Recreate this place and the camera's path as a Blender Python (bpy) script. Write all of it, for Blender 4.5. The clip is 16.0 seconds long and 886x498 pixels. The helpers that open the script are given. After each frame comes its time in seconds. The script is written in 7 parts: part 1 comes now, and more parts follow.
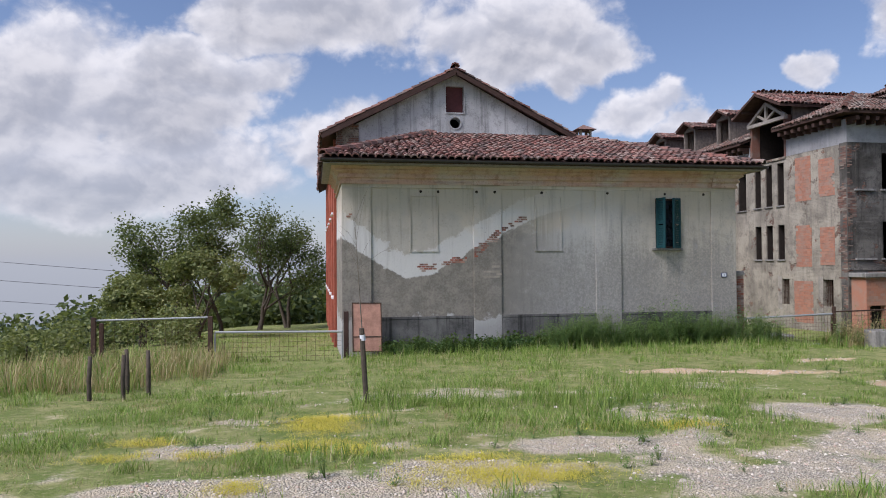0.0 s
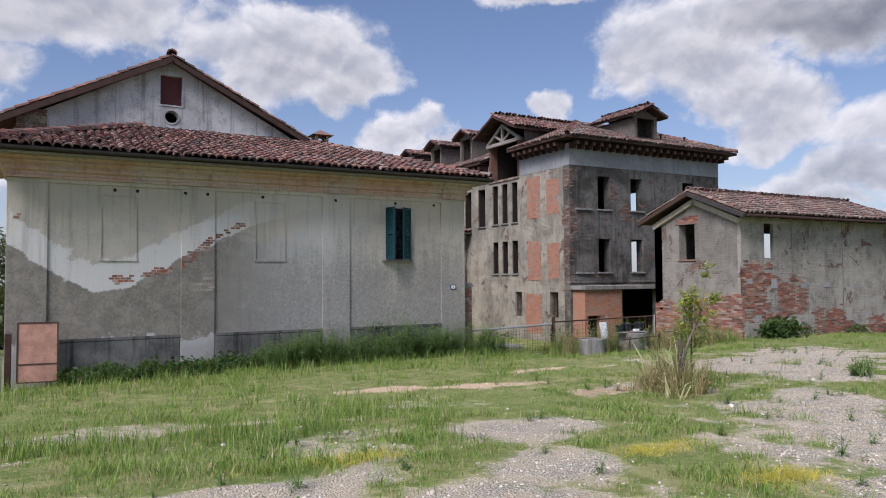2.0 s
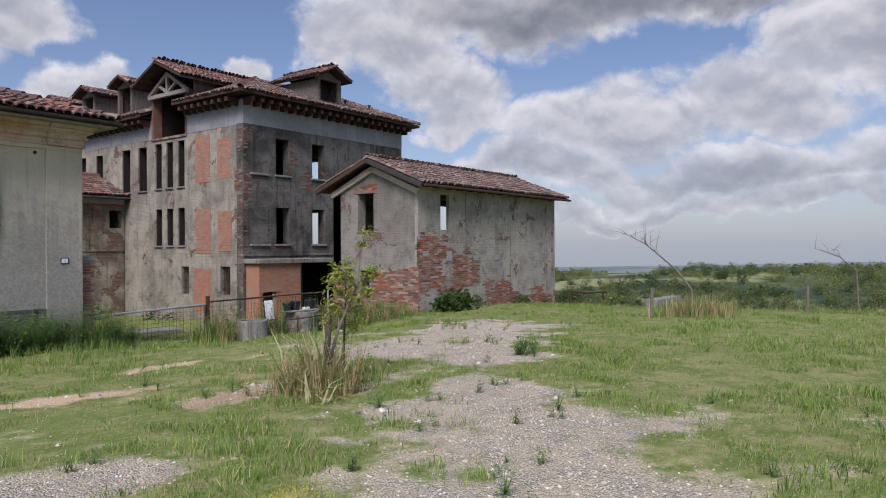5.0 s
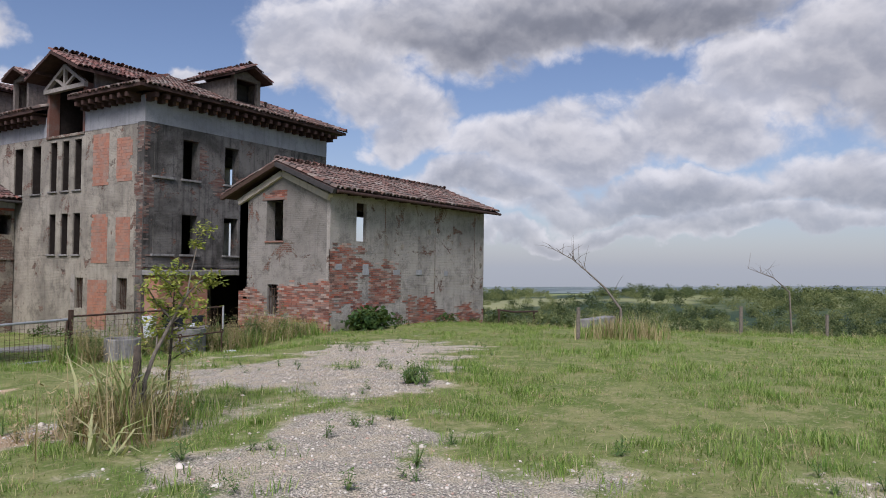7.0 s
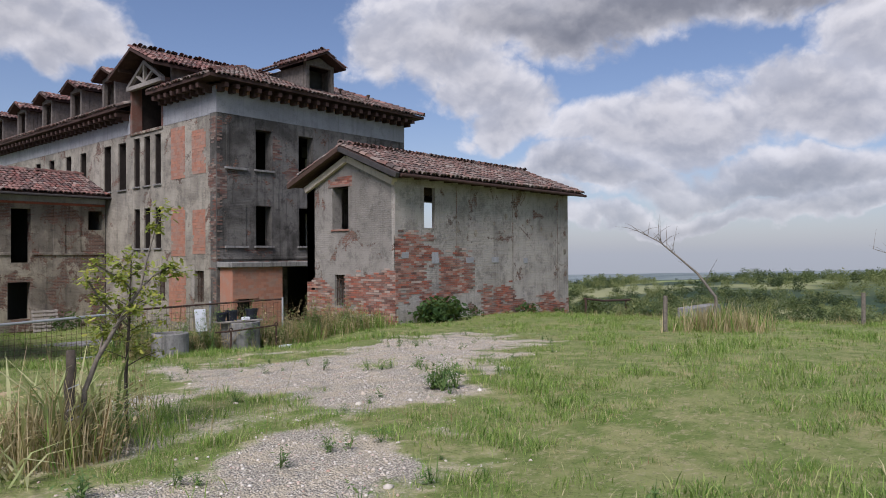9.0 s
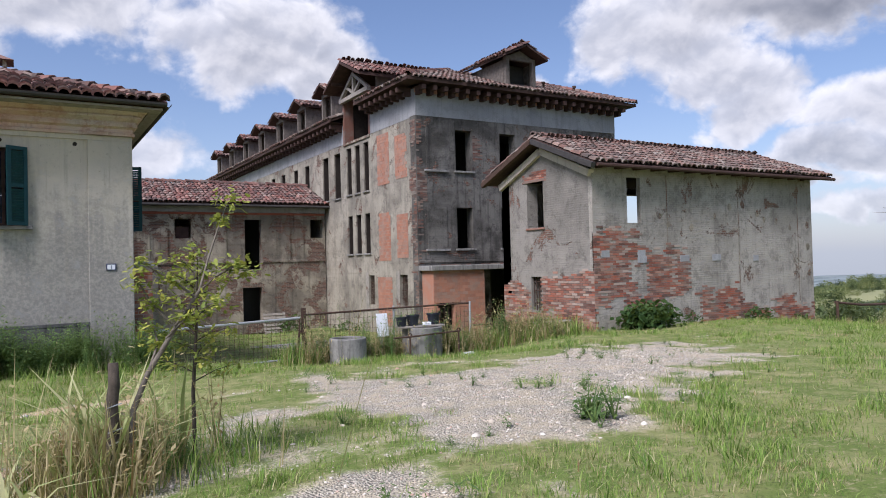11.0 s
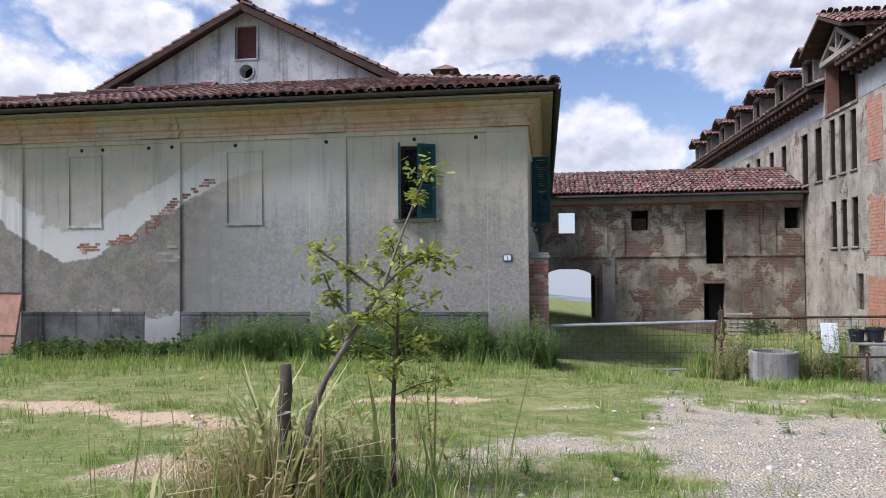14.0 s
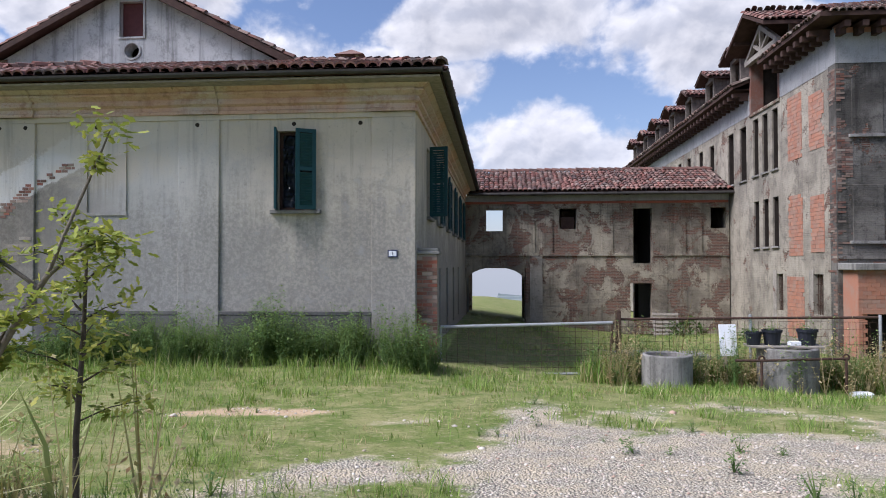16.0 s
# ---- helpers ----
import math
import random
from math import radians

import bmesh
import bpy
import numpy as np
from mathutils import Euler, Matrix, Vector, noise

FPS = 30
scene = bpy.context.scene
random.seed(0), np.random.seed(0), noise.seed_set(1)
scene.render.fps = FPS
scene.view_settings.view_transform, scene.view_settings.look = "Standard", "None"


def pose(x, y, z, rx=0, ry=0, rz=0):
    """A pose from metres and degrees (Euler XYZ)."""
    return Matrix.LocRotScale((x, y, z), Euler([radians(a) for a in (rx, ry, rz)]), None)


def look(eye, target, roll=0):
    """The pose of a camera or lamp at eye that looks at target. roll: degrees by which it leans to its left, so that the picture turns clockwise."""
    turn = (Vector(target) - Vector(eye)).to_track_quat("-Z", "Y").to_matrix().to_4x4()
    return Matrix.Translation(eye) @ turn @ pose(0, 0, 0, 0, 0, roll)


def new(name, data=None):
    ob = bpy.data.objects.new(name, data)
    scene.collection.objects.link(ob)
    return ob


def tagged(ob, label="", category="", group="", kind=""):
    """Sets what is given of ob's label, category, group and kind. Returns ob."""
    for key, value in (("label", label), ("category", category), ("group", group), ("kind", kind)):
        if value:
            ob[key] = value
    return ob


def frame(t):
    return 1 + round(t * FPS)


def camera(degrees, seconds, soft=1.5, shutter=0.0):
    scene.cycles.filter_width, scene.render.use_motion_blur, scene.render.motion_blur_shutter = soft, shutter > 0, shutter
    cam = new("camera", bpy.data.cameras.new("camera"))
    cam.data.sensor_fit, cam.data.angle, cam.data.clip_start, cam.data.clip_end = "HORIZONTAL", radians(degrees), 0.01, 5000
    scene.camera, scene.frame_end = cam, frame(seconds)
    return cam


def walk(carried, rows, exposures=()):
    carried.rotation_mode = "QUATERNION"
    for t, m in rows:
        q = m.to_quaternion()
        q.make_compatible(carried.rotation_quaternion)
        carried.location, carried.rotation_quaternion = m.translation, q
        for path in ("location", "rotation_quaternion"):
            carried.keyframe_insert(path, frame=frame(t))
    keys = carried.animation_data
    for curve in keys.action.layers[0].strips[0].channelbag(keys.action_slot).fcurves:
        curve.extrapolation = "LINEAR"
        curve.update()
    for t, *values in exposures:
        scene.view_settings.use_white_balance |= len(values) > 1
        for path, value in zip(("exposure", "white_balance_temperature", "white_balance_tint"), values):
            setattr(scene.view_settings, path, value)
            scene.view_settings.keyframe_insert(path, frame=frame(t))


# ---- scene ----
cam = camera(63.8, 16.0, soft=1.0)
PATH = [
    (0, (0.672, 1.123, 1.483), (1.027, 3.09, 1.52), -0.4),
    (0.5, (0.998, 1.444, 1.475), (1.423, 3.397, 1.535), 0.0),
    (1, (1.429, 1.759, 1.425), (2.003, 3.673, 1.511), 0.1),
    (1.5, (1.882, 2.019, 1.369), (2.647, 3.865, 1.462), -0.1),
    (2, (2.341, 2.349, 1.339), (3.31, 4.096, 1.417), -0.4),
    (2.5, (2.843, 2.704, 1.334), (4.011, 4.327, 1.386), -0.6),
    (3, (3.33, 3.023, 1.284), (4.657, 4.519, 1.325), -0.3),
    (3.5, (3.778, 3.302, 1.269), (5.195, 4.714, 1.311), 0.2),
    (4, (4.252, 3.648, 1.283), (5.736, 4.988, 1.322), 0.2),
    (4.5, (4.744, 3.981, 1.273), (6.288, 5.252, 1.296), -0.1),
    (5, (5.341, 4.21, 1.25), (6.937, 5.416, 1.25), -0.3),
    (7.5, (8.32, 4.725, 1.046), (10.011, 5.793, 1.101), 0.6),
    (8, (8.881, 4.795, 1.025), (10.565, 5.873, 1.061), 0.1),
    (8.5, (9.374, 4.829, 1.01), (11.0, 5.994, 1.035), -0.2),
    (9, (9.872, 4.832, 1.022), (11.384, 6.141, 1.042), -0.4),
    (9.5, (10.422, 4.808, 0.957), (11.785, 6.27, 0.992), -0.7),
    (10, (10.974, 4.951, 0.905), (12.181, 6.545, 0.963), -1.1),
    (12.5, (13.407, 6.318, 0.894), (13.992, 8.23, 0.925), -1.3),
    (13, (13.834, 6.501, 0.872), (14.072, 8.486, 0.939), -0.7),
    (13.5, (14.144, 6.74, 0.834), (14.049, 8.737, 0.903), -0.0),
    (14, (14.453, 7.026, 0.848), (14.167, 9.005, 0.896), -0.5),
    (14.5, (14.777, 7.281, 0.864), (14.321, 9.228, 0.904), -1.3),
    (15, (15.028, 7.627, 0.839), (14.51, 9.558, 0.88), -1.4),
    (15.5, (15.379, 7.96, 0.806), (14.977, 9.919, 0.846), -1.2),
    (16, (15.724, 8.304, 0.784), (15.567, 10.297, 0.829), -0.1),
]
EXPOSURES = [(0.0, 0.27, 6120, 18), (1.5, 0.27, 6120, 18), (3.5, 0.08, 6150, 18), (8.5, 0.05, 6120, 18), (10.0, 0.25, 6100, 18), (12.3, 0.6, 5950, 18), (14.5, 0.57, 5980, 18), (16.0, 0.53, 5980, 18)]
walk(cam, [(t, look(eye, target, roll)) for t, eye, target, roll in PATH], EXPOSURES)

# ---- world and sun ----
SUN_AZ, SUN_EL = radians(-116.0), radians(50.0)  # azimuth from +y, towards +x
sun_dir = Vector((math.sin(SUN_AZ) * math.cos(SUN_EL), math.cos(SUN_AZ) * math.cos(SUN_EL), math.sin(SUN_EL)))
sun_data = bpy.data.lights.new("sun", "SUN")
sun_data.energy, sun_data.angle, sun_data.color = 3.7, radians(26), (1.0, 0.975, 0.94)
sun = new("sun", sun_data)
sun.matrix_world = look(sun_dir * 50, (0, 0, 0))


class Nodes:
    """A small helper that adds and links shader nodes."""

    def __init__(self, tree):
        self.tree = tree
        tree.nodes.clear()

    def add(self, kind, ins=None, **props):
        node = self.tree.nodes.new(kind)
        for key, value in props.items():
            self.prop(node, key, value)
        for key, value in (ins or {}).items():
            self.put(node.inputs[key], value)
        return node

    def prop(self, node, key, value):
        if key == "operation":
            node.operation = value
        elif key == "use_clamp":
            node.use_clamp = value
        elif key == "data_type":
            node.data_type = value
        elif key == "blend_type":
            node.blend_type = value
        elif key == "clamp":
            node.clamp = value
        elif key == "interpolation_type":
            node.interpolation_type = value
        elif key == "attribute_name":
            node.attribute_name = value

    def put(self, socket, value):
        if isinstance(value, bpy.types.NodeSocket):
            self.tree.links.new(value, socket)
        elif isinstance(value, bpy.types.Node):
            self.tree.links.new(value.outputs[0], socket)
        else:
            socket.default_value = value

    def math(self, op, a, b=0.0, c=0.0, clamp=False):
        return self.add("ShaderNodeMath", {0: a, 1: b, 2: c}, operation=op, use_clamp=clamp).outputs[0]

    def noise(self, vec, scale, detail=4.0, rough=0.55, distort=0.0):
        return self.add("ShaderNodeTexNoise", {"Vector": vec, "Scale": scale, "Detail": detail, "Roughness": rough, "Distortion": distort}).outputs[0]

    def ramp(self, fac, *stops, mode="LINEAR"):
        node = self.add("ShaderNodeValToRGB", {0: fac})
        node.color_ramp.interpolation = mode
        els = node.color_ramp.elements
        while len(els) < len(stops):
            els.new(0.5)
        for el, (pos, col) in zip(els, stops):
            el.position = pos
            el.color = (*col, 1) if isinstance(col, (tuple, list)) else (col, col, col, 1)
        return node.outputs[0]

    def step(self, value, lo, hi):
        return self.add("ShaderNodeMapRange", {0: value, 1: lo, 2: hi, 3: 0.0, 4: 1.0}, clamp=True, interpolation_type="SMOOTHSTEP").outputs[0]

    def mix(self, fac, a, b, mode="MIX"):
        node = self.add("ShaderNodeMix", data_type="RGBA", blend_type=mode)
        for socket, value in ((node.inputs[0], fac), (node.inputs[6], a), (node.inputs[7], b)):
            if isinstance(value, (tuple, list)) and len(value) == 3:
                value = (*value, 1)
            self.put(socket, value)
        return node.outputs[2]

    def scaled(self, vec, x, y, z):
        return self.add("ShaderNodeMapping", {"Vector": vec, "Scale": (x, y, z)}).outputs[0]


# cumulus masses: azimuth from +y towards +x, elevation, half width, half height (degrees), how grey the base is
CLOUDS = [(-10.5, 11, 8, 5, 0.35), (-14, 6.5, 15, 4, 0.3), (1.5, 18.5, 9.5, 5, 0.3), (-5, 17.5, 5, 3.2, 0.2), (16, 17, 8.5, 4.2, 0.3), (22, 15, 4, 3, 0.25), (24.5, 10.5, 4, 2.2, 0.1), (5, 9.5, 8, 3.2, 0.15),
          (39, 13, 2.8, 1.6, 0.0), (31, 9.5, 4.5, 1.5, 0.1), (38, 22.5, 8, 2.4, 0.5), (-33, 17.5, 5, 4, 0.2), (-42, 11, 9, 6, 0.3), (-27, 8, 13, 4, 0.3), (-55, 16, 12, 8, 0.4), (-24, 22, 8, 5, 0.3),
          (50, 16.5, 6.5, 6, 0.25), (63, 19, 14, 5.5, 0.8), (76, 19.5, 12, 5, 0.9), (66, 9.5, 9.5, 3.4, 0.22), (76, 10, 9, 3.6, 0.25), (82.5, 13.5, 5.5, 4.5, 0.05), (60, 6.5, 9, 2.0, 0.45), (74, 5.5, 14, 2.2, 0.5),
          (55, 10.5, 4, 2.6, 0.2), (96, 14, 14, 9, 0.6), (92, 6, 14, 3, 0.6), (52, 5, 8, 1.3, 0.5), (54, 12.5, 5, 3, 0.15), (78, 3.4, 16, 1.5, 0.35), (66, 3.2, 12, 1.0, 0.3), (-8, 13.5, 7, 3, 0.25), (-20, 12, 9, 6, 0.3)]


def make_world():
    world = bpy.data.worlds.new("sky")
    world.use_nodes = True
    scene.world = world
    n = Nodes(world.node_tree)
    sky = n.add("ShaderNodeTexSky")
    sky.sky_type, sky.sun_disc, sky.sun_elevation, sky.sun_rotation = "NISHITA", False, SUN_EL, SUN_AZ
    sky.altitude, sky.air_density, sky.dust_density, sky.ozone_density = 150, 1.0, 1.2, 2.0
    way = n.add("ShaderNodeTexCoord").outputs["Generated"]
    sep = n.add("ShaderNodeSeparateXYZ", {0: way})
    up = n.math("MAXIMUM", sep.outputs[2], 0.0)
    az = n.math("MULTIPLY", n.math("ARCTAN2", sep.outputs[0], sep.outputs[1]), 57.2958)
    el = n.math("MULTIPLY", n.math("ARCSINE", sep.outputs[2]), 57.2958)
    # outlines wander at two scales
    wander = n.add("ShaderNodeTexNoise", {"Vector": way, "Scale": 5.0, "Detail": 6.0, "Roughness": 0.56}).outputs["Color"]
    drift = n.add("ShaderNodeSeparateColor", {0: wander})
    az = n.math("ADD", az, n.math("MULTIPLY", n.math("SUBTRACT", drift.outputs[0], 0.5), 15.0))
    el2 = n.math("ADD", el, n.math("MULTIPLY", n.math("SUBTRACT", drift.outputs[1], 0.5), 9.0))

    def billow(vec):
        node = n.add("ShaderNodeTexVoronoi", {"Vector": vec})
        node.feature, node.normalize = "SMOOTH_F1", True
        for key, value in (("Scale", 12.0), ("Detail", 4.0), ("Roughness", 0.45), ("Lacunarity", 2.2), ("Smoothness", 0.55)):
            node.inputs[key].default_value = value
        return n.math("SUBTRACT", 1.0, node.outputs["Distance"])

    bent = n.add("ShaderNodeVectorMath", {0: n.scaled(way, 1.0, 1.0, 1.35), 1: n.mix(1.0, wander, (0.10, 0.10, 0.10), "MULTIPLY")}, operation="ADD").outputs[0]
    puff = billow(bent)
    lifted = n.add("ShaderNodeVectorMath", {0: bent, 1: (-0.008, -0.004, 0.017)}, operation="ADD").outputs[0]
    above = billow(lifted)
    mass, grey = -1.0, 0.0
    for a, e, w, h, g in CLOUDS:
        du = n.math("DIVIDE", n.math("SUBTRACT", az, float(a)), float(w))
        dv = n.math("DIVIDE", n.math("SUBTRACT", el2, float(e)), float(h))
        dw = n.math("MAXIMUM", dv, n.math("MULTIPLY", dv, -1.4))
        k = n.math("SUBTRACT", 1.0, n.math("SQRT", n.math("ADD", n.math("MULTIPLY", du, du), n.math("MULTIPLY", dw, dw))))
        mass = n.math("MAXIMUM", mass, k)
        low = n.math("SUBTRACT", 0.72, n.math("MULTIPLY", dv, 1.0), clamp=True)
        grey = n.math("MAXIMUM", grey, n.math("MULTIPLY", n.math("MULTIPLY", n.step(k, -0.05, 0.4), low), float(g)))
    high = n.math("MULTIPLY", n.step(n.noise(way, 1.9, 3.0), 0.42, 0.62), n.step(el, 24.0, 34.0))
    mass = n.math("MAXIMUM", mass, n.math("SUBTRACT", n.math("MULTIPLY", high, 1.4), 1.0))
    shape = n.noise(bent, 34.0, 6.0, 0.6)
    cover = n.math("ADD", mass, n.math("ADD", n.math("MULTIPLY", n.math("SUBTRACT", puff, 0.72), 0.9), n.math("MULTIPLY", n.math("SUBTRACT", shape, 0.5), 0.38)))
    mask = n.step(cover, -0.1, 0.27)
    thick = n.step(cover, 0.25, 0.8)
    relief = n.math("ADD", n.math("SUBTRACT", puff, above), n.math("MULTIPLY", n.math("SUBTRACT", shape, 0.5), 0.05))
    lit = n.step(relief, -0.12, 0.13)
    bright = n.mix(lit, (5.6, 5.85, 6.3), (8.9, 8.85, 8.7))
    dull = n.math("MULTIPLY", n.math("ADD", n.math("MULTIPLY", thick, 0.2), grey, clamp=True), n.math("SUBTRACT", 1.0, n.math("MULTIPLY", lit, 0.2)))
    shade = n.mix(dull, bright, (2.1, 2.25, 2.6))
    haze = n.math("POWER", n.math("SUBTRACT", 1.0, up, clamp=True), 11.0)
    clear = n.mix(n.math("MULTIPLY", haze, 0.62), n.mix(1.0, sky.outputs[0], (1.15, 1.12, 1.15), "MULTIPLY"), (5.3, 5.8, 6.5))
    veil = n.math("MULTIPLY", mask, n.math("SUBTRACT", 1.0, n.math("MULTIPLY", haze, 0.45)))
    colour = n.mix(veil, clear, shade)
    back = n.add("ShaderNodeBackground", {"Color": colour, "Strength": 0.085})
    n.add("ShaderNodeOutputWorld", {0: back})


make_world()


# ---- materials ----
def material(name, rough=0.85, metal=0.0, spec=0.3):
    m = bpy.data.materials.new(name)
    m.use_nodes = True
    n = Nodes(m.node_tree)
    bsdf = n.add("ShaderNodeBsdfPrincipled", {"Roughness": rough, "Metallic": metal, "Specular IOR Level": spec})
    n.add("ShaderNodeOutputMaterial", {0: bsdf})
    pos = n.add("ShaderNodeNewGeometry").outputs["Position"]
    return m, n, bsdf, pos


def bumped(n, bsdf, height, strength=0.4, dist=0.02):
    n.put(bsdf.inputs["Normal"], n.add("ShaderNodeBump", {"Strength": strength, "Distance": dist, "Height": height}).outputs[0])


def rand_of(n):
    """One value per object and one per loose piece, folded together."""
    a = n.add("ShaderNodeObjectInfo").outputs["Random"]
    b = n.add("ShaderNodeNewGeometry").outputs["Random Per Island"]
    return n.math("FRACT", n.math("ADD", a, b))


def plain(name, colour, rough=0.8, metal=0.0, vary=0.25, scale=6.0, bump=0.2):
    m, n, b, pos = material(name, rough, metal)
    big, fine = n.noise(pos, scale, 5), n.noise(pos, scale * 9, 4)
    f = n.math("ADD", n.math("MULTIPLY", big, 0.65), n.math("MULTIPLY", fine, 0.35))
    dark, light = [c * (1 - vary) for c in colour], [min(1, c * (1 + vary)) for c in colour]
    n.put(b.inputs["Base Color"], n.ramp(f, (0.3, dark), (0.7, light)))
    bumped(n, b, fine, bump, 0.01)
    return m


def pieces(name, colours, rough=0.85, scale=14.0, dirt=(0.08, 0.07, 0.06), dirt_amount=0.45, bump=0.4):
    """For tiles, bricks and boards: a colour of its own for each piece, with grime over it."""
    m, n, b, pos = material(name, rough)
    r = rand_of(n)
    stops = [(i / max(1, len(colours) - 1), c) for i, c in enumerate(colours)]
    base = n.ramp(r, *stops)
    big, fine = n.noise(pos, scale * 0.15, 5), n.noise(pos, scale, 5, 0.65)
    base = n.mix(n.math("MULTIPLY", n.step(big, 0.42, 0.7), dirt_amount), base, dirt)
    base = n.mix(n.math("MULTIPLY", n.step(fine, 0.45, 0.75), dirt_amount * 0.7), base, dirt)
    n.put(b.inputs["Base Color"], base)
    bumped(n, b, fine, bump, 0.01)
    return m


def plaster(name, pale, mid, dark, brick=0.0, streak=0.5, edge=None, low=None, stain=None, seed=0.0):
    """Old lime render: pale and dark patches, rain streaks, pitting; brick shows through where it has fallen off.
    low: (z, spread, amount) of rising damp; stain: stops of (x, z) along which a cement patch ends."""
    m, n, b, pos = material(name, 0.92, 0.0, 0.15)
    p = n.add("ShaderNodeVectorMath", {0: pos, 1: (seed, seed * 1.7, 0)}, operation="ADD").outputs[0]
    sep = n.add("ShaderNodeSeparateXYZ", {0: pos})
    z = sep.outputs[2]
    big = n.noise(p, 0.55, 6, 0.6, 0.4)
    midn = n.noise(p, 2.3, 7, 0.65, 0.3)
    fine = n.noise(p, 17.0, 6, 0.7)
    drip = n.noise(n.scaled(p, 5.5, 5.5, 0.3), 1.0, 7, 0.65)
    col = n.mix(n.step(big, 0.38, 0.62), mid, pale)
    grit = n.noise(p, 60.0, 4, 0.75)
    col = n.mix(n.math("MULTIPLY", n.step(n.math("ADD", n.math("MULTIPLY", midn, 0.6), n.math("MULTIPLY", fine, 0.4)), 0.48, 0.62), 0.55), col, dark)
    col = n.mix(n.math("MULTIPLY", n.step(grit, 0.52, 0.7), 0.4), col, [c * 0.55 for c in dark])
    if stain:
        x = n.math("DIVIDE", n.math("ADD", sep.outputs[0], n.math("MULTIPLY", n.math("SUBTRACT", midn, 0.5), 0.7)), 16.0)
        line = n.ramp(x, *[(sx / 16.0, sz / 5.0) for sx, sz in stain])
        above = n.math("SUBTRACT", n.math("ADD", z, n.math("MULTIPLY", n.math("SUBTRACT", fine, 0.5), 0.12)), n.math("MULTIPLY", line, 5.0))
        under = n.step(above, 0.03, -0.03)
        cement = n.mix(n.step(n.math("ADD", n.math("MULTIPLY", midn, 0.5), n.math("MULTIPLY", fine, 0.5)), 0.38, 0.62), [c * 0.5 for c in dark], [c * 0.56 for c in mid])
        white = (0.60, 0.595, 0.575)
        west = n.step(sep.outputs[0], 9.5, 6.5)
        low_pale = n.step(n.math("ADD", z, n.math("MULTIPLY", midn, 1.5)), 0.62, 0.45)
        cement = n.mix(n.math("MULTIPLY", low_pale, n.math("MULTIPLY", west, 0.75)), cement, white)
        fade = n.step(sep.outputs[0], 9.5, 6.0)
        wash = n.step(n.math("ADD", above, n.math("MULTIPLY", n.math("SUBTRACT", midn, 0.5), 1.0)), 0.8, 0.7)
        upper = n.step(sep.outputs[0], 9.0, 7.0)
        col = n.mix(n.math("MULTIPLY", n.math("SUBTRACT", 1.0, wash), n.math("MULTIPLY", upper, 0.6)), col, (0.40, 0.38, 0.335))
        col = n.mix(n.math("MULTIPLY", wash, n.math("MULTIPLY", n.step(sep.outputs[0], 12.0, 8.0), 0.8)), col, white)
        col = n.mix(n.math("MULTIPLY", under, n.math("ADD", 0.04, n.math("MULTIPLY", fade, 0.92))), col, cement)
        # black speckled grime on the lower half, flecked where the skin has flaked off
        grime = n.step(n.math("ADD", z, n.math("MULTIPLY", n.math("SUBTRACT", n.math("ADD", n.math("MULTIPLY", drip, 0.5), n.math("MULTIPLY", big, 0.5)), 0.5), 7.0)), 2.7, 0.6)
        spots = n.step(n.math("ADD", n.math("MULTIPLY", fine, 0.7), n.math("MULTIPLY", grit, 0.3)), 0.43, 0.55)
        east = n.step(sep.outputs[0], 5.5, 7.5)
        col = n.mix(n.math("MULTIPLY", n.math("MULTIPLY", grime, spots), n.math("MULTIPLY", east, 0.55)), col, (0.115, 0.112, 0.105))
        col = n.mix(n.math("MULTIPLY", grime, n.math("MULTIPLY", east, 0.62)), col, (0.25, 0.24, 0.22))
        warm = n.step(n.math("ADD", z, n.math("MULTIPLY", n.math("SUBTRACT", big, 0.5), 5.0)), 2.4, 3.6)
        col = n.mix(n.math("MULTIPLY", warm, 0.55), col, (0.57, 0.49, 0.37))
        flake = n.step(n.math("ADD", n.math("MULTIPLY", midn, 0.5), n.math("ADD", n.math("MULTIPLY", fine, 0.35), n.math("MULTIPLY", grit, 0.15))), 0.56, 0.58)
        col = n.mix(n.math("MULTIPLY", flake, n.math("MULTIPLY", east, 0.2)), col, white)
    col = n.mix(n.math("MULTIPLY", n.step(drip, 0.5, 0.68), streak), col, [c * 0.45 for c in dark])
    pits = n.step(fine, 0.62, 0.72)
    col = n.mix(n.math("MULTIPLY", pits, 0.5), col, [c * 0.5 for c in dark])
    if low:
        damp = n.step(n.math("ADD", z, n.math("MULTIPLY", n.math("SUBTRACT", drip, 0.5), low[1] * 3)), low[0] + low[1], low[0] - low[1])
        col = n.mix(n.math("MULTIPLY", damp, low[2]), col, [c * 0.35 for c in dark])
    height = n.math("ADD", n.math("MULTIPLY", fine, 0.5), n.math("MULTIPLY", midn, 0.8))
    if brick > 0:
        side = n.math("ADD", sep.outputs[0], sep.outputs[1])
        uv = n.add("ShaderNodeCombineXYZ", {0: side, 1: z, 2: 0.0}).outputs[0]
        wall = n.add("ShaderNodeTexBrick", {"Vector": uv, "Color1": (0.20, 0.095, 0.066, 1), "Color2": (0.085, 0.056, 0.045, 1), "Mortar": (0.25, 0.22, 0.18, 1), "Scale": 1.0,
                                            "Mortar Size": 0.009, "Mortar Smooth": 0.2, "Bias": -0.1, "Brick Width": 0.26, "Row Height": 0.072})
        worn = n.mix(n.math("MULTIPLY", n.step(fine, 0.45, 0.7), 0.6), wall.outputs[0], mid)
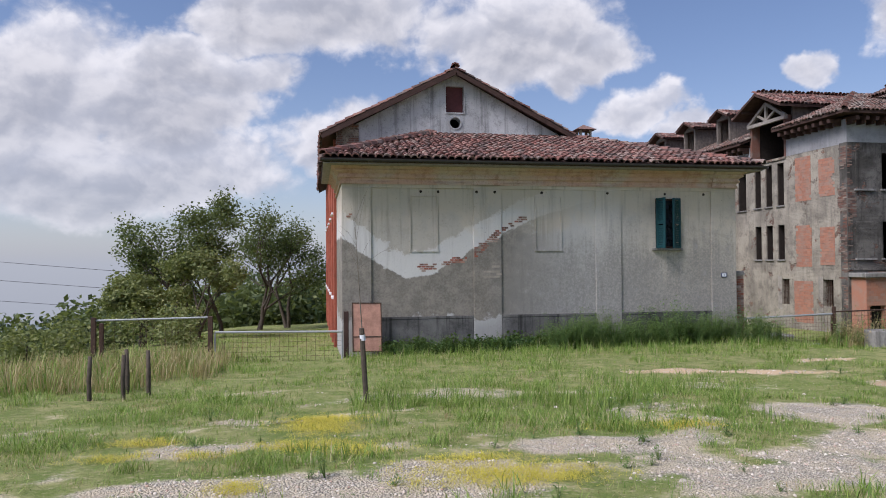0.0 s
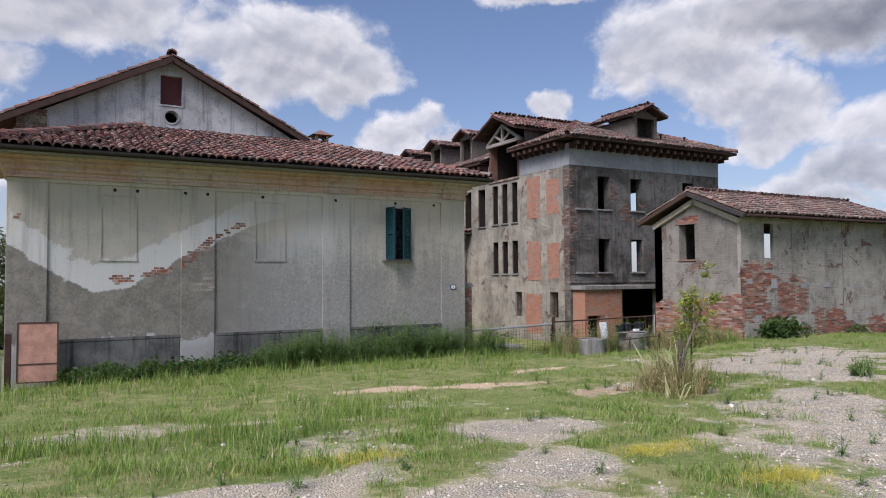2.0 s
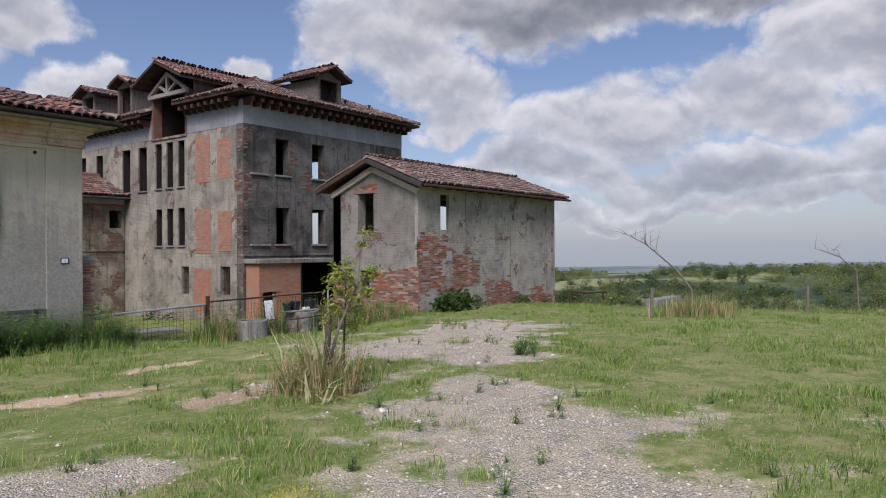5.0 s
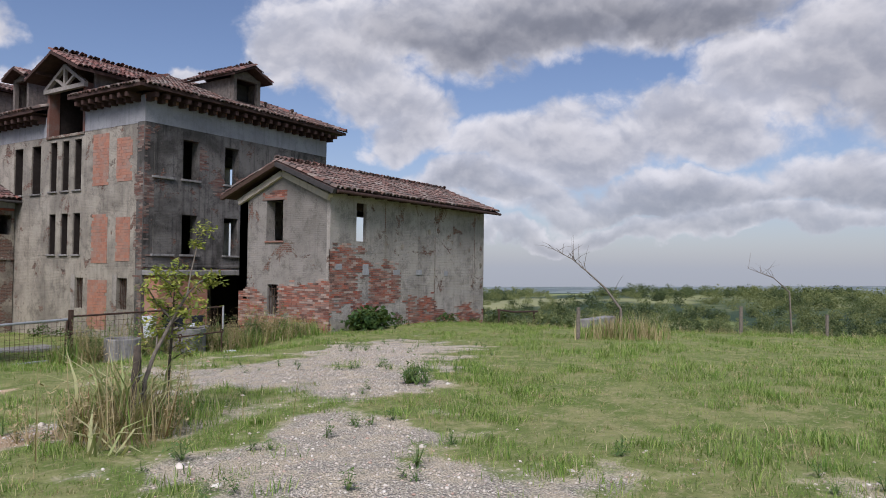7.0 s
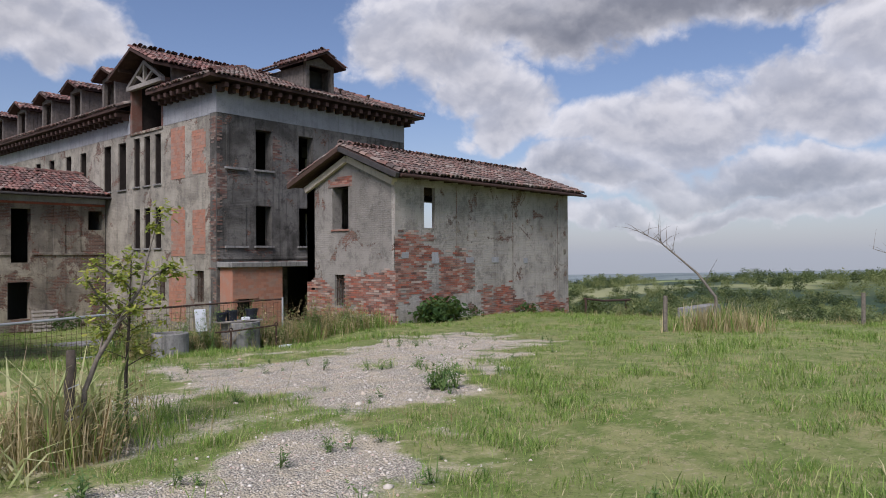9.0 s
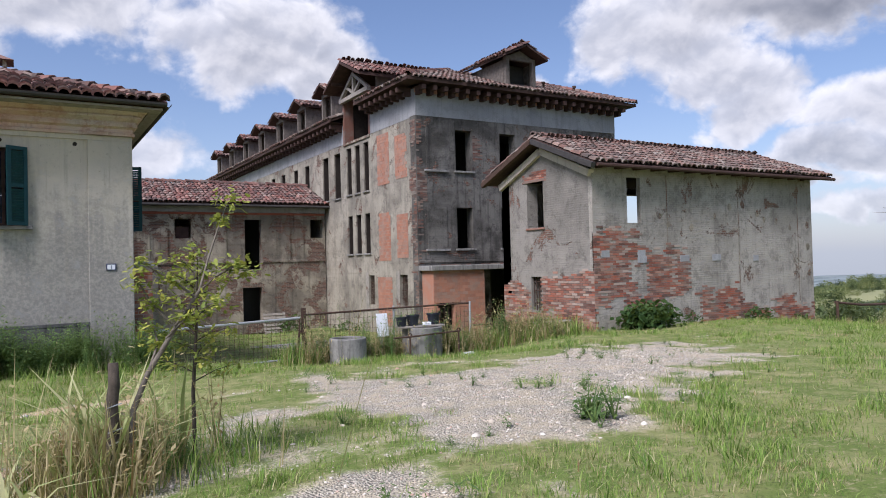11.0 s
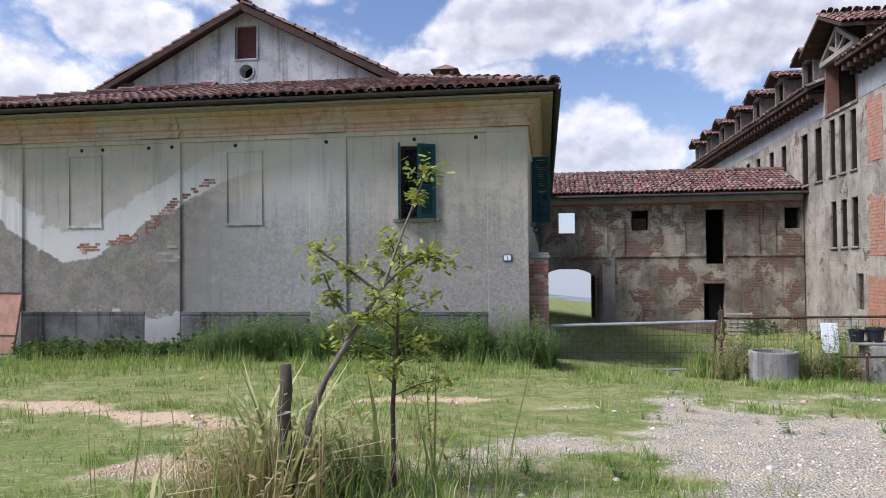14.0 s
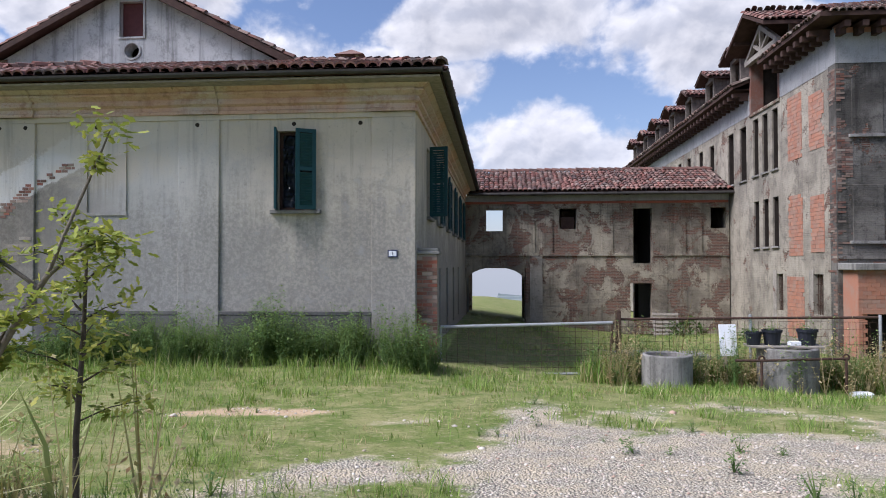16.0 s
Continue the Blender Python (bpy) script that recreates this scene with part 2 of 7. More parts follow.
        cov = n.math("ADD", n.math("MULTIPLY", n.noise(p, 0.9, 8, 0.68, 0.6), 0.8), n.math("MULTIPLY", fine, 0.2))
        if edge:
            cov = n.math("ADD", cov, n.math("MULTIPLY", n.step(z, edge[0] + edge[1], edge[0] - edge[1]), edge[2]))
        gone = n.step(cov, 0.60 - 0.16 * brick, 0.615 - 0.16 * brick)
        col = n.mix(gone, col, worn)
        height = n.math("ADD", n.math("MULTIPLY", n.math("SUBTRACT", 1.0, gone), 1.5), n.math("ADD", height, n.math("MULTIPLY", wall.outputs[1], -0.6)))
    n.put(b.inputs["Base Color"], col)
    bumped(n, b, n.math("ADD", height, n.math("MULTIPLY", grit, 0.35)), 0.8, 0.025)
    return m


PLASTER_A = plaster("villa_plaster", (0.57, 0.515, 0.425), (0.48, 0.435, 0.36), (0.31, 0.28, 0.235), streak=0.28, low=(-0.3, 0.35, 0.35),
                    stain=[(1.4, 2.3), (2.4, 1.5), (3.3, 1.0), (4.1, 1.1), (5.4, 1.85), (6.3, 2.3), (7.3, 2.8), (8.6, 3.2), (9.4, 3.4), (10.4, 3.75), (11.5, 3.9), (14.2, 3.9)])
PLASTER_DADO = plaster("damp_plinth", (0.17, 0.165, 0.155), (0.085, 0.083, 0.08), (0.05, 0.049, 0.047), streak=0.7, seed=3.0)
PLASTER_GABLE = plaster("gable_plaster", (0.55, 0.55, 0.545), (0.43, 0.43, 0.425), (0.21, 0.21, 0.205), streak=0.5, seed=9.0)
CORNICE = plaster("cornice_plaster", (0.54, 0.455, 0.375), (0.58, 0.39, 0.29), (0.38, 0.21, 0.15), streak=0.3, seed=5.0)
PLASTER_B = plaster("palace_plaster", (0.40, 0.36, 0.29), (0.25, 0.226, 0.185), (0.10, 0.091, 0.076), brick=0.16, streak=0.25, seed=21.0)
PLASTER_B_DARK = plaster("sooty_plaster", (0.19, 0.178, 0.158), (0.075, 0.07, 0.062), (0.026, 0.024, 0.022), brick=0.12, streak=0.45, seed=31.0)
CEMENT_BAND = plaster("cement_band", (0.36, 0.36, 0.36), (0.30, 0.30, 0.30), (0.22, 0.22, 0.22), streak=0.25, seed=13.0)
PLASTER_C = plaster("barn_plaster", (0.41, 0.375, 0.325), (0.31, 0.284, 0.245), (0.15, 0.137, 0.118), brick=0.18, streak=0.22, seed=41.0)
PLASTER_C_ROUGH = plaster("rough_barn_plaster", (0.30, 0.275, 0.24), (0.215, 0.198, 0.172), (0.105, 0.097, 0.085), brick=0.14, streak=0.15, seed=47.0)
PLASTER_D = plaster("link_plaster", (0.42, 0.37, 0.285), (0.215, 0.186, 0.148), (0.07, 0.061, 0.05), brick=0.55, streak=0.35, seed=57.0)
RED_WALL = plaster("red_render", (0.40, 0.13, 0.085), (0.32, 0.10, 0.065), (0.22, 0.075, 0.05), streak=0.4, seed=2.0)
TILE = pieces("roof_tile", [(0.14, 0.062, 0.05), (0.24, 0.10, 0.078), (0.085, 0.055, 0.05), (0.33, 0.18, 0.145), (0.17, 0.075, 0.06), (0.30, 0.22, 0.185), (0.11, 0.06, 0.05)], dirt=(0.065, 0.055, 0.05), dirt_amount=0.7)
TILE_NEW = pieces("newer_roof_tile", [(0.40, 0.14, 0.08), (0.34, 0.12, 0.08), (0.44, 0.19, 0.12)], dirt_amount=0.35)
BRICK = pieces("brick", [(0.25, 0.08, 0.05), (0.35, 0.12, 0.075), (0.10, 0.052, 0.042), (0.40, 0.22, 0.16), (0.19, 0.08, 0.058), (0.42, 0.33, 0.27), (0.13, 0.065, 0.05), (0.33, 0.10, 0.06)], dirt=(0.26, 0.22, 0.18), dirt_amount=0.32)
BRICK_OLD = pieces("sooty_brick", [(0.14, 0.065, 0.048), (0.20, 0.09, 0.062), (0.07, 0.05, 0.042), (0.26, 0.17, 0.13), (0.11, 0.06, 0.048), (0.30, 0.25, 0.20)], dirt=(0.17, 0.155, 0.135), dirt_amount=0.55)
BLOCK = pieces("hollow_block", [(0.38, 0.165, 0.105), (0.42, 0.20, 0.13), (0.33, 0.15, 0.10), (0.36, 0.22, 0.165)], dirt=(0.30, 0.24, 0.19), dirt_amount=0.5)
MORTAR = plain("mortar", (0.30, 0.265, 0.22), 0.95, vary=0.3, scale=8)
# near-black for reveals, loggia and vent holes: shade put into the colour
OPENING_SHADE = plain("opening_shade", (0.028, 0.021, 0.017), 0.9, vary=0.4, scale=6)
TILE_OLD = pieces("lichened_roof_tile", [(0.15, 0.085, 0.066), (0.22, 0.115, 0.088), (0.09, 0.066, 0.057), (0.30, 0.20, 0.16), (0.17, 0.095, 0.075), (0.29, 0.24, 0.20), (0.12, 0.075, 0.062)], dirt=(0.075, 0.066, 0.058), dirt_amount=0.7)
TIMBER = plain("old_timber", (0.058, 0.032, 0.025), 0.85, vary=0.4, scale=5)
DORMER_WOOD = plain("dark_grey_boards", (0.135, 0.115, 0.098), 0.9, vary=0.45, scale=6)
TIMBER_GREY = plain("grey_timber", (0.28, 0.25, 0.215), 0.85, vary=0.35, scale=7)
SHUTTER = plain("green_paint", (0.008, 0.050, 0.058), 0.55, vary=0.25, scale=9)
GUTTER = plain("gutter_metal", (0.055, 0.05, 0.047), 0.7, 0.1, vary=0.35)
STEEL = plain("galvanised_steel", (0.36, 0.37, 0.37), 0.5, 0.15, vary=0.2)
RUST = plain("rusty_iron", (0.085, 0.052, 0.038), 0.8, 0.3, vary=0.45, scale=12)
PINK = plain("pink_sheet", (0.40, 0.215, 0.155), 0.7, vary=0.38, scale=5)
CONCRETE = plaster("concrete", (0.29, 0.28, 0.26), (0.21, 0.20, 0.185), (0.12, 0.115, 0.105), streak=0.6, seed=71.0)
# near-black for rooms behind openings, their shade put into the colour
DARK = plain("interior_shade", (0.045, 0.042, 0.038), 0.95)
MAROON = plain("maroon_board", (0.10, 0.032, 0.032), 0.75, vary=0.2)
WHITE = plain("white_enamel", (0.75, 0.76, 0.78), 0.4, vary=0.05)
BLUE = plain("dark_blue_paint", (0.02, 0.03, 0.10), 0.4, vary=0.1)
SOIL = plain("soil", (0.2, 0.15, 0.1), 0.95)


# ---- building helpers ----
def part(name, bm, mat, parent=None, label="", smooth=False, kind=""):
    """Links a bmesh in world coordinates as one mesh, under its thing."""
    mesh = bpy.data.meshes.new(name)
    if parent is not None:
        bmesh.ops.translate(bm, verts=bm.verts, vec=-base_of(parent))
    bm.normal_update()
    bm.to_mesh(mesh)
    bm.free()
    if smooth:
        mesh.polygons.foreach_set("use_smooth", [True] * len(mesh.polygons))
    mesh.materials.append(mat)
    ob = new(name, mesh)
    if parent is not None:
        ob.parent = parent
    return tagged(ob, label, kind=kind)


def base_of(ob):
    at = Vector(ob.location)
    while ob.parent is not None:
        ob = ob.parent
        at += Vector(ob.location)
    return at


def thing(name, at, label, category, group="", kind=""):
    ob = new(name)
    ob.location = at
    ob.empty_display_size = 0.2
    return tagged(ob, label, category, group, kind)


def box(bm, x0, x1, y0, y1, z0, z1, m=None):
    vs = [bm.verts.new((x, y, z)) for x in (x0, x1) for y in (y0, y1) for z in (z0, z1)]
    if m is not None:
        for v in vs:
            v.co = m @ v.co
    for f in ((0, 1, 3, 2), (4, 6, 7, 5), (0, 4, 5, 1), (2, 3, 7, 6), (0, 2, 6, 4), (1, 5, 7, 3)):
        bm.faces.new([vs[i] for i in f])
    return vs


def boxed(*dims, bevel=0.0, m=None):
    bm = bmesh.new()
    box(bm, *dims, m=m)
    bmesh.ops.recalc_face_normals(bm, faces=bm.faces)
    if bevel:
        bmesh.ops.bevel(bm, geom=bm.edges[:], offset=bevel, segments=1, affect="EDGES")
    return bm


def beam(bm, a, b, w, h=None, sides=4):
    """A straight bar from a to b, of square or round section."""
    a, b = Vector(a), Vector(b)
    h = h or w
    turn = (b - a).to_track_quat("Z", "Y").to_matrix()
    rings = []
    for p in (a, b):
        ring = []
        for k in range(sides):
            t = 2 * math.pi * (k + 0.5) / sides
            r = 0.7071 if sides == 4 else 0.5
            ring.append(bm.verts.new(p + turn @ Vector((w * r * math.cos(t), h * r * math.sin(t), 0))))
        rings.append(ring)
    for k in range(sides):
        bm.faces.new((rings[0][k], rings[0][(k + 1) % sides], rings[1][(k + 1) % sides], rings[1][k]))
    bm.faces.new(rings[0][::-1])
    bm.faces.new(rings[1])


def bars(*runs, sides=4):
    bm = bmesh.new()
    for a, b, w in runs:
        beam(bm, a, b, w, sides=sides)
    return bm


def wall_bm(axis, at, u0, u1, z0, z1, thick, holes=(), slope=None):
    """An upright wall with its outer face in the plane axis = at and its thickness behind it (towards +axis); holes go right through.
    slope: the peak (u, z) of a gable that tops it."""
    us = sorted({u0, u1, *[h[0] for h in holes], *[h[1] for h in holes]})
    zs = sorted({z0, z1, *[h[2] for h in holes], *[h[3] for h in holes]})
    us, zs = [u for u in us if u0 <= u <= u1], [z for z in zs if z0 <= z <= z1]
    bm = bmesh.new()
    grid = {}

    def v(u, d, z):
        key = (round(u, 4), round(d, 4), round(z, 4))
        if key not in grid:
            grid[key] = bm.verts.new((u, at + d, z) if axis == "y" else (at + d, u, z))
        return grid[key]

    def solid(i, j):
        if not (0 <= i < len(us) - 1 and 0 <= j < len(zs) - 1):
            return False
        u, z = (us[i] + us[i + 1]) / 2, (zs[j] + zs[j + 1]) / 2
        return not any(h[0] < u < h[1] and h[2] < z < h[3] for h in holes)

    for i in range(len(us) - 1):
        for j in range(len(zs) - 1):
            if not solid(i, j):
                continue
            a, b, c, d = us[i], us[i + 1], zs[j], zs[j + 1]
            for q in (0, thick):
                bm.faces.new((v(a, q, c), v(b, q, c), v(b, q, d), v(a, q, d)))
            for di, dj, e in ((-1, 0, ((a, c), (a, d))), (1, 0, ((b, c), (b, d))), (0, -1, ((a, c), (b, c))), (0, 1, ((a, d), (b, d)))):
                if not solid(i + di, j + dj):
                    (p, r), (s, t) = e
                    bm.faces.new((v(p, 0, r), v(p, thick, r), v(s, thick, t), v(s, 0, t)))
    if slope:
        pu, pz = slope
        bm2 = [(u0, z1), (u1, z1), (pu, pz)]
        f = [bm.verts.new((u, at, z) if axis == "y" else (at, u, z)) for u, z in bm2]
        g = [bm.verts.new((u, at + thick, z) if axis == "y" else (at + thick, u, z)) for u, z in bm2]
        bm.faces.new(f)
        bm.faces.new(g[::-1])
        for k in (1, 2):
            bm.faces.new((f[k], f[(k + 1) % 3], g[(k + 1) % 3], g[k]))
    bmesh.ops.recalc_face_normals(bm, faces=bm.faces)
    return bm


def slab_bm(corners, thick):
    """A sloping plate over these corners, thick measured straight down."""
    bm = bmesh.new()
    top = [bm.verts.new(c) for c in corners]
    low = [bm.verts.new(Vector(c) - Vector((0, 0, thick))) for c in corners]
    bm.faces.new(top)
    bm.faces.new(low[::-1])
    for k in range(len(top)):
        j = (k + 1) % len(top)
        bm.faces.new((top[k], low[k], low[j], top[j]))
    bmesh.ops.recalc_face_normals(bm, faces=bm.faces)
    return bm


def inside(poly, p):
    hit = False
    for (ax, ay), (bx, by) in zip(poly, poly[1:] + poly[:1]):
        if (ay > p[1]) != (by > p[1]) and p[0] < (bx - ax) * (p[1] - ay) / (by - ay) + ax:
            hit = not hit
    return hit


def tile_shape(width, length, segs=4):
    """One barrel tile, lying along +y with its hump up: a tapered half pipe with thickness at its mouth."""
    verts, faces = [], []
    for row, (y, r) in enumerate(((0.0, width * 0.56), (length, width * 0.43))):
        for k in range(segs + 1):
            t = math.pi * k / segs
            verts.append((-r * math.cos(t), y, r * 0.85 * math.sin(t) + (0.022 if row == 0 else 0.0)))
    for k in range(segs + 1):
        t = math.pi * k / segs
        r = width * 0.44
        verts.append((-r * math.cos(t), 0.0, r * 0.8 * math.sin(t) + 0.01))
    for k in range(segs):
        faces.append((k, k + 1, segs + 2 + k, segs + 1 + k))
        faces.append((k + 1, k, 2 * segs + 2 + k, 2 * segs + 3 + k))
    return verts, faces


def joined(name, chunks, mat, parent, label="", kind="stuff", smooth=False):
    """One mesh out of many lists of (verts, faces)."""
    verts, faces, off = [], [], 0
    for vs, fs in chunks:
        verts.extend(vs)
        faces.extend(tuple(i + off for i in f) for f in fs)
        off += len(vs)
    at = base_of(parent) if parent is not None else Vector((0, 0, 0))
    mesh = bpy.data.meshes.new(name)
    mesh.from_pydata([(v[0] - at[0], v[1] - at[1], v[2] - at[2]) for v in verts], [], faces)
    if smooth:
        mesh.polygons.foreach_set("use_smooth", [True] * len(mesh.polygons))
    mesh.materials.append(mat)
    ob = new(name, mesh)
    if parent is not None:
        ob.parent = parent
    return tagged(ob, label, kind=kind)


LATE = []  # single pieces, linked at the very end


def tiled(roof, corners, mat, width=0.21, course=0.34, singles=0, seed=1, jitter=0.018):
    """Barrel tiles over a sloping polygon whose first two corners are the eave, from the one end to the other."""
    rng = random.Random(seed)
    o = Vector(corners[0])
    u = (Vector(corners[1]) - o).normalized()
    nrm = Vector((0, 0, 0))
    for k in range(1, len(corners) - 1):
        nrm += (Vector(corners[k]) - o).cross(Vector(corners[k + 1]) - o)
    nrm.normalize()
    if nrm.z < 0:
        nrm = -nrm
    vdir = nrm.cross(u)
    if vdir.z < 0:
        vdir = -vdir
    poly = [((Vector(c) - o).dot(u), (Vector(c) - o).dot(vdir)) for c in corners]
    umin, umax = min(p[0] for p in poly), max(p[0] for p in poly)
    vmax = max(p[1] for p in poly)
    shape, faces = tile_shape(width, course * 1.25)
    chunks, lone = [], []
    for j in range(int(vmax / course) + 1):
        for i in range(int((umax - umin) / width) + 1):
            pu, pv = umin + (i + 0.5) * width, j * course - 0.07
            if not inside(poly, (pu, max(pv, 0) + course * 0.4)):
                continue
            yaw = rng.gauss(0, 0.05)
            wav = 0.03 * noise.noise(Vector((pu * 0.5, pv * 0.5, seed)))
            c = o + u * (pu + rng.gauss(0, jitter)) + vdir * (pv + rng.gauss(0, jitter * 1.4)) + nrm * (0.015 + wav + rng.random() * 0.012)
            ax, ay = u * math.cos(yaw) + vdir * math.sin(yaw), vdir * math.cos(yaw) - u * math.sin(yaw)
            if len(lone) < singles and j < 5:
                lone.append(Matrix(((ax.x, ay.x, nrm.x, c.x), (ax.y, ay.y, nrm.y, c.y), (ax.z, ay.z, nrm.z, c.z), (0, 0, 0, 1))))
            else:
                chunks.append(([c + ax * v[0] + ay * v[1] + nrm * v[2] for v in shape], faces))
    if chunks:
        joined("tiles", chunks, mat, roof, kind="stuff", smooth=False)
    if lone:
        LATE.append(("tile", shape, faces, mat, roof, lone))


def roof_plane(house, corners, mat=None, thick=0.12, singles=0, seed=1, tiles=True, under=None, width=0.21, course=0.34):
    roof = part("roof", slab_bm(corners, thick), under or TIMBER, house, "weathered red barrel tiles on dark timber")
    if tiles:
        tiled(roof, corners, mat or TILE, singles=singles, seed=seed, width=width, course=course)
    return roof


def ridge_tiles(house, a, b, mat, seed=1):
    rng = random.Random(seed)
    a, b = Vector(a), Vector(b)
    d = (b - a).normalized()
    side = d.cross(Vector((0, 0, 1))).normalized()
    nrm = side.cross(d)
    shape, faces = tile_shape(0.3, 0.48)
    chunks = []
    for k in range(int((b - a).length / 0.4)):
        c = a + d * (k * 0.4) + nrm * (0.03 + rng.random() * 0.02) + side * rng.gauss(0, 0.015)
        chunks.append(([c + side * v[0] + d * v[1] + nrm * v[2] for v in shape], faces))
    joined("ridge_tiles", chunks, mat, house, kind="stuff")


def ground_z(x, y):
    """The lie of the land: it falls towards the houses, drops into the yard, and away over the brow on both sides."""
    s = min(1, max(0, x / 11.0))
    s = s * s * (3 - 2 * s)
    z = (1 - s) * (-0.058 * y) + s * (-0.5 - 0.026 * y)

    def sm(v, a, b):
        q = min(1, max(0, (v - a) / (b - a)))
        return q * q * (3 - 2 * q)

    z -= 0.22 * sm(x, 14, 27) * sm(y, 12, 22) + 0.3 * sm(x, 19, 32) * (1 - sm(y, 13, 21)) + 1.2 * sm(x, 31, 47) * (1 - sm(y, 19, 30))
    z -= 0.65 * sm(x, 14, 26) * sm(y, 22, 32) + 0.28 * sm(x, 13.5, 17.5) * sm(y, 17.5, 21.3) * (1 - sm(x, 22, 26))
    if y < -5:
        z = z + 0.05 * (y + 5) * (1 - s)
    # brow to the west and to the east, then the plain far below
    z -= 1.2 * sm(-x, 4, 14) + 14 * sm(-x, 10, 60) + 50 * sm(-x, 50, 400)
    ex = x + 0.15 * y
    ridge = sm(x - 1.5 * y, -170, 70)
    z -= 1.0 * sm(ex, 40, 55) + 15 * sm(ex, 46, 120) + (1 - ridge) * 25 * sm(ex, 110, 420) - ridge * 8.5 * sm(ex, 140, 340) + 50 * sm(ex, 420, 1000)
    far = sm(y, 90, 400)
    z -= (1 - sm(-x, 50, 400)) * (1 - sm(ex, 100, 400)) * 40 * far
    z += 0.05 * noise.noise(Vector((x * 0.35, y * 0.35, 0))) + 0.02 * noise.noise(Vector((x * 1.7, y * 1.7, 3)))
    return z


# ---- ground ----
def spread(lo, hi, step, far, grow=1.13):
    """Even steps between lo and hi, then ever longer ones out to far."""
    mid = list(np.arange(lo, hi + step / 2, step))
    out, s, a, b = [], step, lo, hi
    left, right = [], []
    while a > -far:
        s *= grow
        a -= s
        left.append(a)
    s = step
    while b < far:
        s *= grow
        b += s
        right.append(b)
    return left[::-1] + mid + right


# bare gravel: middle, radii, turn in degrees
GRAVEL = [(17.6, 13.8, 3.0, 2.5, 25), (21.5, 15.2, 4.2, 2.0, 22), (16.6, 11.6, 1.5, 1.0, 20), (13.6, 9.6, 1.6, 1.0, 35), (11.6, 8.0, 2.4, 1.25, 38), (9.6, 5.6, 2.4, 1.1, 38), (7.3, 4.2, 2.6, 1.0, 30), (3.5, 2.5, 2.2, 1.0, 20),
          (8.1, 10.3, 1.0, 1.1, 50), (5.2, 7.2, 1.6, 0.9, 10), (3.8, 8.8, 1.5, 0.45, 5), (2.2, 7.6, 1.2, 0.5, 5), (0.2, 7.4, 1.4, 0.5, -10), (-0.7, 9.2, 0.7, 0.35, 0), (7.0, 8.4, 1.1, 0.5, 20), (12.0, 12.6, 1.0, 0.4, 10)]
EARTH = [(8.2, 15.3, 1.0, 0.35, 0), (10.2, 14.7, 1.2, 0.4, -20), (11.7, 12.6, 0.8, 0.35, 0), (12.9, 16.6, 0.9, 0.35, 0)]


def blob(x, y, blobs, ragged=0.75):
    best = 0.0
    wob = ragged * (noise.noise(Vector((x * 0.9, y * 0.9, 7))) + 0.6 * noise.noise(Vector((x * 2.7, y * 2.7, 11))))
    for cx, cy, rx, ry, turn in blobs:
        a = radians(turn)
        dx, dy = x - cx, y - cy
        u, v = dx * math.cos(a) + dy * math.sin(a), dy * math.cos(a) - dx * math.sin(a)
        best = max(best, 1.35 - math.hypot(u / rx, v / ry) * 0.9 + wob)
    return min(1.0, max(0.0, (best - 0.2) * 1.5))


def worn(x, y):
    """Gravel and thin turf mixed together on the trodden ground before the houses."""
    if not (-4 < x < 16 and 2 < y < 16):
        return 0.0
    zone = min(1.0, (x + 4) / 2, (16 - x) / 3, (16 - y) / 4)
    n = noise.noise(Vector((x * 0.45, y * 0.8, 51))) + 0.55 * noise.noise(Vector((x * 1.5, y * 2.2, 52)))
    return max(0.0, min(0.75, (n - 0.02) * 1.5)) * zone


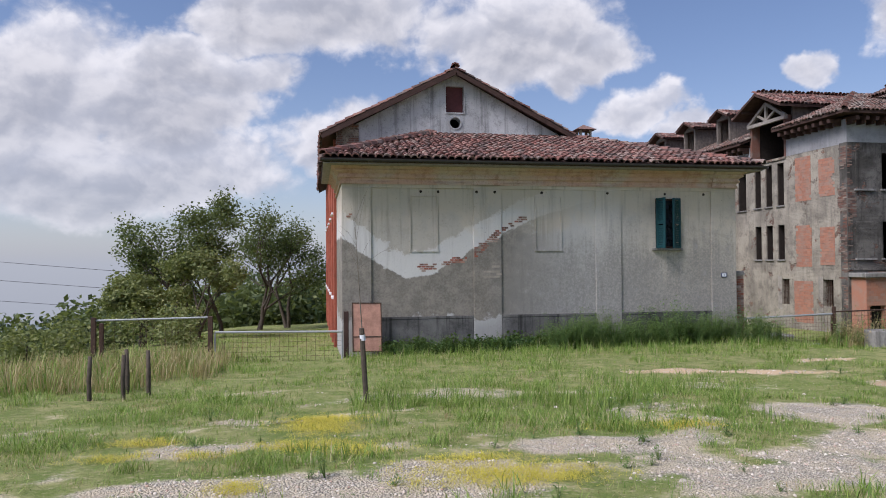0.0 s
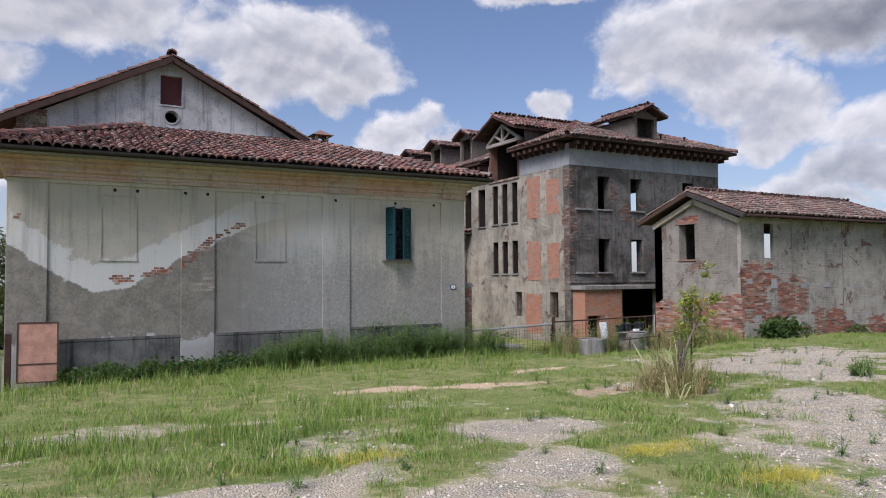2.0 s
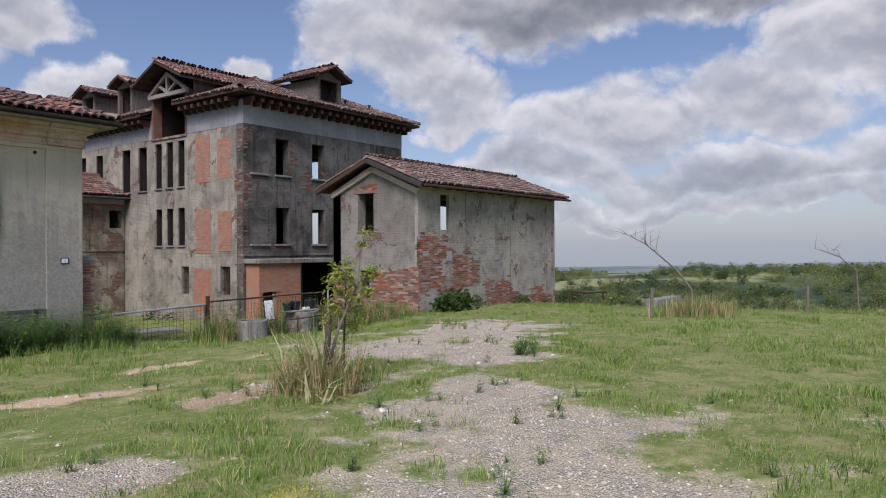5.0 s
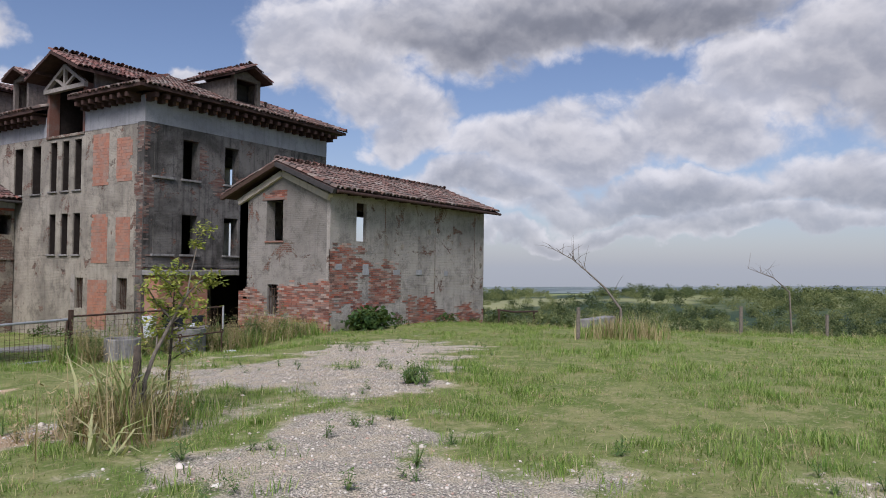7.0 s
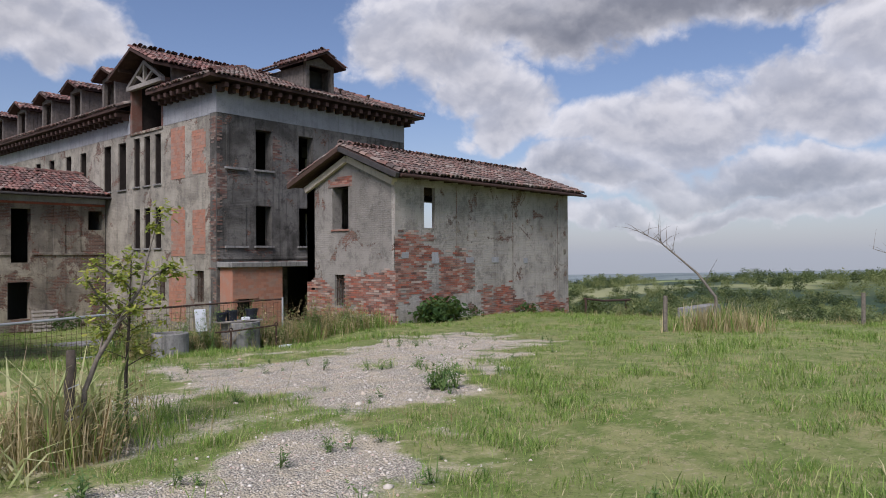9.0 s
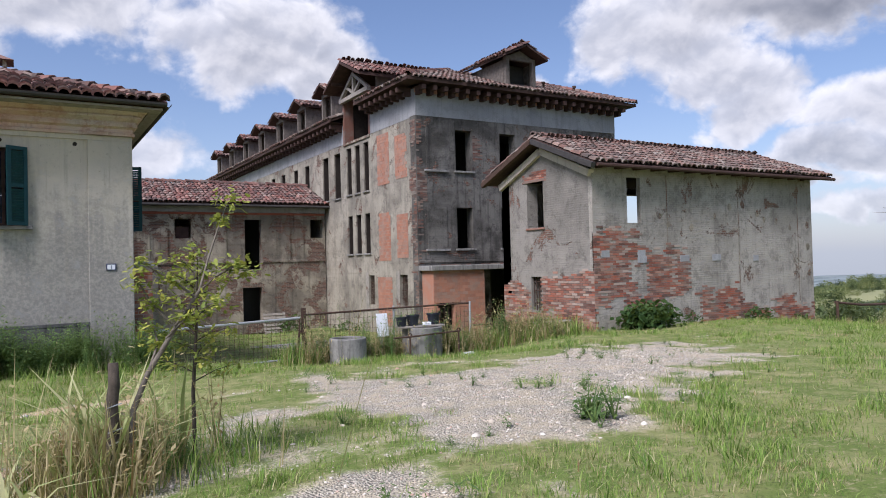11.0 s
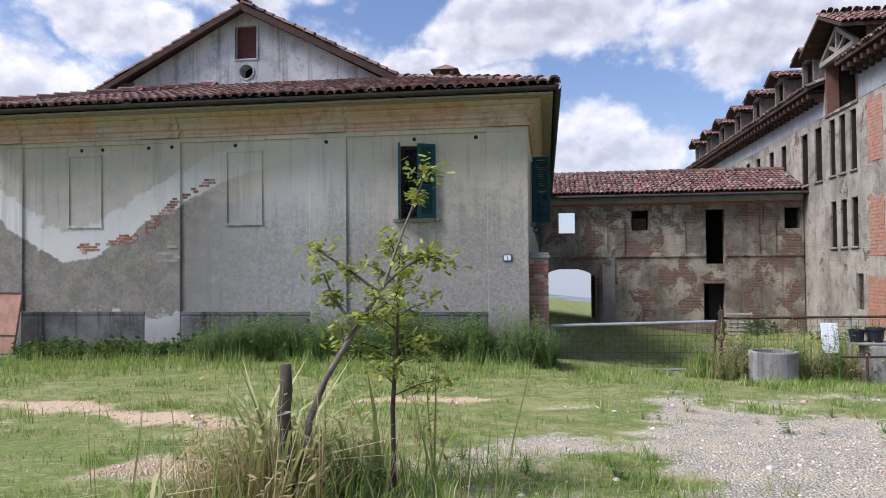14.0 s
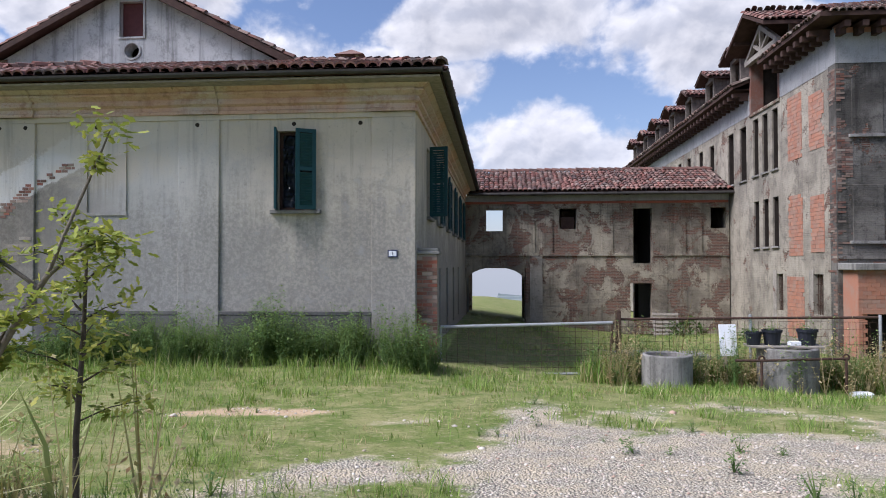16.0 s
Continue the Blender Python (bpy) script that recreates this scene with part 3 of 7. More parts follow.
def make_ground():
    xs, ys = spread(-9, 44, 0.28, 3500), spread(-3, 31, 0.28, 3500)
    verts = [(x, y, ground_z(x, y)) for y in ys for x in xs]
    w = len(xs)
    faces = [(j * w + i, j * w + i + 1, (j + 1) * w + i + 1, (j + 1) * w + i) for j in range(len(ys) - 1) for i in range(w - 1)]
    mesh = bpy.data.meshes.new("ground")
    mesh.from_pydata(verts, [], faces)
    mesh.polygons.foreach_set("use_smooth", [True] * len(mesh.polygons))
    near = [-10 < v[0] < 46 and -4 < v[1] < 33 for v in verts]
    for key, blobs in (("gravel", GRAVEL), ("earth", EARTH)):
        att = mesh.attributes.new(key, "FLOAT", "POINT")
        att.data.foreach_set("value", [(max(blob(v[0], v[1], blobs), worn(v[0], v[1])) if key == "gravel" else blob(v[0], v[1], blobs)) if k else 0.0 for v, k in zip(verts, near)])
    m, n, b, pos = material("ground", 0.95, 0.0, 0.15)
    gravel = n.add("ShaderNodeAttribute", attribute_name="gravel").outputs["Fac"]
    earth = n.add("ShaderNodeAttribute", attribute_name="earth").outputs["Fac"]
    big, mid, fine = n.noise(pos, 0.35, 5), n.noise(pos, 2.2, 6, 0.65), n.noise(pos, 26.0, 5, 0.7)
    sod = n.mix(n.step(mid, 0.38, 0.64), (0.135, 0.18, 0.045), (0.27, 0.265, 0.11))
    sod = n.mix(n.math("MULTIPLY", n.step(big, 0.45, 0.65), 0.5), sod, (0.15, 0.20, 0.05))
    thatch = n.noise(n.scaled(pos, 1.0, 1.6, 1.0), 9.0, 6, 0.7)
    sod = n.mix(n.math("MULTIPLY", n.step(thatch, 0.52, 0.66), 0.65), sod, (0.40, 0.33, 0.205))
    sod = n.mix(n.math("MULTIPLY", n.step(fine, 0.52, 0.68), 0.65), sod, (0.055, 0.065, 0.025))
    stones = n.add("ShaderNodeTexVoronoi", {"Vector": pos, "Scale": 46.0})
    tint = n.mix(n.add("ShaderNodeSeparateColor", {0: stones.outputs["Color"]}).outputs[0], (0.47, 0.42, 0.32), (0.80, 0.73, 0.58))
    bed = n.mix(n.step(stones.outputs["Distance"], 0.35, 0.65), tint, (0.36, 0.315, 0.255))
    bed = n.mix(n.math("MULTIPLY", n.step(mid, 0.42, 0.6), 0.7), bed, (0.64, 0.54, 0.38))
    dirt = n.mix(fine, (0.44, 0.31, 0.19), (0.60, 0.455, 0.30))
    ragged = n.math("ADD", n.math("MULTIPLY", n.math("SUBTRACT", mid, 0.5), 1.3), n.math("MULTIPLY", n.math("SUBTRACT", fine, 0.5), 0.7))
    g = n.step(n.math("ADD", gravel, ragged), 0.2, 0.7)
    e = n.step(n.math("ADD", earth, ragged), 0.25, 0.75)
    col = n.mix(e, n.mix(g, sod, bed), dirt)
    # the plain: woods and fields, with distance haze mixed into their colour
    sep = n.add("ShaderNodeSeparateXYZ", {0: pos})
    away = n.step(n.math("SUBTRACT", -6.0, sep.outputs[2]), 0.0, 8.0)
    field = n.add("ShaderNodeTexVoronoi", {"Vector": pos, "Scale": 0.009})
    plots = n.ramp(n.add("ShaderNodeSeparateColor", {0: field.outputs["Color"]}).outputs[0], (0.0, (0.13, 0.17, 0.06)), (0.4, (0.24, 0.27, 0.095)), (0.7, (0.10, 0.135, 0.055)), (1.0, (0.33, 0.32, 0.16)))
    plots = n.mix(n.step(n.noise(pos, 0.02, 6), 0.45, 0.55), plots, (0.035, 0.06, 0.035))
    # blue-grey grows with distance: haze put into the base colour
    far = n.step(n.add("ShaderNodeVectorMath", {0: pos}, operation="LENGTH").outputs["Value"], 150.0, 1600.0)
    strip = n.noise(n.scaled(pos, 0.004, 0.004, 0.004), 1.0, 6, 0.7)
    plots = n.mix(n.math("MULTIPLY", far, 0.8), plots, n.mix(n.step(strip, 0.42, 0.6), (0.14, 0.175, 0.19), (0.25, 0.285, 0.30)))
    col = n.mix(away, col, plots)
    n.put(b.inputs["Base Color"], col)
    h = n.math("ADD", n.math("MULTIPLY", fine, 0.6), n.math("MULTIPLY", n.math("MULTIPLY", stones.outputs["Distance"], g), -1.0))
    bumped(n, b, h, 1.0, 0.04)
    mesh.materials.append(m)
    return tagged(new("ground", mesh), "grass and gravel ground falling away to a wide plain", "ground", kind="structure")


make_ground()


# ---- the villa ----
FILM = plain("plastic_film", (0.02, 0.026, 0.035), 0.08, 0.0, vary=0.1)


def sash(house, axis, at, u0, u1, z0, z1, label="dark open window"):
    """A timber frame set back in an opening."""
    bm = bmesh.new()
    w = 0.06
    runs = [(u0, u0 + w, z0, z1), (u1 - w, u1, z0, z1), (u0 + w, u1 - w, z0, z0 + w), (u0 + w, u1 - w, z1 - w, z1), ((u0 + u1) / 2 - w / 2, (u0 + u1) / 2 + w / 2, z0 + w, z1 - w)]
    for a, b, c, d in runs:
        if axis == "y":
            box(bm, a, b, at + 0.16, at + 0.22, c, d)
        else:
            box(bm, at + 0.16, at + 0.22, a, b, c, d)
    return part("window_frame", bm, TIMBER, house, label)


def shutter_bm(width, height, thick=0.045):
    """A panelled, louvred leaf standing on its lower hinge corner, along +x."""
    bm = bmesh.new()
    r = 0.075
    box(bm, 0, r, 0, thick, 0, height)
    box(bm, width - r, width, 0, thick, 0, height)
    for z in (0, height * 0.48, height - r):
        box(bm, r, width - r, 0.003, thick - 0.003, z, z + r)
    k = r
    while k < height - r - 0.03:
        if not (height * 0.46 < k < height * 0.53):
            box(bm, r, width - r, 0.012, 0.02, 0, 0.052, m=Matrix.Translation((0, 0.0, k)) @ Matrix.Rotation(radians(-28), 4, "X"))
        k += 0.055
    return bm


def shutter(house, hinge, angle, width, height, name="shutter"):
    bm = shutter_bm(width, height)
    bmesh.ops.transform(bm, matrix=Matrix.Translation(hinge) @ Matrix.Rotation(radians(angle), 4, "Z"), verts=bm.verts)
    return part(name, bm, SHUTTER, house, "open dark green wooden shutter")


def profile_run(name, prof, a, b, out, house, mat, label="", mitre=(0.0, 0.0)):
    """A moulding of the section prof [(out, z)], run level from a to b."""
    bm = bmesh.new()
    a, b, out = Vector(a), Vector(b), Vector(out)
    along = (b - a).normalized()
    ra = [bm.verts.new(a + out * o - along * (o * mitre[0]) + Vector((0, 0, z))) for o, z in prof]
    rb = [bm.verts.new(b + out * o + along * (o * mitre[1]) + Vector((0, 0, z))) for o, z in prof]
    for k in range(len(prof) - 1):
        bm.faces.new((ra[k], rb[k], rb[k + 1], ra[k + 1]))
    bm.faces.new(ra)
    bm.faces.new(rb[::-1])
    bmesh.ops.recalc_face_normals(bm, faces=bm.faces)
    return part(name, bm, mat, house, label)


def bricked(house, axis, at, u0, u1, z0, z1, seed, mat=None, bw=0.25, bh=0.065, gap=0.012, singles=0, ragged=0.0, mask=None, proud=0.02):
    """Laid bricks in a field of the wall, standing just proud of it."""
    rng = random.Random(seed)
    chunks, lone = [], []
    rows = int((z1 - z0) / (bh + gap))
    shape = [(x, y, z) for x in (0, bw) for y in (0, 0.06) for z in (0, bh)]
    faces = [(0, 1, 3, 2), (4, 6, 7, 5), (0, 4, 5, 1), (2, 3, 7, 6), (0, 2, 6, 4), (1, 5, 7, 3)]
    for j in range(rows):
        z = z0 + j * (bh + gap)
        u = u0 - (bw / 2 if j % 2 else 0)
        while u < u1:
            a, b = max(u, u0), min(u + bw, u1)
            u += bw + gap
            if b - a < 0.05:
                continue
            um = (a + b) / 2
            if ragged and noise.noise(Vector((um * 1.1, z * 1.1, seed))) + 0.5 * noise.noise(Vector((um * 4, z * 4, seed))) > ragged * min(um - u0, u1 - um, z - z0 + 0.3, z1 - z):
                continue
            if mask and not mask(um, z):
                continue
            d = rng.uniform(-0.006, 0.006) - proud
            vs = []
            for sx, sy, sz in shape:
                uu = a if sx == 0 else b
                vs.append((uu, at + d + sy, z + sz) if axis == "y" else (at + d + sy, uu, z + sz))
            if len(lone) < singles and b - a > bw * 0.98:
                c = Vector(vs[0])
                lone.append(Matrix.Translation(c) @ (Matrix.Identity(4) if axis == "y" else Matrix(((0, 1, 0, 0), (1, 0, 0, 0), (0, 0, 1, 0), (0, 0, 0, 1)))))
            else:
                chunks.append((vs, faces))
    if chunks:
        joined("bricks", chunks, mat or BRICK, house, kind="stuff")
    if lone:
        LATE.append(("brick", shape, faces, mat or BRICK, house, lone))


def make_villa():
    house = thing("villa", (8, 24, -1.2), "two-storey villa with stained grey render and a red tiled roof", "house")
    F = 22.1
    win = (11.33, 12.1, 1.88, 3.46)
    blind = [(3.5, 4.28, 1.86, 3.45), (7.38, 8.17, 1.86, 3.45)]
    part("wall", wall_bm("y", F + 0.05, 1.45, 14.1, -1.8, 4.3, 0.4, [win]), PLASTER_A, house, "pale render with large cement-grey stains")
    # pilasters, upper band and plinths stand proud of the panels
    for a, b in ((1.45, 2.32), (5.4, 6.27), (9.3, 10.15), (13.23, 14.1)):
        part("pilaster", boxed(a, b, F, F + 0.06, -1.8, 3.7, bevel=0.012), PLASTER_A, house)
    for a, b in ((2.32, 5.4), (6.27, 9.3), (10.15, 13.23)):
        part("plinth", boxed(a, b, F + 0.002, F + 0.06, -1.8, -0.2, bevel=0.02), PLASTER_DADO, house, "damp black-stained plinth")
        part("ledge", boxed(a + 0.003, b - 0.003, F - 0.006, F + 0.06, -0.2, -0.13, bevel=0.004), PLASTER_DADO, house)
    part("frieze", boxed(1.45, 14.1, F - 0.002, F + 0.06, 3.7, 3.8), PLASTER_A, house)
    for a, b, c, d in blind:
        bm = bmesh.new()
        w = 0.035
        for q in ((a - w, a, c, d), (b, b + w, c, d), (a - w, b + w, d, d + w), (a - 0.05, b + 0.05, c - 0.06, c)):
            box(bm, q[0], q[1], F + 0.02, F + 0.06, q[2], q[3])
        part("blind_window", bm, PLASTER_A, house, "walled-up window with a thin raised frame")
    prof = [(0, 3.80), (0.05, 3.80), (0.05, 3.86), (0.02, 3.88), (0.02, 3.95), (0.10, 3.99), (0.10, 4.05), (0.07, 4.06), (0.07, 4.10), (0.19, 4.17), (0.19, 4.21), (0.16, 4.22), (0.30, 4.32), (0.33, 4.34), (0.33, 4.42), (0, 4.42)]
    profile_run("cornice", prof, (1.45, F, 0), (14.1, F, 0), (0, -1, 0), house, CORNICE, "stepped ochre cornice", (1, 1))
    profile_run("cornice", prof, (14.1, F, 0), (14.1, 42.0, 0), (1, 0, 0), house, CORNICE, "stepped ochre cornice", (1, 0))
    profile_run("cornice", prof, (1.45, F, 0), (1.45, 26.8, 0), (-1, 0, 0), house, CORNICE, "stepped ochre cornice", (1, 0))
    for a, b in ((1.45, 2.32), (5.4, 6.27), (9.3, 10.15), (13.23, 14.1)):
        profile_run("cornice", [(o + 0.045 if o else 0, z) for o, z in prof[:-3]] + [(0.35, 4.3), (0, 4.3)], (a, F, 0), (b, F, 0), (0, -1, 0), house, CORNICE, "cornice breaking forward over a pilaster")
    # vent holes under the cornice, and the lead strip where roof and gable meet
    for x in (3.8, 4.33, 5.5, 6.07, 7.57, 9.7, 11.66, 13.0):
        wall_y = F if any(a < x < b for a, b in ((1.45, 2.32), (5.4, 6.27), (9.3, 10.15), (13.23, 14.1))) else F + 0.05
        # a near-black disc on the face puts the hole's shade in as colour
        bm = bmesh.new()
        vs = [bm.verts.new((x + 0.055 * (0.8 + 0.35 * noise.noise(Vector((x * 9, t * 2, 1)))) * math.cos(t), wall_y - 0.004, 3.6 + 0.045 * math.sin(t))) for t in [2 * math.pi * k / 10 for k in range(10)]]
        ext = bmesh.ops.extrude_face_region(bm, geom=[bm.faces.new(vs)])
        bmesh.ops.translate(bm, verts=[v for v in ext["geom"] if isinstance(v, bmesh.types.BMVert)], vec=(0, 0.02, 0))
        part("vent_hole", bm, OPENING_SHADE, house, "small putlog hole, its shade a near-black disc")
    part("flashing", bars(((5.0, 26.76, 6.2), (10.2, 26.76, 6.2), 0.07)), CEMENT_BAND, house, "pale mortar fillet")
    # side walls
    sidewin = [(24.3, 25.1, 1.88, 3.46), (27.2, 28.0, 1.88, 3.46), (30.2, 31.0, 1.88, 3.46), (33.2, 34.0, 1.88, 3.46), (36.2, 37.0, 1.88, 3.46), (39.2, 40.0, 1.88, 3.46),
               (27.2, 28.0, -1.2, 0.7), (30.2, 31.0, -1.2, 0.7), (33.2, 34.0, -1.2, 0.7), (36.2, 37.0, -1.2, 0.7)]
    bm = wall_bm("x", 14.1 - 0.4, F + 0.46, 42.75, -2.4, 4.3, 0.4, sidewin)
    part("wall", bm, PLASTER_A, house, "long pale side wall with shuttered windows")
    for a, b, c, d in sidewin:
        sash(house, "x", 13.5, a, b, c, d)
        if c > 0:
            part("window_sill", boxed(14.08, 14.2, a - 0.08, b + 0.08, c - 0.07, c, bevel=0.01), CONCRETE, house)
    for a, b, c, d in sidewin[:6]:
        shutter(house, (14.16, a + 0.02, c), -12 if a < 25 else -82, 0.42, d - c)
        shutter(house, (14.16, b, c), 82, 0.42, d - c)
    part("wall", wall_bm("x", 1.45, F + 0.46, 26.8, -1.8, 4.3, 0.4), PLASTER_A, house)
    reds = [(y, y + 1.0, 0.2, 2.3) for y in (28.5, 32.0, 35.5, 39.0, 42.5)] + [(y, y + 1.0, 3.4, 5.2) for y in (28.5, 32.0, 35.5, 39.0, 42.5)]
    part("wall", wall_bm("x", 1.45, 27.2, 47.0, -2.0, 6.0, 0.4, reds), RED_WALL, house, "long wall painted brick red")
    for y in (27.3, 30.6, 34.1, 37.6, 41.1, 44.6):
        part("pilaster", boxed(1.36, 1.45, y, y + 0.6, -2.0, 6.0, bevel=0.01), RED_WALL, house)
    for a, b, c, d in reds:
        sash(house, "x", 1.45, a, b, c, d)
        part("window_sill", boxed(1.3, 1.46, a - 0.08, b + 0.08, c - 0.09, c, bevel=0.01), WHITE, house)
    part("wall", boxed(1.45, 14.1, 46.6, 47.0, -2.4, 4.3), PLASTER_A, house)
    part("window_film", film_bm(), FILM, house, "crumpled dark plastic film behind the shutters")
    # rooms behind the front windows, near-black for the shade inside
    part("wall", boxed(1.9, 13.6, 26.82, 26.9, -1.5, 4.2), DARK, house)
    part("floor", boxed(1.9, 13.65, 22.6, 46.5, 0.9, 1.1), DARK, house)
    # gable of the taller part behind
    gab = [(5.45, 6.12, 7.0, 8.0), (5.58, 6.02, 6.42, 6.84)]
    part("gable", wall_bm("y", 26.8, 1.45, 10.1, 4.3, 6.1, 0.4), PLASTER_GABLE, house)
    bm = bmesh.new()
    ring_gable(bm, 26.8, 0.4, 1.45, 10.1, 6.1, 5.78, 8.42, (5.45, 6.12, 7.0, 7.97), (5.80, 6.62, 0.205))
    part("gable", bm, PLASTER_GABLE, house, "grey rendered gable streaked with black")
    part("brick_patch", boxed(1.44, 2.25, 26.76, 26.81, 5.4, 6.45), PLASTER_D, house)
    part("window_board", boxed(5.46, 6.11, 26.95, 27.0, 7.0, 7.97), MAROON, house, "maroon boarded attic window")
    bm = bmesh.new()
    for q in ((5.40, 5.45, 6.95, 8.02), (6.12, 6.17, 6.95, 8.02), (5.45, 6.12, 6.95, 7.0)):
        box(bm, q[0], q[1], 26.77, 26.83, q[2], q[3])
    part("window_frame", bm, PLASTER_GABLE, house)
    bm = bmesh.new()
    for k in range(20):
        a, b = 2 * math.pi * k / 20, 2 * math.pi * (k + 1) / 20
        beam(bm, (5.80 + 0.23 * math.cos(a), 26.8, 6.62 + 0.23 * math.sin(a)), (5.80 + 0.23 * math.cos(b), 26.8, 6.62 + 0.23 * math.sin(b)), 0.05)
    part("porthole_ring", bm, PLASTER_GABLE, house, "round vent with a raised ring")
    part("attic_floor", boxed(1.9, 9.7, 27.2, 46.5, 5.9, 6.0), DARK, house)
    part("wall", wall_bm("x", 9.7, 27.2, 47.0, 4.3, 6.0, 0.4), PLASTER_GABLE, house)
    # roofs
    e, r = 4.47, 6.15
    L, R, Fy, Gy = 0.9, 14.65, 21.4, 26.78
    roof_plane(house, [(L, Fy, e), (R, Fy, e), (10.3, Gy, r), (5.0, Gy, r)], singles=300, seed=3)
    roof_plane(house, [(R, Fy, e), (R, 42.3, e), (10.3, 42.3, r), (10.3, Gy, r)], seed=4)
    roof_plane(house, [(L, Gy, e), (L, Fy, e), (5.0, Gy, r)], seed=5)
    ridge_tiles(house, (R, Fy, e - 0.01), (10.3, Gy, r - 0.01), TILE, 6)
    ridge_tiles(house, (L, Fy, e + 0.05), (5.0, Gy, r + 0.05), TILE, 7)
    pk = 8.55
    roof_plane(house, [(0.95, 47.3, 6.08), (0.95, 26.5, 6.08), (5.78, 26.5, pk), (5.78, 47.3, pk)], seed=8)
    roof_plane(house, [(10.6, 26.5, 6.08), (10.6, 47.3, 6.08), (5.78, 47.3, pk), (5.78, 26.5, pk)], seed=9)
    ridge_tiles(house, (5.78, 26.5, pk + 0.04), (5.78, 47.3, pk + 0.04), TILE, 10)
    for x0, x1, z0, z1 in ((0.93, 5.78, 5.93, 8.4), (10.62, 5.78, 5.93, 8.4)):
        part("verge_board", bars(((x0, 26.48, z0), (x1, 26.48, z1), 0.13)), TIMBER, house, "dark verge board")
    # gutters
    def half_pipe(a, b, name="gutter"):
        bm = bmesh.new()
        a, b = Vector(a), Vector(b)
        side = (b - a).normalized().cross(Vector((0, 0, 1)))
        rows = [[bm.verts.new(p + side * (0.075 * math.cos(t)) + Vector((0, 0, -0.075 * math.sin(t)))) for t in [math.pi * k / 6 for k in range(7)]] for p in (a, b)]
        for k in range(6):
            bm.faces.new((rows[0][k], rows[0][k + 1], rows[1][k + 1], rows[1][k]))
        ob = part(name, bm, GUTTER, house, "dark half-round gutter")
        sol = ob.modifiers.new("thick", "SOLIDIFY")
        sol.thickness = 0.006
    half_pipe((L - 0.05, Fy - 0.07, e - 0.04), (R + 0.05, Fy - 0.07, e - 0.04))
    half_pipe((R + 0.08, Fy - 0.05, e - 0.04), (R + 0.08, 42.2, e - 0.04))
    # eave boarding
    part("soffit", boxed(L + 0.02, R - 0.02, Fy + 0.03, F - 0.3, 4.3, 4.34), TIMBER_GREY, house)
    part("soffit", boxed(14.4, R - 0.02, F - 0.3, 42.2, 4.3, 4.34), TIMBER_GREY, house)
    part("soffit", boxed(L + 0.02, 1.45 - 0.3, F - 0.3, 26.8, 4.3, 4.34), TIMBER_GREY, house)
    # chimney with a small tiled cap
    ch = part("chimney", boxed(11.2, 11.75, 28.3, 28.85, 5.6, 6.55, bevel=0.02), PLASTER_D, house, "squat chimney with a tiled cap")
    for x in (11.22, 11.63):
        for y in (28.32, 28.73):
            part("post", boxed(x, x + 0.1, y, y + 0.1, 6.55, 6.8), PLASTER_D, ch)
    bm = bmesh.new()
    base = [bm.verts.new(c) for c in ((11.05, 28.15, 6.8), (11.9, 28.15, 6.8), (11.9, 29.0, 6.8), (11.05, 29.0, 6.8))]
    tip = bm.verts.new((11.475, 28.575, 7.05))
    bm.faces.new(base[::-1])
    for k in range(4):
        bm.faces.new((base[k], base[(k + 1) % 4], tip))
    part("cap", bm, TILE, ch)
    # front window
    sash(house, "y", F + 0.02, *win)
    part("window_sill", boxed(11.2, 12.22, F - 0.06, F + 0.1, 1.80, 1.88, bevel=0.012), CONCRETE, house, "grey stone sill")
    # near-black sheet behind the window stands for the room's shade
    part("lining", boxed(11.35, 12.08, F + 0.42, F + 0.45, 1.9, 3.44), DARK, house)
    shutter(house, (11.31, F - 0.03, 1.88), -77, 0.4, 1.58)
    shutter(house, (12.12, F - 0.03, 1.88), 209, 0.4, 1.58)
    # brick pier at the gate
    pier = part("pier", boxed(14.1, 14.5, 22.35, 22.8, -1.8, 1.0, bevel=0.01), MORTAR, house, "brick gate pier with a stone cap")
    bricked(pier, "y", 22.35, 14.1, 14.5, -1.5, 1.0, 91, singles=60, bw=0.195, proud=0.012)
    # brick laid bare along the edge of the old cement patch
    bricked(house, "y", F + 0.05, 3.55, 5.2, 1.2, 1.65, 92, bw=0.12, bh=0.052, mask=lambda u, z: abs(z - (1.27 + 0.17 * (u - 3.6))) < 0.07 + 0.16 * noise.noise(Vector((u * 4, z * 6, 1))), proud=0.006)
    bricked(house, "y", F, 5.42, 6.26, 1.5, 2.7, 93, bw=0.12, bh=0.052, mask=lambda u, z: abs(z - (2.0 + 0.85 * (u - 5.75))) < 0.12 + 0.22 * noise.noise(Vector((u * 4, z * 5, 2))) and u > 5.6 or (u < 5.55 and 1.6 < z < 1.9), proud=0.006)
    bricked(house, "y", F + 0.05, 6.3, 7.1, 2.3, 3.0, 94, bw=0.12, bh=0.052, mask=lambda u, z: abs(z - (2.45 + 0.55 * (u - 6.35))) < 0.06 + 0.15 * noise.noise(Vector((u * 5, z * 6, 3))), proud=0.006)
    bricked(house, "y", F, 5.7, 6.27, 1.0, 1.4, 95, mask=lambda u, z: noise.noise(Vector((u * 6, z * 6, 3))) > -0.1, mat=MORTAR, proud=0.006)
    bricked(house, "y", F, 1.46, 1.75, 2.3, 3.8, 96, bw=0.12, bh=0.052, mask=lambda u, z: noise.noise(Vector((u * 3, z * 4, 6))) > 0.3, proud=0.006)
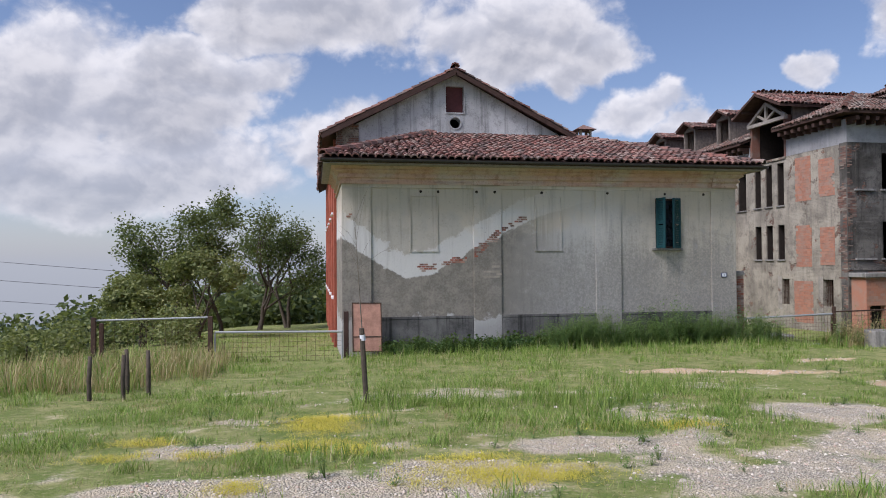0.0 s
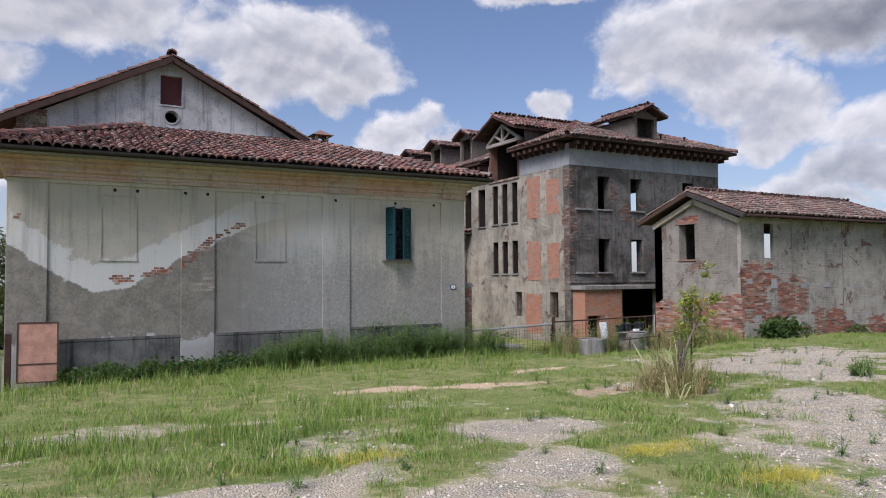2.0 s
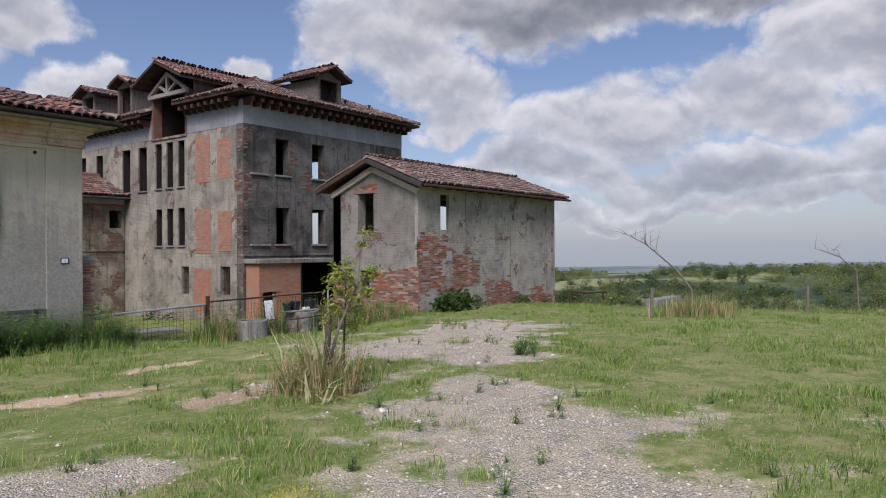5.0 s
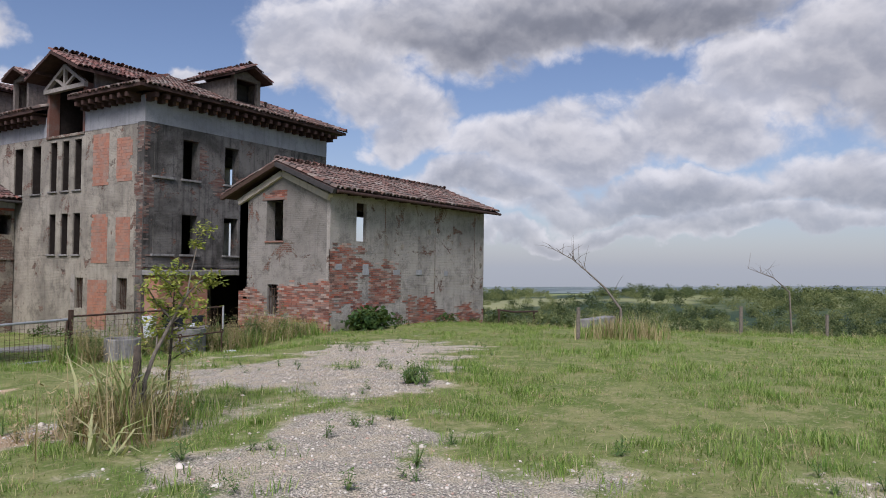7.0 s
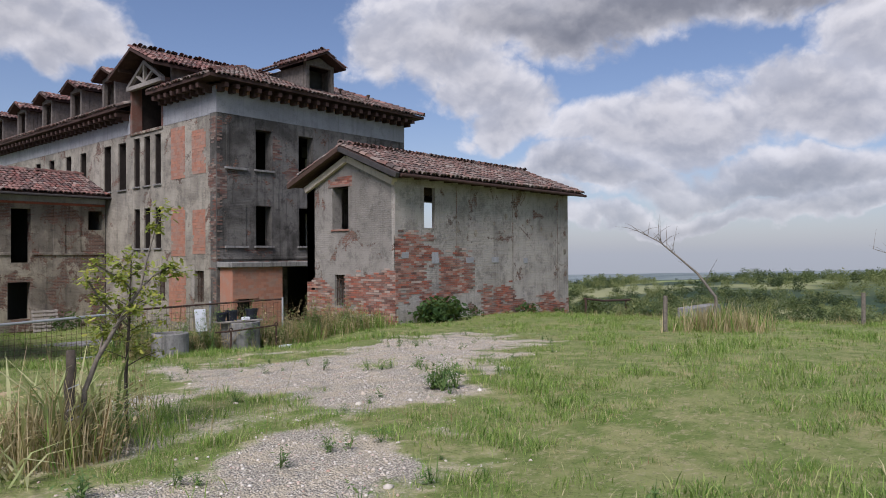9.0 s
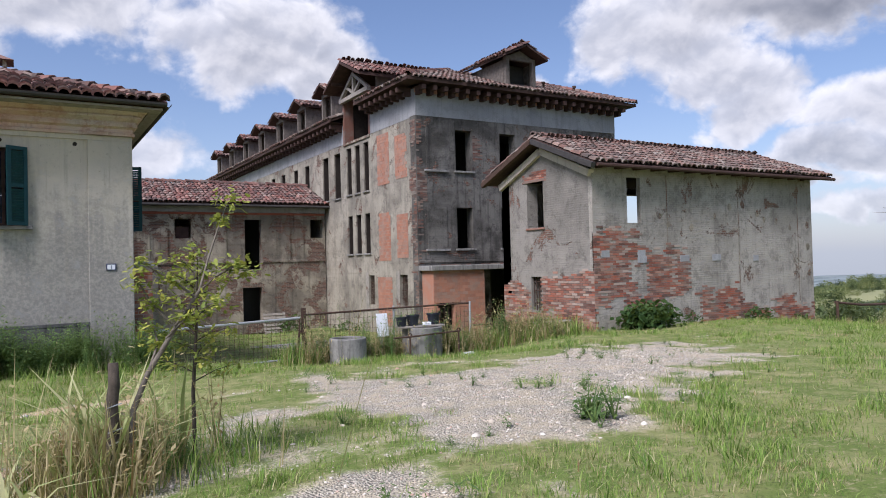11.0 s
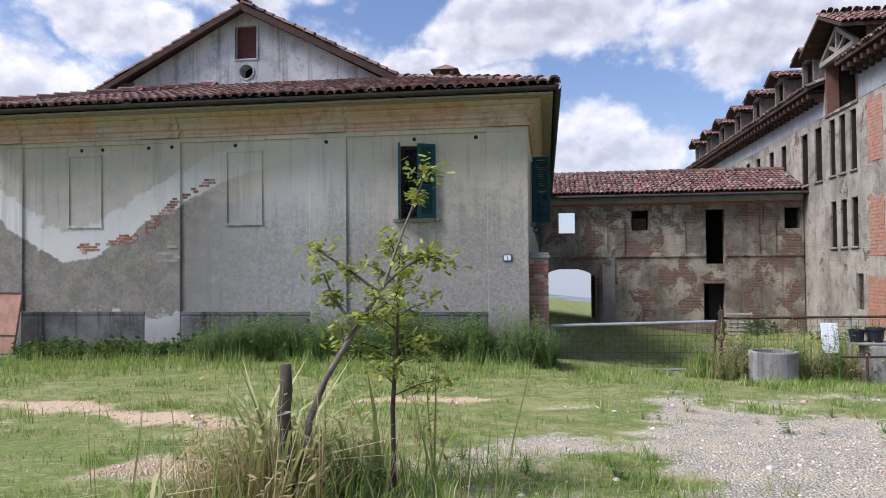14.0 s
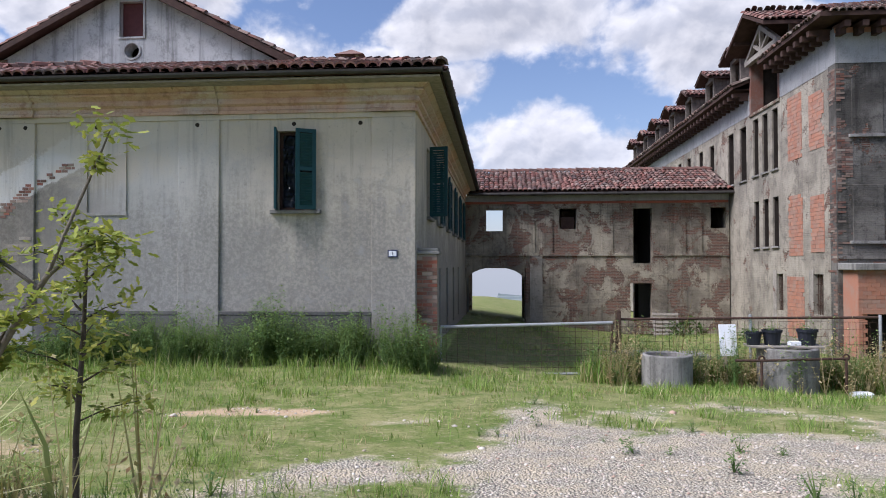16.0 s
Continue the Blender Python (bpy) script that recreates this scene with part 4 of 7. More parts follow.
    for z0, z1, o in ((1.0, 1.06, 0.05), (1.06, 1.12, 0.02)):
        part("cap", boxed(14.1 - o, 14.5 + o, 22.35 - o, 22.8 + o, z0, z1, bevel=0.01), CONCRETE, pier)
    # house number
    pl = part("number_plate", boxed(13.57, 13.73, F - 0.02, F + 0.0, 0.955, 1.065, bevel=0.006), WHITE, house, "white enamel plate with the number 1")
    bm = bmesh.new()
    for q in ((13.555, 13.57, 0.94, 1.08), (13.73, 13.745, 0.94, 1.08), (13.57, 13.73, 0.94, 0.955), (13.57, 13.73, 1.065, 1.08)):
        box(bm, q[0], q[1], F - 0.022, F, q[2], q[3])
    part("rim", bm, BLUE, pl)
    cur = bpy.data.curves.new("digit", "FONT")
    cur.body, cur.size, cur.extrude, cur.align_x = "1", 0.10, 0.002, "CENTER"
    cur.materials.append(BLUE)
    digit = new("digit", cur)
    digit.parent = pl
    digit.matrix_basis = pose(13.65 - 8, F - 0.024 - 24, 0.975 + 1.2, 90, 0, 0)
    return house


def film_bm():
    """A loosely hung sheet with folds."""
    bm = bmesh.new()
    nx, nz = 22, 44
    rows = [[bm.verts.new((11.36 + 0.72 * i / nx, 22.33 + 0.07 * noise.noise(Vector((i * 0.35, j * 0.2, 5))) + 0.05 * noise.noise(Vector((i * 0.12, j * 0.45, 9))), 1.9 + 1.54 * j / nz)) for i in range(nx + 1)] for j in range(nz + 1)]
    for j in range(nz):
        for i in range(nx):
            bm.faces.new((rows[j][i], rows[j][i + 1], rows[j + 1][i + 1], rows[j + 1][i]))
    return bm


def ring_gable(bm, y, thick, u0, u1, z0, pu, pz, sq, circ):
    """A triangular gable with one square and one round opening, as a fan of quads between front and back."""
    cx, cz, r = circ
    outline = []
    for d in (0, thick):
        tri = [bm.verts.new((u, y + d, z)) for u, z in ((u0, z0), (cx, z0), (u1, z0), (pu, pz))]
        outline.append(tri)
        ring = [bm.verts.new((cx + r * math.cos(2 * math.pi * k / 24), y + d, cz + r * math.sin(2 * math.pi * k / 24))) for k in range(24)]
        s = [bm.verts.new((u, y + d, z)) for u, z in ((sq[0], sq[2]), (sq[1], sq[2]), (sq[1], sq[3]), (sq[0], sq[3]))]
        outline.append(ring)
        outline.append(s)
        # left and right halves round the openings
        bm.faces.new([tri[0], tri[1], *ring[18:5:-1], s[0], s[3], tri[3]])
        bm.faces.new([tri[1], tri[2], tri[3], s[2], s[1], *[ring[k % 24] for k in range(6, -7, -1)]])
        bm.faces.new([s[0], ring[6], s[1]])
        bm.faces.new([s[3], s[2], tri[3]])
    for n in (1, 2):
        a, b = outline[n], outline[n + 3]
        for k in range(len(a)):
            j = (k + 1) % len(a)
            bm.faces.new((a[k], a[j], b[j], b[k]))
    bmesh.ops.recalc_face_normals(bm, faces=bm.faces)


make_villa()


# ---- the palace ----
def rafters(house, a, b, out, z, gap=0.62, size=0.13, length=0.75, label="row of timber eave brackets"):
    a, b, out = Vector(a), Vector(b), Vector(out)
    d = b - a
    for k in range(int(d.length / gap) + 1):
        p = a + d.normalized() * (k * gap)
        part("bracket", bars((p - out * 0.2 + Vector((0, 0, z)), p + out * length + Vector((0, 0, z - 0.05)), size)), TIMBER, house)
        if size > 0.15:
            part("bracket", bars((p - out * 0.2 + Vector((0, 0, z - size)), p + out * length * 0.55 + Vector((0, 0, z - size - 0.02)), size * 0.9)), TIMBER, house)


def dormer(house, x, y, facing, width, depth, z0, h, over=0.3, rise=0.42, label="small timber dormer with a tiled gable roof"):
    """A dormer whose mouth faces -x or -y, open in front, boarded at its sides."""
    m = Matrix.Translation((x, y, z0)) @ (Matrix.Rotation(radians(-90), 4, "Z") if facing == "x" else Matrix.Identity(4))
    w = width / 2

    def put(name, bm, mat, parent=None, lab=""):
        bmesh.ops.transform(bm, matrix=m, verts=bm.verts)
        return part(name, bm, mat, parent or house, lab)

    bm = bmesh.new()
    box(bm, -w, -w + 0.2, 0, 0.2, 0, h)
    box(bm, w - 0.2, w, 0, 0.2, 0, h)
    box(bm, -w, w, 0, 0.2, h, h + 0.16)
    d = put("dormer", bm, DORMER_WOOD, None, label)
    for s in (-1, 1):
        for k in range(int(depth / 0.24)):
            put("board", boxed(s * w - 0.025, s * w + 0.025, 0.2 + k * 0.24, 0.2 + k * 0.24 + 0.225, 0, h), DORMER_WOOD, d)
    # near-black sheet across the dormer, its inner shade put in as colour
    put("lining", boxed(-w + 0.05, w - 0.05, 0.9, 1.0, 0, h), DARK, d)
    top = h + 0.16 + (w + over) * rise
    for s in (-1, 1):
        c = [(s * (w + over), -over - 0.12, h + 0.1), (s * (w + over), depth + 0.5, h + 0.1), (0, depth + 0.5, top), (0, -over - 0.12, top)]
        if s < 0:
            c = [c[1], c[0], c[3], c[2]]
        cw = [m @ Vector(q) for q in c]
        roof = part("roof", slab_bm(cw, 0.1), TIMBER, d)
        tiled(roof, cw, TILE, width=0.24, course=0.4, seed=int(abs(x * 7 + y * 13)) + s)
    bm = bmesh.new()
    t = [bm.verts.new(v) for v in ((-w, 0.05, h + 0.12), (w, 0.05, h + 0.12), (0, 0.05, h + 0.12 + w * rise))]
    q = [bm.verts.new(v.co + Vector((0, 0.08, 0))) for v in t]
    bm.faces.new(t)
    bm.faces.new(q[::-1])
    for k in range(3):
        bm.faces.new((t[k], t[(k + 1) % 3], q[(k + 1) % 3], q[k]))
    put("gable", bm, DORMER_WOOD, d)
    return d


def make_palace():
    house = thing("palace", (32, 45, -2.5), "derelict four-storey palace of bare brick and grey render", "building")
    X, Y = 26.6, 32.15
    south = [(28.58, 29.44, 4.98, 6.8), (30.98, 31.86, 4.98, 6.8), (35.1, 36.0, 4.98, 6.8), (28.58, 29.42, 1.54, 3.36), (30.98, 31.84, 1.54, 3.36), (35.1, 36.0, 1.54, 3.36), (30.3, 33.0, -2.6, 0.6)]
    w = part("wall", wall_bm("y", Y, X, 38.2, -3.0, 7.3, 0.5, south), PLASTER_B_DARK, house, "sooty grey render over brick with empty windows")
    part("band", boxed(X - 0.012, 38.2, Y - 0.012, Y + 0.5, 7.3, 8.45), CEMENT_BAND, house, "smooth grey cement band under the eaves")
    for z0, z1 in ((4.98, 6.8), (1.54, 3.36)):
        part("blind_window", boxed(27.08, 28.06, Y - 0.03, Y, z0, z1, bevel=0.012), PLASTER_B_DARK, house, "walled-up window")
        for a, b, c, d in south[:6]:
            if c == z0:
                part("window_sill", boxed(a - 0.1, b + 0.1, Y - 0.1, Y + 0.1, c - 0.09, c, bevel=0.01), CONCRETE, house)
        part("window_sill", boxed(26.98, 28.16, Y - 0.1, Y + 0.05, z0 - 0.1, z0, bevel=0.01), CONCRETE, house)
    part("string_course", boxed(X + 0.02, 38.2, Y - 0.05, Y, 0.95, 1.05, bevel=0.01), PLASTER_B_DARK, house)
    bricked(house, "y", Y, X + 0.02, X + 0.5, 0.9, 7.2, 5, mat=BRICK_OLD, mask=lambda u, z: noise.noise(Vector((u * 2, z * 0.6, 4))) + 0.6 * noise.noise(Vector((u * 6, z * 5, 4))) > u - X - 0.3, proud=0.015)
    bricked(house, "y", Y, X + 0.3, 31.5, 0.65, 0.95, 6, mat=BRICK_OLD, mask=lambda u, z: noise.noise(Vector((u * 1.2, z, 9))) > -0.1, proud=0.012)
    bricked(house, "y", Y, 29.5, 31.0, 4.3, 6.9, 8, mat=BRICK_OLD, mask=lambda u, z: noise.noise(Vector((u * 1.0, z * 0.8, 3))) + 0.4 * noise.noise(Vector((u * 5, z * 5, 3))) > 0.18, proud=0.012)
    # west face: corner block and long wing in one plane
    three = [(y, y + 0.6, z0, z1) for y in (36.95, 38.0, 39.05) for z0, z1 in ((4.55, 6.95), (1.5, 3.45))]
    tall = [(37.05, 39.45, 7.3, 9.3)]
    ground_floor = [(33.2, 33.95, -0.95, 0.45), (36.6, 37.25, -1.0, 0.42)]
    wing = [(y, y + 0.85, 4.5, 6.9) for y in (40.5, 42.2)] + [(y, y + 0.8, 5.5, 6.85) for y in (45.2, 47.2, 49.6, 51.7, 54.1, 56.3, 58.7, 60.9, 63.3, 65.5, 67.9)]
    part("wall", wall_bm("x", X, Y + 0.5, 74.0, -3.0, 7.25, 0.5, three + ground_floor + wing), PLASTER_B, house, "peeling ochre-grey render over brick")
    part("band", wall_bm("x", X - 0.012, Y + 0.5, 36.7, 7.25, 8.45, 0.5), CEMENT_BAND, house, "smooth grey cement band")
    part("band", wall_bm("x", X - 0.012, 40.0, 74.0, 7.25, 8.25, 0.5), CEMENT_BAND, house, "smooth grey cement band")
    for y0, y1 in ((36.7, 36.88), (39.8, 40.0)):
        part("pier", boxed(X - 0.02, X + 0.5, y0, y1, 7.25, 9.6), BRICK_OLD, house, "bare red brick jamb")
    part("sill", boxed(X - 0.06, X + 0.5, 36.72, 39.98, 7.12, 7.26, bevel=0.015), PLASTER_D, house, "mossy sill")
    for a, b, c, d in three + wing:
        # boards along the reveals, near-black so their colour carries the shade
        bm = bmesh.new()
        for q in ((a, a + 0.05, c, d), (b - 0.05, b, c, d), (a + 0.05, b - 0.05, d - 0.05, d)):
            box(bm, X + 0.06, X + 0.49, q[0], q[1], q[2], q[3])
        part("window_frame", bm, OPENING_SHADE, house, "dark wooden window boards with reveal shade in their colour")
        part("window_sill", boxed(X - 0.08, X + 0.1, a - 0.06, b + 0.06, c - 0.08, c, bevel=0.01), CONCRETE, house)
    for k, (y0, y1, z0, z1) in enumerate(((33.0, 34.15, 4.75, 6.75), (34.75, 36.0, 4.65, 7.05), (33.05, 34.1, 1.2, 3.2), (34.75, 36.0, 1.1, 3.35), (34.7, 36.2, -1.9, 0.35))):
        bricked(house, "x", X, y0, y1, z0, z1, 40 + k, mat=BLOCK, bw=0.26, bh=0.13, gap=0.01, ragged=5.0, proud=0.015)
    bricked(house, "x", X, Y + 0.05, Y + 0.65, -2.4, 7.2, 60, mat=BRICK_OLD, mask=lambda u, z: noise.noise(Vector((u * 2.2, z * 0.8, 1))) + 0.5 * noise.noise(Vector((u * 6, z * 5, 1))) > 1.2 * (u - Y) - 0.35, proud=0.012)
    for a, b, c, d in ground_floor:
        runs = [((X + 0.1, a + 0.12 * k, c), (X + 0.1, a + 0.12 * k, d), 0.022) for k in range(1, 6)] + [((X + 0.1, a, c + q), (X + 0.1, b, c + q), 0.022) for q in (0.35, 0.7, 1.05)]
        part("window_grille", bars(*runs), RUST, house, "rusty iron window bars")
        part("surround", boxed(X - 0.02, X, b, b + 0.32, c - 0.3, d + 0.15), PLASTER_C, house)
    # closing walls, then floors and inner walls with the rooms' shade as near-black
    part("wall", wall_bm("x", 37.7, Y + 0.5, 74.0, -3.0, 8.45, 0.5, [(37.6, 40.2, 4.5, 7.1), (37.6, 40.2, 1.2, 3.7)]), PLASTER_B, house)
    part("wall", wall_bm("y", 73.5, X, 38.2, -3.0, 8.4, 0.5), PLASTER_B, house)
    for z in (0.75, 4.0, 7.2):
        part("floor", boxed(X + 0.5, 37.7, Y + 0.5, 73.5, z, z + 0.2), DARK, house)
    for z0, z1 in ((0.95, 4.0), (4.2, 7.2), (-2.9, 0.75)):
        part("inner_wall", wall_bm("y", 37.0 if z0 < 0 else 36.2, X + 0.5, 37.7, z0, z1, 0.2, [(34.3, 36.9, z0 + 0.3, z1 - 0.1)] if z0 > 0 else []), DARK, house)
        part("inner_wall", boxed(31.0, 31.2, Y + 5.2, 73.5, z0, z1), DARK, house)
    # roofs: a hip over the corner block, a long slope over the wing
    e = 8.72
    ox, oy = X - 0.75, Y - 0.75
    roof_plane(house, [(ox, oy, e), (39.0, oy, e), (36.0, 38.0, 11.2), (32.0, 38.0, 11.2)], seed=21, mat=TILE_OLD, width=0.24, course=0.4)
    roof_plane(house, [(ox, 36.9, e), (ox, oy, e), (32.0, 38.0, 11.2), (32.0, 38.6, 11.2), (27.6, 36.9, 9.5)], seed=22, mat=TILE_OLD, width=0.24, course=0.4)
    roof_plane(house, [(39.0, oy, e), (39.0, 74.0, e), (34.0, 74.0, 11.2), (34.0, 38.0, 11.2)], seed=23, tiles=False, under=TILE)
    roof_plane(house, [(ox, 74.3, 8.5), (ox, 39.9, 8.5), (32.5, 39.9, 11.2), (32.5, 74.3, 11.2)], seed=24, mat=TILE_OLD, width=0.28, course=0.45)
    ridge_tiles(house, (ox, oy, e + 0.05), (32.0, 38.0, 11.25), TILE, 25)
    ridge_tiles(house, (39.0, oy, e + 0.05), (36.0, 38.0, 11.25), TILE, 27)
    part("soffit", boxed(ox + 0.05, 38.95, oy + 0.05, Y, 8.62, 8.65), TIMBER, house)
    part("soffit", boxed(ox + 0.05, X, Y, 36.8, 8.62, 8.65), TIMBER, house)
    part("soffit", boxed(ox + 0.05, X, 40.0, 74.2, 8.36, 8.39), TIMBER, house)
    part("fascia", boxed(X - 0.02, 38.3, Y - 0.03, Y, 8.28, 8.45), BLOCK, house, "strip of bare red brick")
    rafters(house, (X + 0.1, Y, 0), (38.7, Y, 0), (0, -1, 0), 8.44, gap=0.55, size=0.19, length=0.68)
    rafters(house, (X, Y + 0.4, 0), (X, 36.7, 0), (-1, 0, 0), 8.44, gap=0.55, size=0.19, length=0.68)
    rafters(house, (X, 40.2, 0), (X, 74.0, 0), (-1, 0, 0), 8.2, gap=0.62, size=0.18, length=0.68)
    part("fascia", boxed(ox - 0.02, ox + 0.04, 40.0, 74.3, 8.36, 8.5), TIMBER, house)
    part("fascia", boxed(ox - 0.02, ox + 0.04, oy, 36.9, 8.6, 8.74), TIMBER, house)
    part("fascia", boxed(ox, 39.0, oy - 0.02, oy + 0.04, 8.6, 8.74), TIMBER, house)
    # great timber dormer over the loggia
    c, half, pk, ez = 38.3, 2.3, 11.1, 10.05
    dd = part("dormer", bars(((X - 0.1, c - 1.75, 9.45), (X - 0.1, c + 1.75, 9.45), 0.2), ((X - 0.1, c - 1.75, 9.5), (X - 0.1, c, 10.55), 0.17), ((X - 0.1, c + 1.75, 9.5), (X - 0.1, c, 10.55), 0.17),
                             ((X - 0.1, c, 9.5), (X - 0.1, c, 10.5), 0.15), ((X - 0.1, c, 9.55), (X - 0.1, c - 0.8, 10.0), 0.12), ((X - 0.1, c, 9.55), (X - 0.1, c + 0.8, 10.0), 0.12)), TIMBER_GREY, house,
              "large open timber gable with a grey roof truss")
    for s in (-1, 1):
        k = [(ox - 0.1, c + s * half, ez), (33.0, c + s * half, ez), (33.0, c, pk), (ox - 0.1, c, pk)]
        if s > 0:
            k = [k[1], k[0], k[3], k[2]]
        rf = part("roof", slab_bm(k, 0.14), TIMBER, dd)
        tiled(rf, k, TILE, width=0.24, course=0.4, seed=31 + s)
        part("side_wall", boxed(X + 0.3, 31.0, c + s * 1.75 - 0.06, c + s * 1.75 + 0.06, 9.0, 10.2), DORMER_WOOD, dd)
        part("purlin", bars(((ox, c + s * 1.4, 10.28), (28.5, c + s * 1.4, 10.28), 0.14)), TIMBER, dd)
    # added near-black sheets at back and sides hold the loggia's shade as colour
    part("lining", boxed(30.0, 30.1, 36.7, 40.0, 7.4, 10.4), OPENING_SHADE, dd)
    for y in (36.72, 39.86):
        part("lining", boxed(X + 0.52, 30.0, y, y + 0.12, 7.4, 9.9), OPENING_SHADE, dd)
    # dormer in the south slope, and the row of them along the wing
    dormer(house, 32.6, 32.5, "y", 1.75, 3.0, 9.1, 1.35, over=0.38, label="grey boarded dormer, open in front")
    for k in range(7):
        dormer(house, 27.3, 44.0 + 4.3 * k, "x", 1.6, 2.6, 9.2, 1.55, over=0.34)
    for x in (34.6, 36.6):
        part("vent_pipe", bars(((x, 33.3, 9.2), (x, 33.3, 9.75), 0.11), ((x, 33.3, 9.75), (x, 33.3, 9.85), 0.2), sides=8), RUST, house, "short dark vent pipe")
    # annex of hollow blocks with a slab roof
    ax = part("annex", wall_bm("y", 31.2, 26.75, 29.3, -3.0, 0.6, 0.25, [(26.95, 27.75, -3.0, -0.75)]), BLOCK, house, "low annex of bare orange blocks")
    part("wall", wall_bm("x", 26.75, 31.45, Y, -3.0, 0.6, 0.2), BLOCK, ax)
    part("wall", wall_bm("x", 29.1, 31.45, Y, -3.0, 0.6, 0.2), BLOCK, ax)
    part("roof_slab", boxed(26.6, 31.6, 31.05, Y + 0.05, 0.6, 0.82, bevel=0.02), CONCRETE, ax, "mossy concrete roof slab")
    part("lintel", boxed(26.85, 28.0, 31.16, 31.3, -0.75, -0.6), BLOCK, ax)
    # near-black sheet added at the back for the annex's inner shade
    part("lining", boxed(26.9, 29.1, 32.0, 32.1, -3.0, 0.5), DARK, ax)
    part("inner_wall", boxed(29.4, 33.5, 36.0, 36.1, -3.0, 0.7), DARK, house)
    bricked(ax, "y", 31.2, 26.76, 29.3, -2.6, 0.6, 71, mat=BLOCK, bw=0.25, bh=0.12, gap=0.008, mask=lambda u, z: not (26.9 < u < 27.85 and z < -0.72), proud=0.012)
    return house


make_palace()


# ---- the barn ----
def barn_fallen(u, z):
    """Where the barn's render has come off the south face; islands of it are left."""
    n = 0.5 * noise.noise(Vector((u * 0.8, z * 0.8, 2))) + 0.4 * noise.noise(Vector((u * 2.6, z * 2.6, 5))) + 0.3 * noise.noise(Vector((u * 6, z * 9, 6)))
    top = 1.8 - 0.22 * (u - 27.0) if u < 31.2 else (-0.4 if u < 34 else -0.85)
    left_over = noise.noise(Vector((u * 1.5, z * 1.7, 19))) + 0.45 * noise.noise(Vector((u * 5, z * 7, 21)))
    return z < top + n and left_over < 0.46 and not (z < -0.4 + n and 28.3 > u > 27.1) and not (abs(u - 28.9) < 0.4 and abs(z - 0.45) < 0.5 + n) and not (z < -0.5 + n and 30.0 < u < 31.8)


def barn_fallen_west(u, z):
    n = 0.5 * noise.noise(Vector((u * 0.9, z * 0.9, 12))) + 0.35 * noise.noise(Vector((u * 3, z * 3, 15))) + 0.3 * noise.noise(Vector((u * 7, z * 9, 16)))
    left_over = noise.noise(Vector((u * 1.8, z * 2.0, 29))) + 0.5 * noise.noise(Vector((u * 6, z * 7, 31)))
    return z < 0.1 + 0.22 * max(0, 24.5 - u) + n * 0.8 and left_over < 0.55


